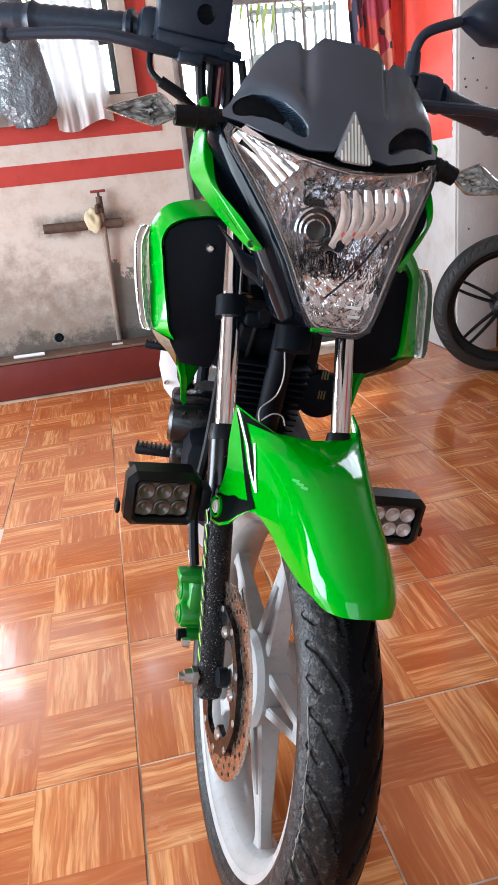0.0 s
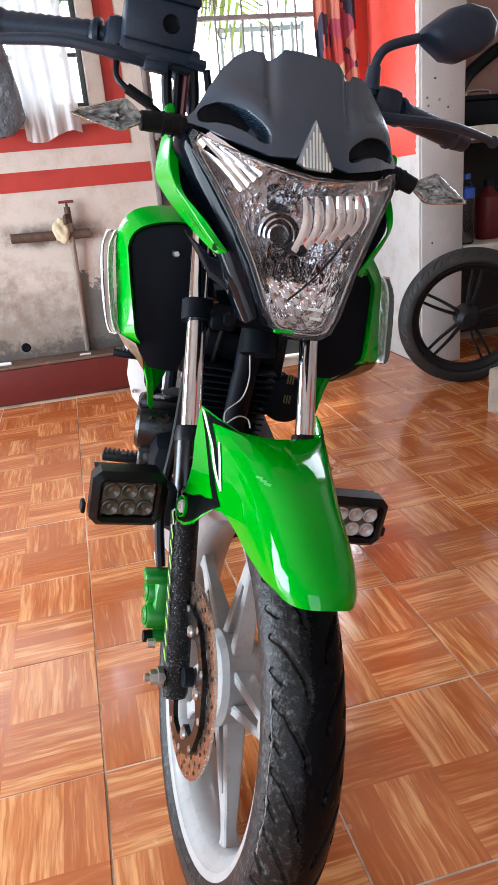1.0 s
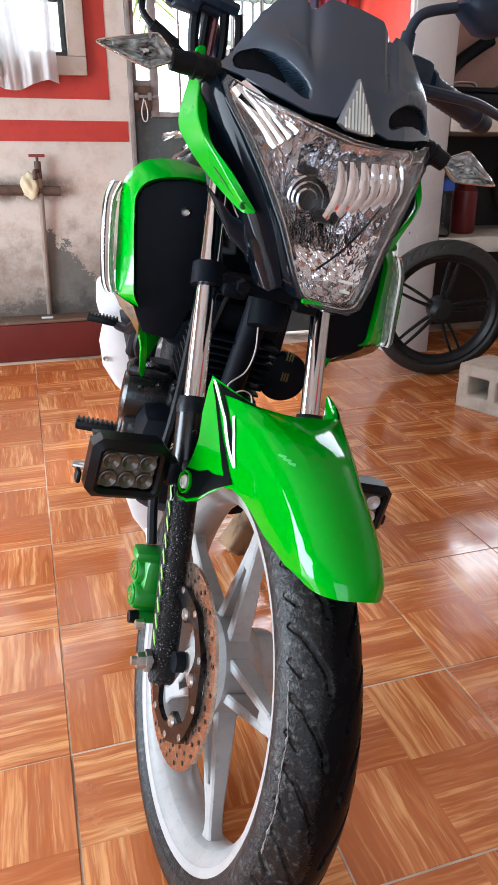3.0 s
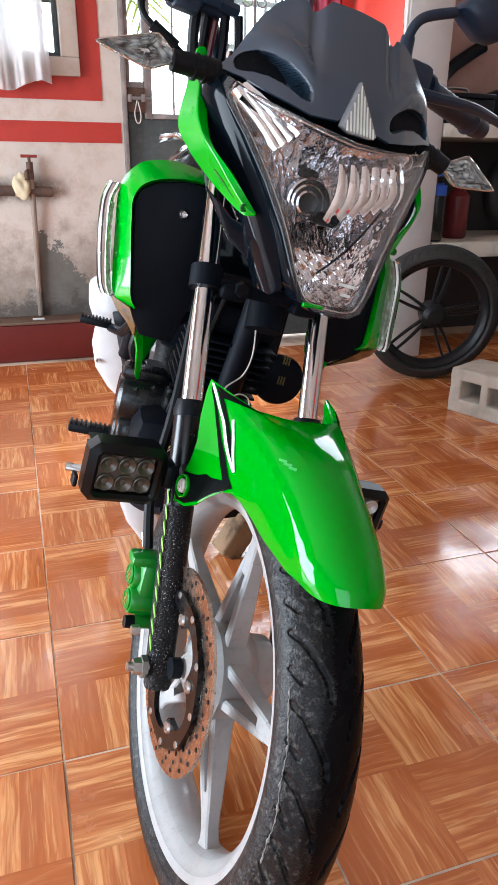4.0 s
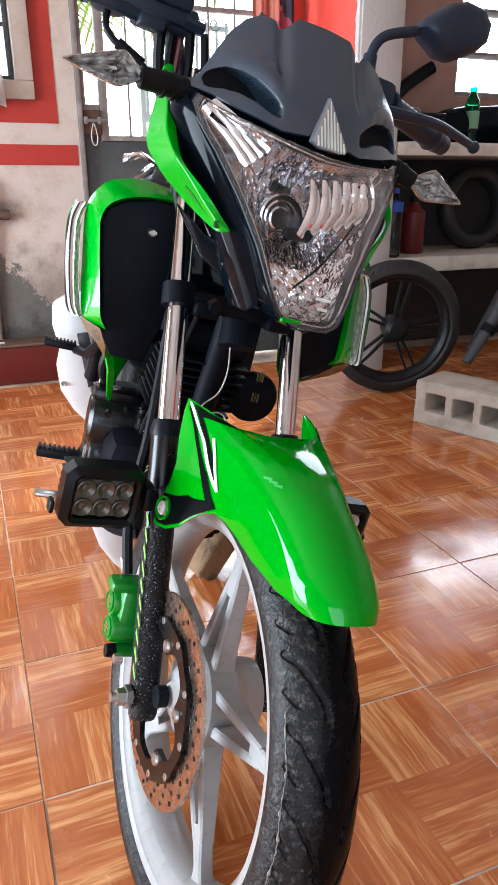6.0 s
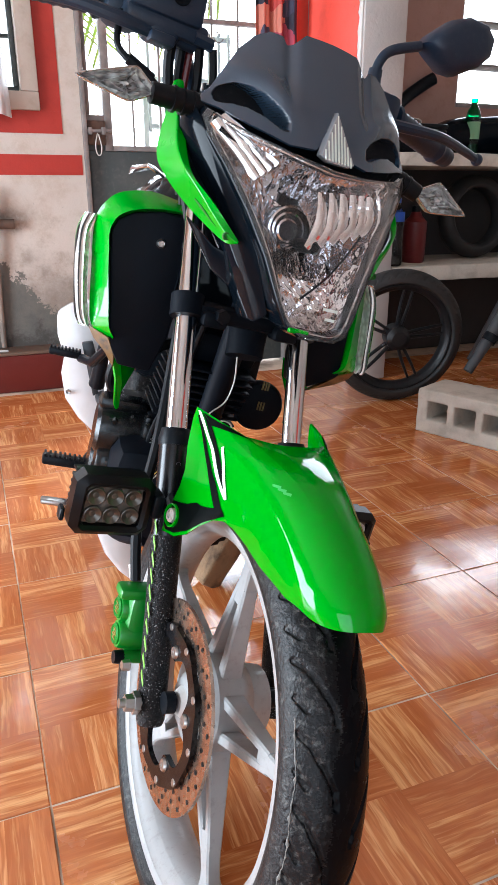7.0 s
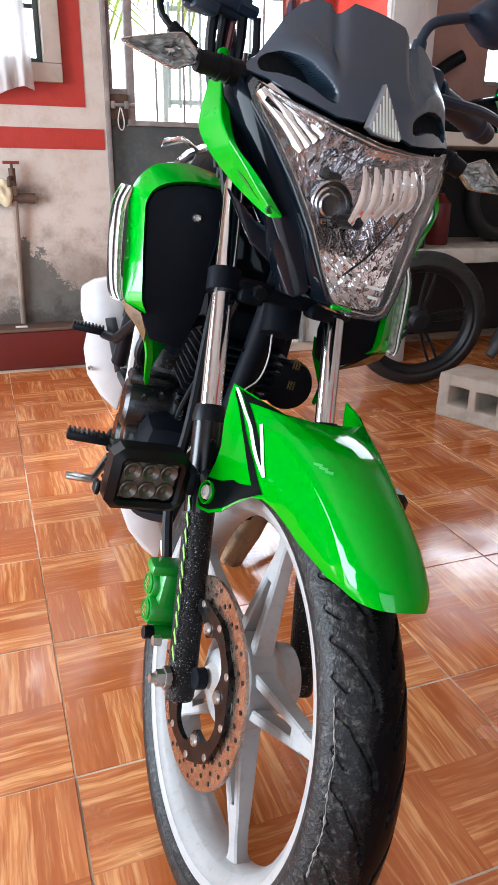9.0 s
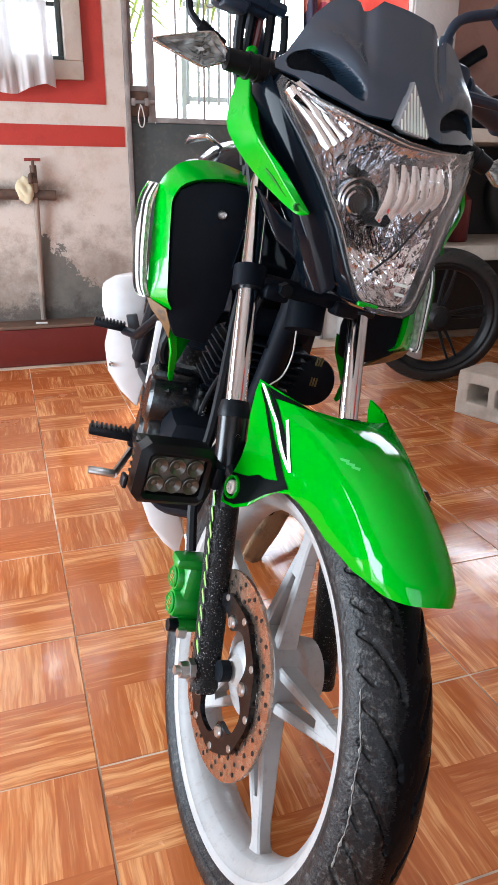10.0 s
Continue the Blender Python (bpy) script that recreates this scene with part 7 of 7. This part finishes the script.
part("case_handle", tubed(smooth_path([(-0.06, 0, 0.13), (-0.05, 0, 0.155), (0.05, 0, 0.155), (0.06, 0, 0.13)], 4), 0.006, 8), STEEL, sc)
# tyre stored between the shelves
st_ = thing("stored_tyre", "old black tyre stored upright between the shelves", "tyre", Matrix.Translation((2.44, 2.24, 0.521 + 0.204)) @ Matrix.Rotation(radians(88), 4, 'Z') @ Matrix.Rotation(radians(6), 4, 'Y'))
part("tyre", tyre_mesh(0.204, 0.05, 0.14, 120, False), OLDR, st_, sharp=60)
st2 = thing("stored_tyre", "old black tyre stored upright between the shelves", "tyre", Matrix.Translation((2.80, 2.24, 0.521 + 0.198)) @ Matrix.Rotation(radians(92), 4, 'Z') @ Matrix.Rotation(radians(5), 4, 'Y'))
part("tyre", tyre_mesh(0.198, 0.05, 0.14, 120, False), OLDR, st2, sharp=60)

# the second motorcycle: only its dark front end stands by the block
b2 = thing("dismantled_motorcycle", "dark dismantled motorcycle with a bare grey fork leg and chrome lamp", "motorcycle", Matrix.Translation((2.05, 1.35, 0)))
GREYF = surface("dull_grey_fork", (0.055, 0.060, 0.066), 0.5, second=(0.03, 0.03, 0.035), scale=25, bump=0.2)
part("fork_leg", tubed([(-0.19, 0.10, 0.145), (-0.12, 0.10, 0.245), (0.03, 0.12, 0.45), (0.14, 0.13, 0.60)], [0.020, 0.024, 0.027, 0.020], 16), GREYF, b2)
part("fork_collar", tubed([(-0.105, 0.10, 0.262), (-0.085, 0.10, 0.29)], 0.031, 16), BLACKP, b2)
part("fork_leg", tubed([(0.02, 0.34, 0.12), (0.30, 0.36, 0.60)], 0.022, 14), GREYF, b2)
part("engine_block", boxed((0.20, 0.10, 0.27), (0.24, 0.24, 0.24), 0.04), ENGINE, b2)
for k in range(5):
    part("engine_fin", boxed((0.14, 0.02, 0.20 + 0.035 * k), (0.18, 0.14, 0.008), 0.003), STEEL if k % 2 else ENGINE, b2)
part("chrome_lamp", lathed([(-0.04, 0.0), (-0.035, 0.03), (-0.015, 0.045), (0.0, 0.05), (0.006, 0.046), (0.0, 0.035), (0.01, 0.0)], 'Y', 28, centre=(0.125, -0.02, 0.60)), CHROME, b2)
part("chrome_pipe", tubed(smooth_path([(0.10, 0.0, 0.56), (0.14, -0.02, 0.50), (0.13, 0.0, 0.42), (0.16, 0.02, 0.34)], 5), 0.016, 12), CHROME, b2)
part("frame_tube", tubed(smooth_path([(0.05, 0.15, 0.60), (0.25, 0.15, 0.62), (0.45, 0.15, 0.50), (0.45, 0.15, 0.10)], 5), 0.02, 10), BLACKP, b2)
part("belly_bar", tubed([(0.45, 0.15, 0.02), (0.45, 0.15, 0.12)], 0.02, 10), BLACKP, b2)
part("kick_foot", tubed(smooth_path([(0.16, 0.05, 0.22), (0.03, -0.20, 0.24), (-0.10, -0.38, 0.20), (-0.13, -0.42, 0.184)], 4), 0.016, 10), BLACKP, b2)
part("foot_pad", boxed((-0.135, -0.425, 0.175), (0.07, 0.04, 0.018), 0.007, Matrix.Rotation(radians(-25), 3, 'Z')), BLACKP, b2)

# faucet on a short pipe
fa = thing("faucet", "rusty brass faucet on a wall pipe with a rag", "faucet")
part("wall_pipe", tubed([(-0.158, 2.452, 0.728), (0.02, 2.452, 0.724), (0.19, 2.452, 0.720)], 0.021, 12), RUST, fa, "crusted horizontal pipe")
part("standpipe", tubed(smooth_path([(0.107, 2.445, 0.83), (0.106, 2.445, 0.72), (0.101, 2.457, 0.55), (0.094, 2.463, 0.38), (0.089, 2.466, 0.185)], 4), 0.012, 10), PIPEM, fa, "limed standpipe the colour of the wall")
tp = bmesh.new()
tube(tp, [(0.105, 2.445, 0.77), (0.105, 2.445, 0.84)], 0.014, 12)
tube(tp, smooth_path([(0.105, 2.445, 0.80), (0.09, 2.40, 0.80), (0.088, 2.385, 0.77)], 4), 0.010, 10)
tube(tp, [(0.105, 2.445, 0.84), (0.105, 2.445, 0.862)], 0.006, 8)
part("tap_body", tp, RUST, fa)
hd2 = bmesh.new()
tube(hd2, [(0.072, 2.445, 0.862), (0.138, 2.445, 0.862)], 0.006, 8)
part("tap_handle", hd2, surface("red_tap_handle", (0.25, 0.03, 0.02), 0.6), fa)
rg = bmesh.new()
bmesh.ops.create_icosphere(rg, subdivisions=4, radius=0.05)
for v in rg.verts:
    v.co = V((v.co.x * 0.75, v.co.y * 0.45, v.co.z * 1.0)) * (1 + 0.4 * noise.noise(v.co * 32))
bmesh.ops.translate(rg, vec=(0.068, 2.435, 0.745), verts=rg.verts)
part("tied_rag", rg, surface("yellowed_rag", (0.62, 0.54, 0.36), 0.85, bump=0.4, second=(0.48, 0.40, 0.25)), fa, "yellowed rag")
# thin white tube and a hole by the plinth
tw = thing("white_tube", "short white plastic tube lying on the ledge", "tube")
part("tube_body", tubed([(-0.40, 2.395, 0.190), (-0.26, 2.385, 0.190)], 0.008, 10), WPANEL, tw)
tw2 = thing("white_tube", "short white plastic tube lying on the ledge", "tube")
part("tube_body", tubed([(0.05, 2.375, 0.188), (0.10, 2.37, 0.188)], 0.005, 8), WIRE, tw2)
tagged(finish("drain_hole", lathed([(WALL_Y - 0.002, 0.0), (WALL_Y - 0.006, 0.016), (WALL_Y - 0.001, 0.022)], 'Y', 14, centre=(-0.19, 0, 0.235)), RADIATOR), "dark round drain hole in the wall", "drain", kind="structure")


# curtains
def drape(name, label, x0, x1, y, z0, z1, folds, depth, material, hem, seed):
    r = random.Random(seed)
    ph = [r.uniform(0, 6.28) for _ in range(4)]

    def fn(u, v):
        x = x0 + (x1 - x0) * u + 0.010 * math.sin(9 * v + ph[0]) * (1 - v)
        z = z0 + hem * math.sin(u * 5.5 + ph[1]) * (1 - v) + (z1 - z0) * v
        yy = y + depth * (math.sin(folds * u * 6.283 + 0.8 * math.sin(3 * v + ph[2])) + 0.4 * math.sin(folds * 2.3 * u * 6.283 + ph[3])) * (1.15 - 0.6 * v)
        return V((x, yy, z))

    ob = thing(name, label, "curtain")
    part("cloth", sheet(fn, 90, 24, 0.002), material, ob, sharp=80)
    part("curtain_rod", tubed([(x0 - 0.08, y, z1 + 0.004), (x1 + 0.08, y, z1 + 0.004)], 0.008, 8), FRAMEM, ob)
    for x in (x0 - 0.07, x1 + 0.07):
        part("rod_hook", tubed([(x, y, z1 + 0.004), (x, WALL_Y + 0.002, z1 + 0.004)], 0.005, 6), FRAMEM, ob)
    return ob


def thin_cloth(name, color):
    m = Nodes(name)
    m.base(Base_Color=color, Roughness=0.8)
    tr = m.node("ShaderNodeBsdfTranslucent", Color=(*color, 1))
    tp_ = m.n.new("ShaderNodeBsdfTransparent")
    mx = m.node("ShaderNodeMixShader", Fac=0.45)
    mx2 = m.node("ShaderNodeMixShader", Fac=0.22)
    m.l.new(m.b.outputs[0], mx.inputs[1])
    m.l.new(tr.outputs[0], mx.inputs[2])
    m.l.new(mx.outputs[0], mx2.inputs[1])
    m.l.new(tp_.outputs[0], mx2.inputs[2])
    m.l.new(mx2.outputs[0], m.n["Material Output"].inputs[0])
    return m.mat


drape("curtain", "thin white curtain hanging before the window", -0.02, 0.215, 2.415, 1.125, 2.30, 3.2, 0.014, thin_cloth("thin_white_cloth", (0.80, 0.80, 0.80)), 0.020, 3)
drape("curtain", "thin pale curtain hanging before the window", -0.75, -0.16, 2.420, 1.16, 2.33, 4.5, 0.014, thin_cloth("thin_pale_cloth", (0.74, 0.78, 0.76)), 0.012, 4)
# dark plastic bag hanging by the window
bagm = Nodes("dark_shiny_plastic")
bagm.base(Base_Color=(0.10, 0.12, 0.14), Roughness=0.14, Specular_IOR_Level=0.9)
bagm.bump(bagm.noise(bagm.coords(), 13.0, 4.0, 0.55), 1.0, 0.035)
bg = thing("hanging_bag", "crumpled dark grey plastic bag hanging at the window", "bag")
bm = bmesh.new()
rings = []
for k in range(26):
    f = k / 25
    z = 1.135 + 0.62 * f
    w = interp([(0, 0.06), (0.10, 0.115), (0.4, 0.10), (0.7, 0.06), (1, 0.025)], f)[0]
    rings.append([V((-0.115 + w * math.cos(a) * (1 + 0.12 * noise.noise(V((math.cos(a) * 2, math.sin(a) * 2, z * 9)))), 2.375 + 0.036 * math.sin(a), z + 0.012 * noise.noise(V((math.cos(a) * 2, 5, z * 6))))) for a in (2 * math.pi * q / 28 for q in range(28))])
loft(bm, rings)
part("bag_body", bm, bagm.mat, bg, sharp=80)
part("bag_string", tubed([(-0.115, 2.375, 1.75), (-0.115, 2.43, 2.0), (-0.115, 2.54, 2.1)], 0.003, 6), WIRE, bg)

# patterned curtain beside the door
pat = Nodes("patchwork_cloth")
co = pat.coords()
vor = pat.n.new("ShaderNodeTexVoronoi")
vor.distance = 'MANHATTAN'
pat.put(vor.inputs["Vector"], co)
vor.inputs["Scale"].default_value = 11.0
rampn = pat.n.new("ShaderNodeValToRGB")
rampn.color_ramp.interpolation = 'CONSTANT'
els = rampn.color_ramp.elements
cols = [(0.0, (0.50, 0.07, 0.06, 1)), (0.26, (0.60, 0.22, 0.16, 1)), (0.44, (0.05, 0.05, 0.09, 1)), (0.60, (0.62, 0.42, 0.22, 1)), (0.76, (0.38, 0.06, 0.10, 1)), (0.9, (0.03, 0.03, 0.05, 1))]
els[0].position, els[0].color = cols[0]
els[1].position, els[1].color = cols[1]
for p, c in cols[2:]:
    e = els.new(p)
    e.color = c
sepc = pat.node("ShaderNodeSeparateColor", Color=vor.outputs["Color"])
pat.l.new(sepc.outputs[0], rampn.inputs[0])
pat.base(Base_Color=rampn.outputs[0], Roughness=0.8)
pat.bump(pat.noise(co, 500.0, 2.0), 0.2, 0.001)
drape("curtain", "red, black and tan patchwork curtain tied at the door's side", 1.30, 1.50, 2.405, 1.21, 2.35, 3.0, 0.016, pat.mat, 0.012, 8)

# wooden prop lying under the engine
wd = thing("wooden_prop", "rough split piece of timber leaning under the engine", "timber", Matrix.Translation((0.395, 0.50, 0.0)) @ Matrix.Rotation(radians(12), 4, 'Z') @ Matrix.Rotation(radians(38), 4, 'Y'))
bm = bmesh.new()
box(bm, (0, 0, 0.155), (0.055, 0.060, 0.30), 0.008)
bmesh.ops.subdivide_edges(bm, edges=[e for e in bm.edges if e.calc_length() > 0.04], cuts=6, use_grid_fill=True)
for v in bm.verts:
    v.co += 0.005 * noise.noise_vector(V((v.co.x * 40, v.co.y * 40, v.co.z * 12)))
part("timber", bm, WOOD, wd, sharp=50)

# ---- floor ----
S = 0.33
floor = tagged(finish("floor", boxed((0.5, -0.20, -0.0588), (7.0, 5.70, 0.115)), GROUT), "orange-brown glazed floor tiles printed like basket-weave parquet", "floor", kind="structure")
tb = bmesh.new()
g, bv = 0.0011, 0.0015
outer = [(g, g), (S - g, g), (S - g, S - g), (g, S - g)]
inner = [(g + bv, g + bv), (S - g - bv, g + bv), (S - g - bv, S - g - bv), (g + bv, S - g - bv)]
lo = [tb.verts.new((x, y, -0.0049)) for x, y in outer]
mi = [tb.verts.new((x, y, -bv)) for x, y in outer]
hi = [tb.verts.new((x, y, 0)) for x, y in inner]
for a, b in ((lo, mi), (mi, hi)):
    for k in range(4):
        tb.faces.new((a[k], a[(k + 1) % 4], b[(k + 1) % 4], b[k]))
tb.faces.new(hi)
first = finish("tile", tb, TILE, floor, sharp=20)
first.location = (0, 0, 0)
far = bmesh.new()
for i in range(-9, 12):
    for j in range(-9, 8):
        x, y = i * S, j * S
        if x < X0 or x + S > X1 or (y + S > 2.36 and x < 0.45) or y + S > 2.47 or y < Y0 or (i, j) == (0, 0):
            continue
        if not (-4 <= i <= 7 and -6 <= j <= 6):
            vs = [far.verts.new((x + a, y + b, 0)) for a, b in ((g, g), (S - g, g), (S - g, S - g), (g, S - g))]
            far.faces.new(vs)
            continue
        tile = first.copy()
        scene.collection.objects.link(tile)
        tile.location = (x, y, rng.uniform(-0.0006, 0.0006))
        tile.rotation_euler = (rng.uniform(-0.0016, 0.0016), rng.uniform(-0.0016, 0.0016), 0)
out = bmesh.ops.extrude_face_region(far, geom=far.faces[:])
bmesh.ops.translate(far, vec=(0, 0, -0.0049), verts=[v for v in out["geom"] if isinstance(v, bmesh.types.BMVert)])
tagged(finish("far_tile", far, TILE, floor, sharp=20), kind="stuff")
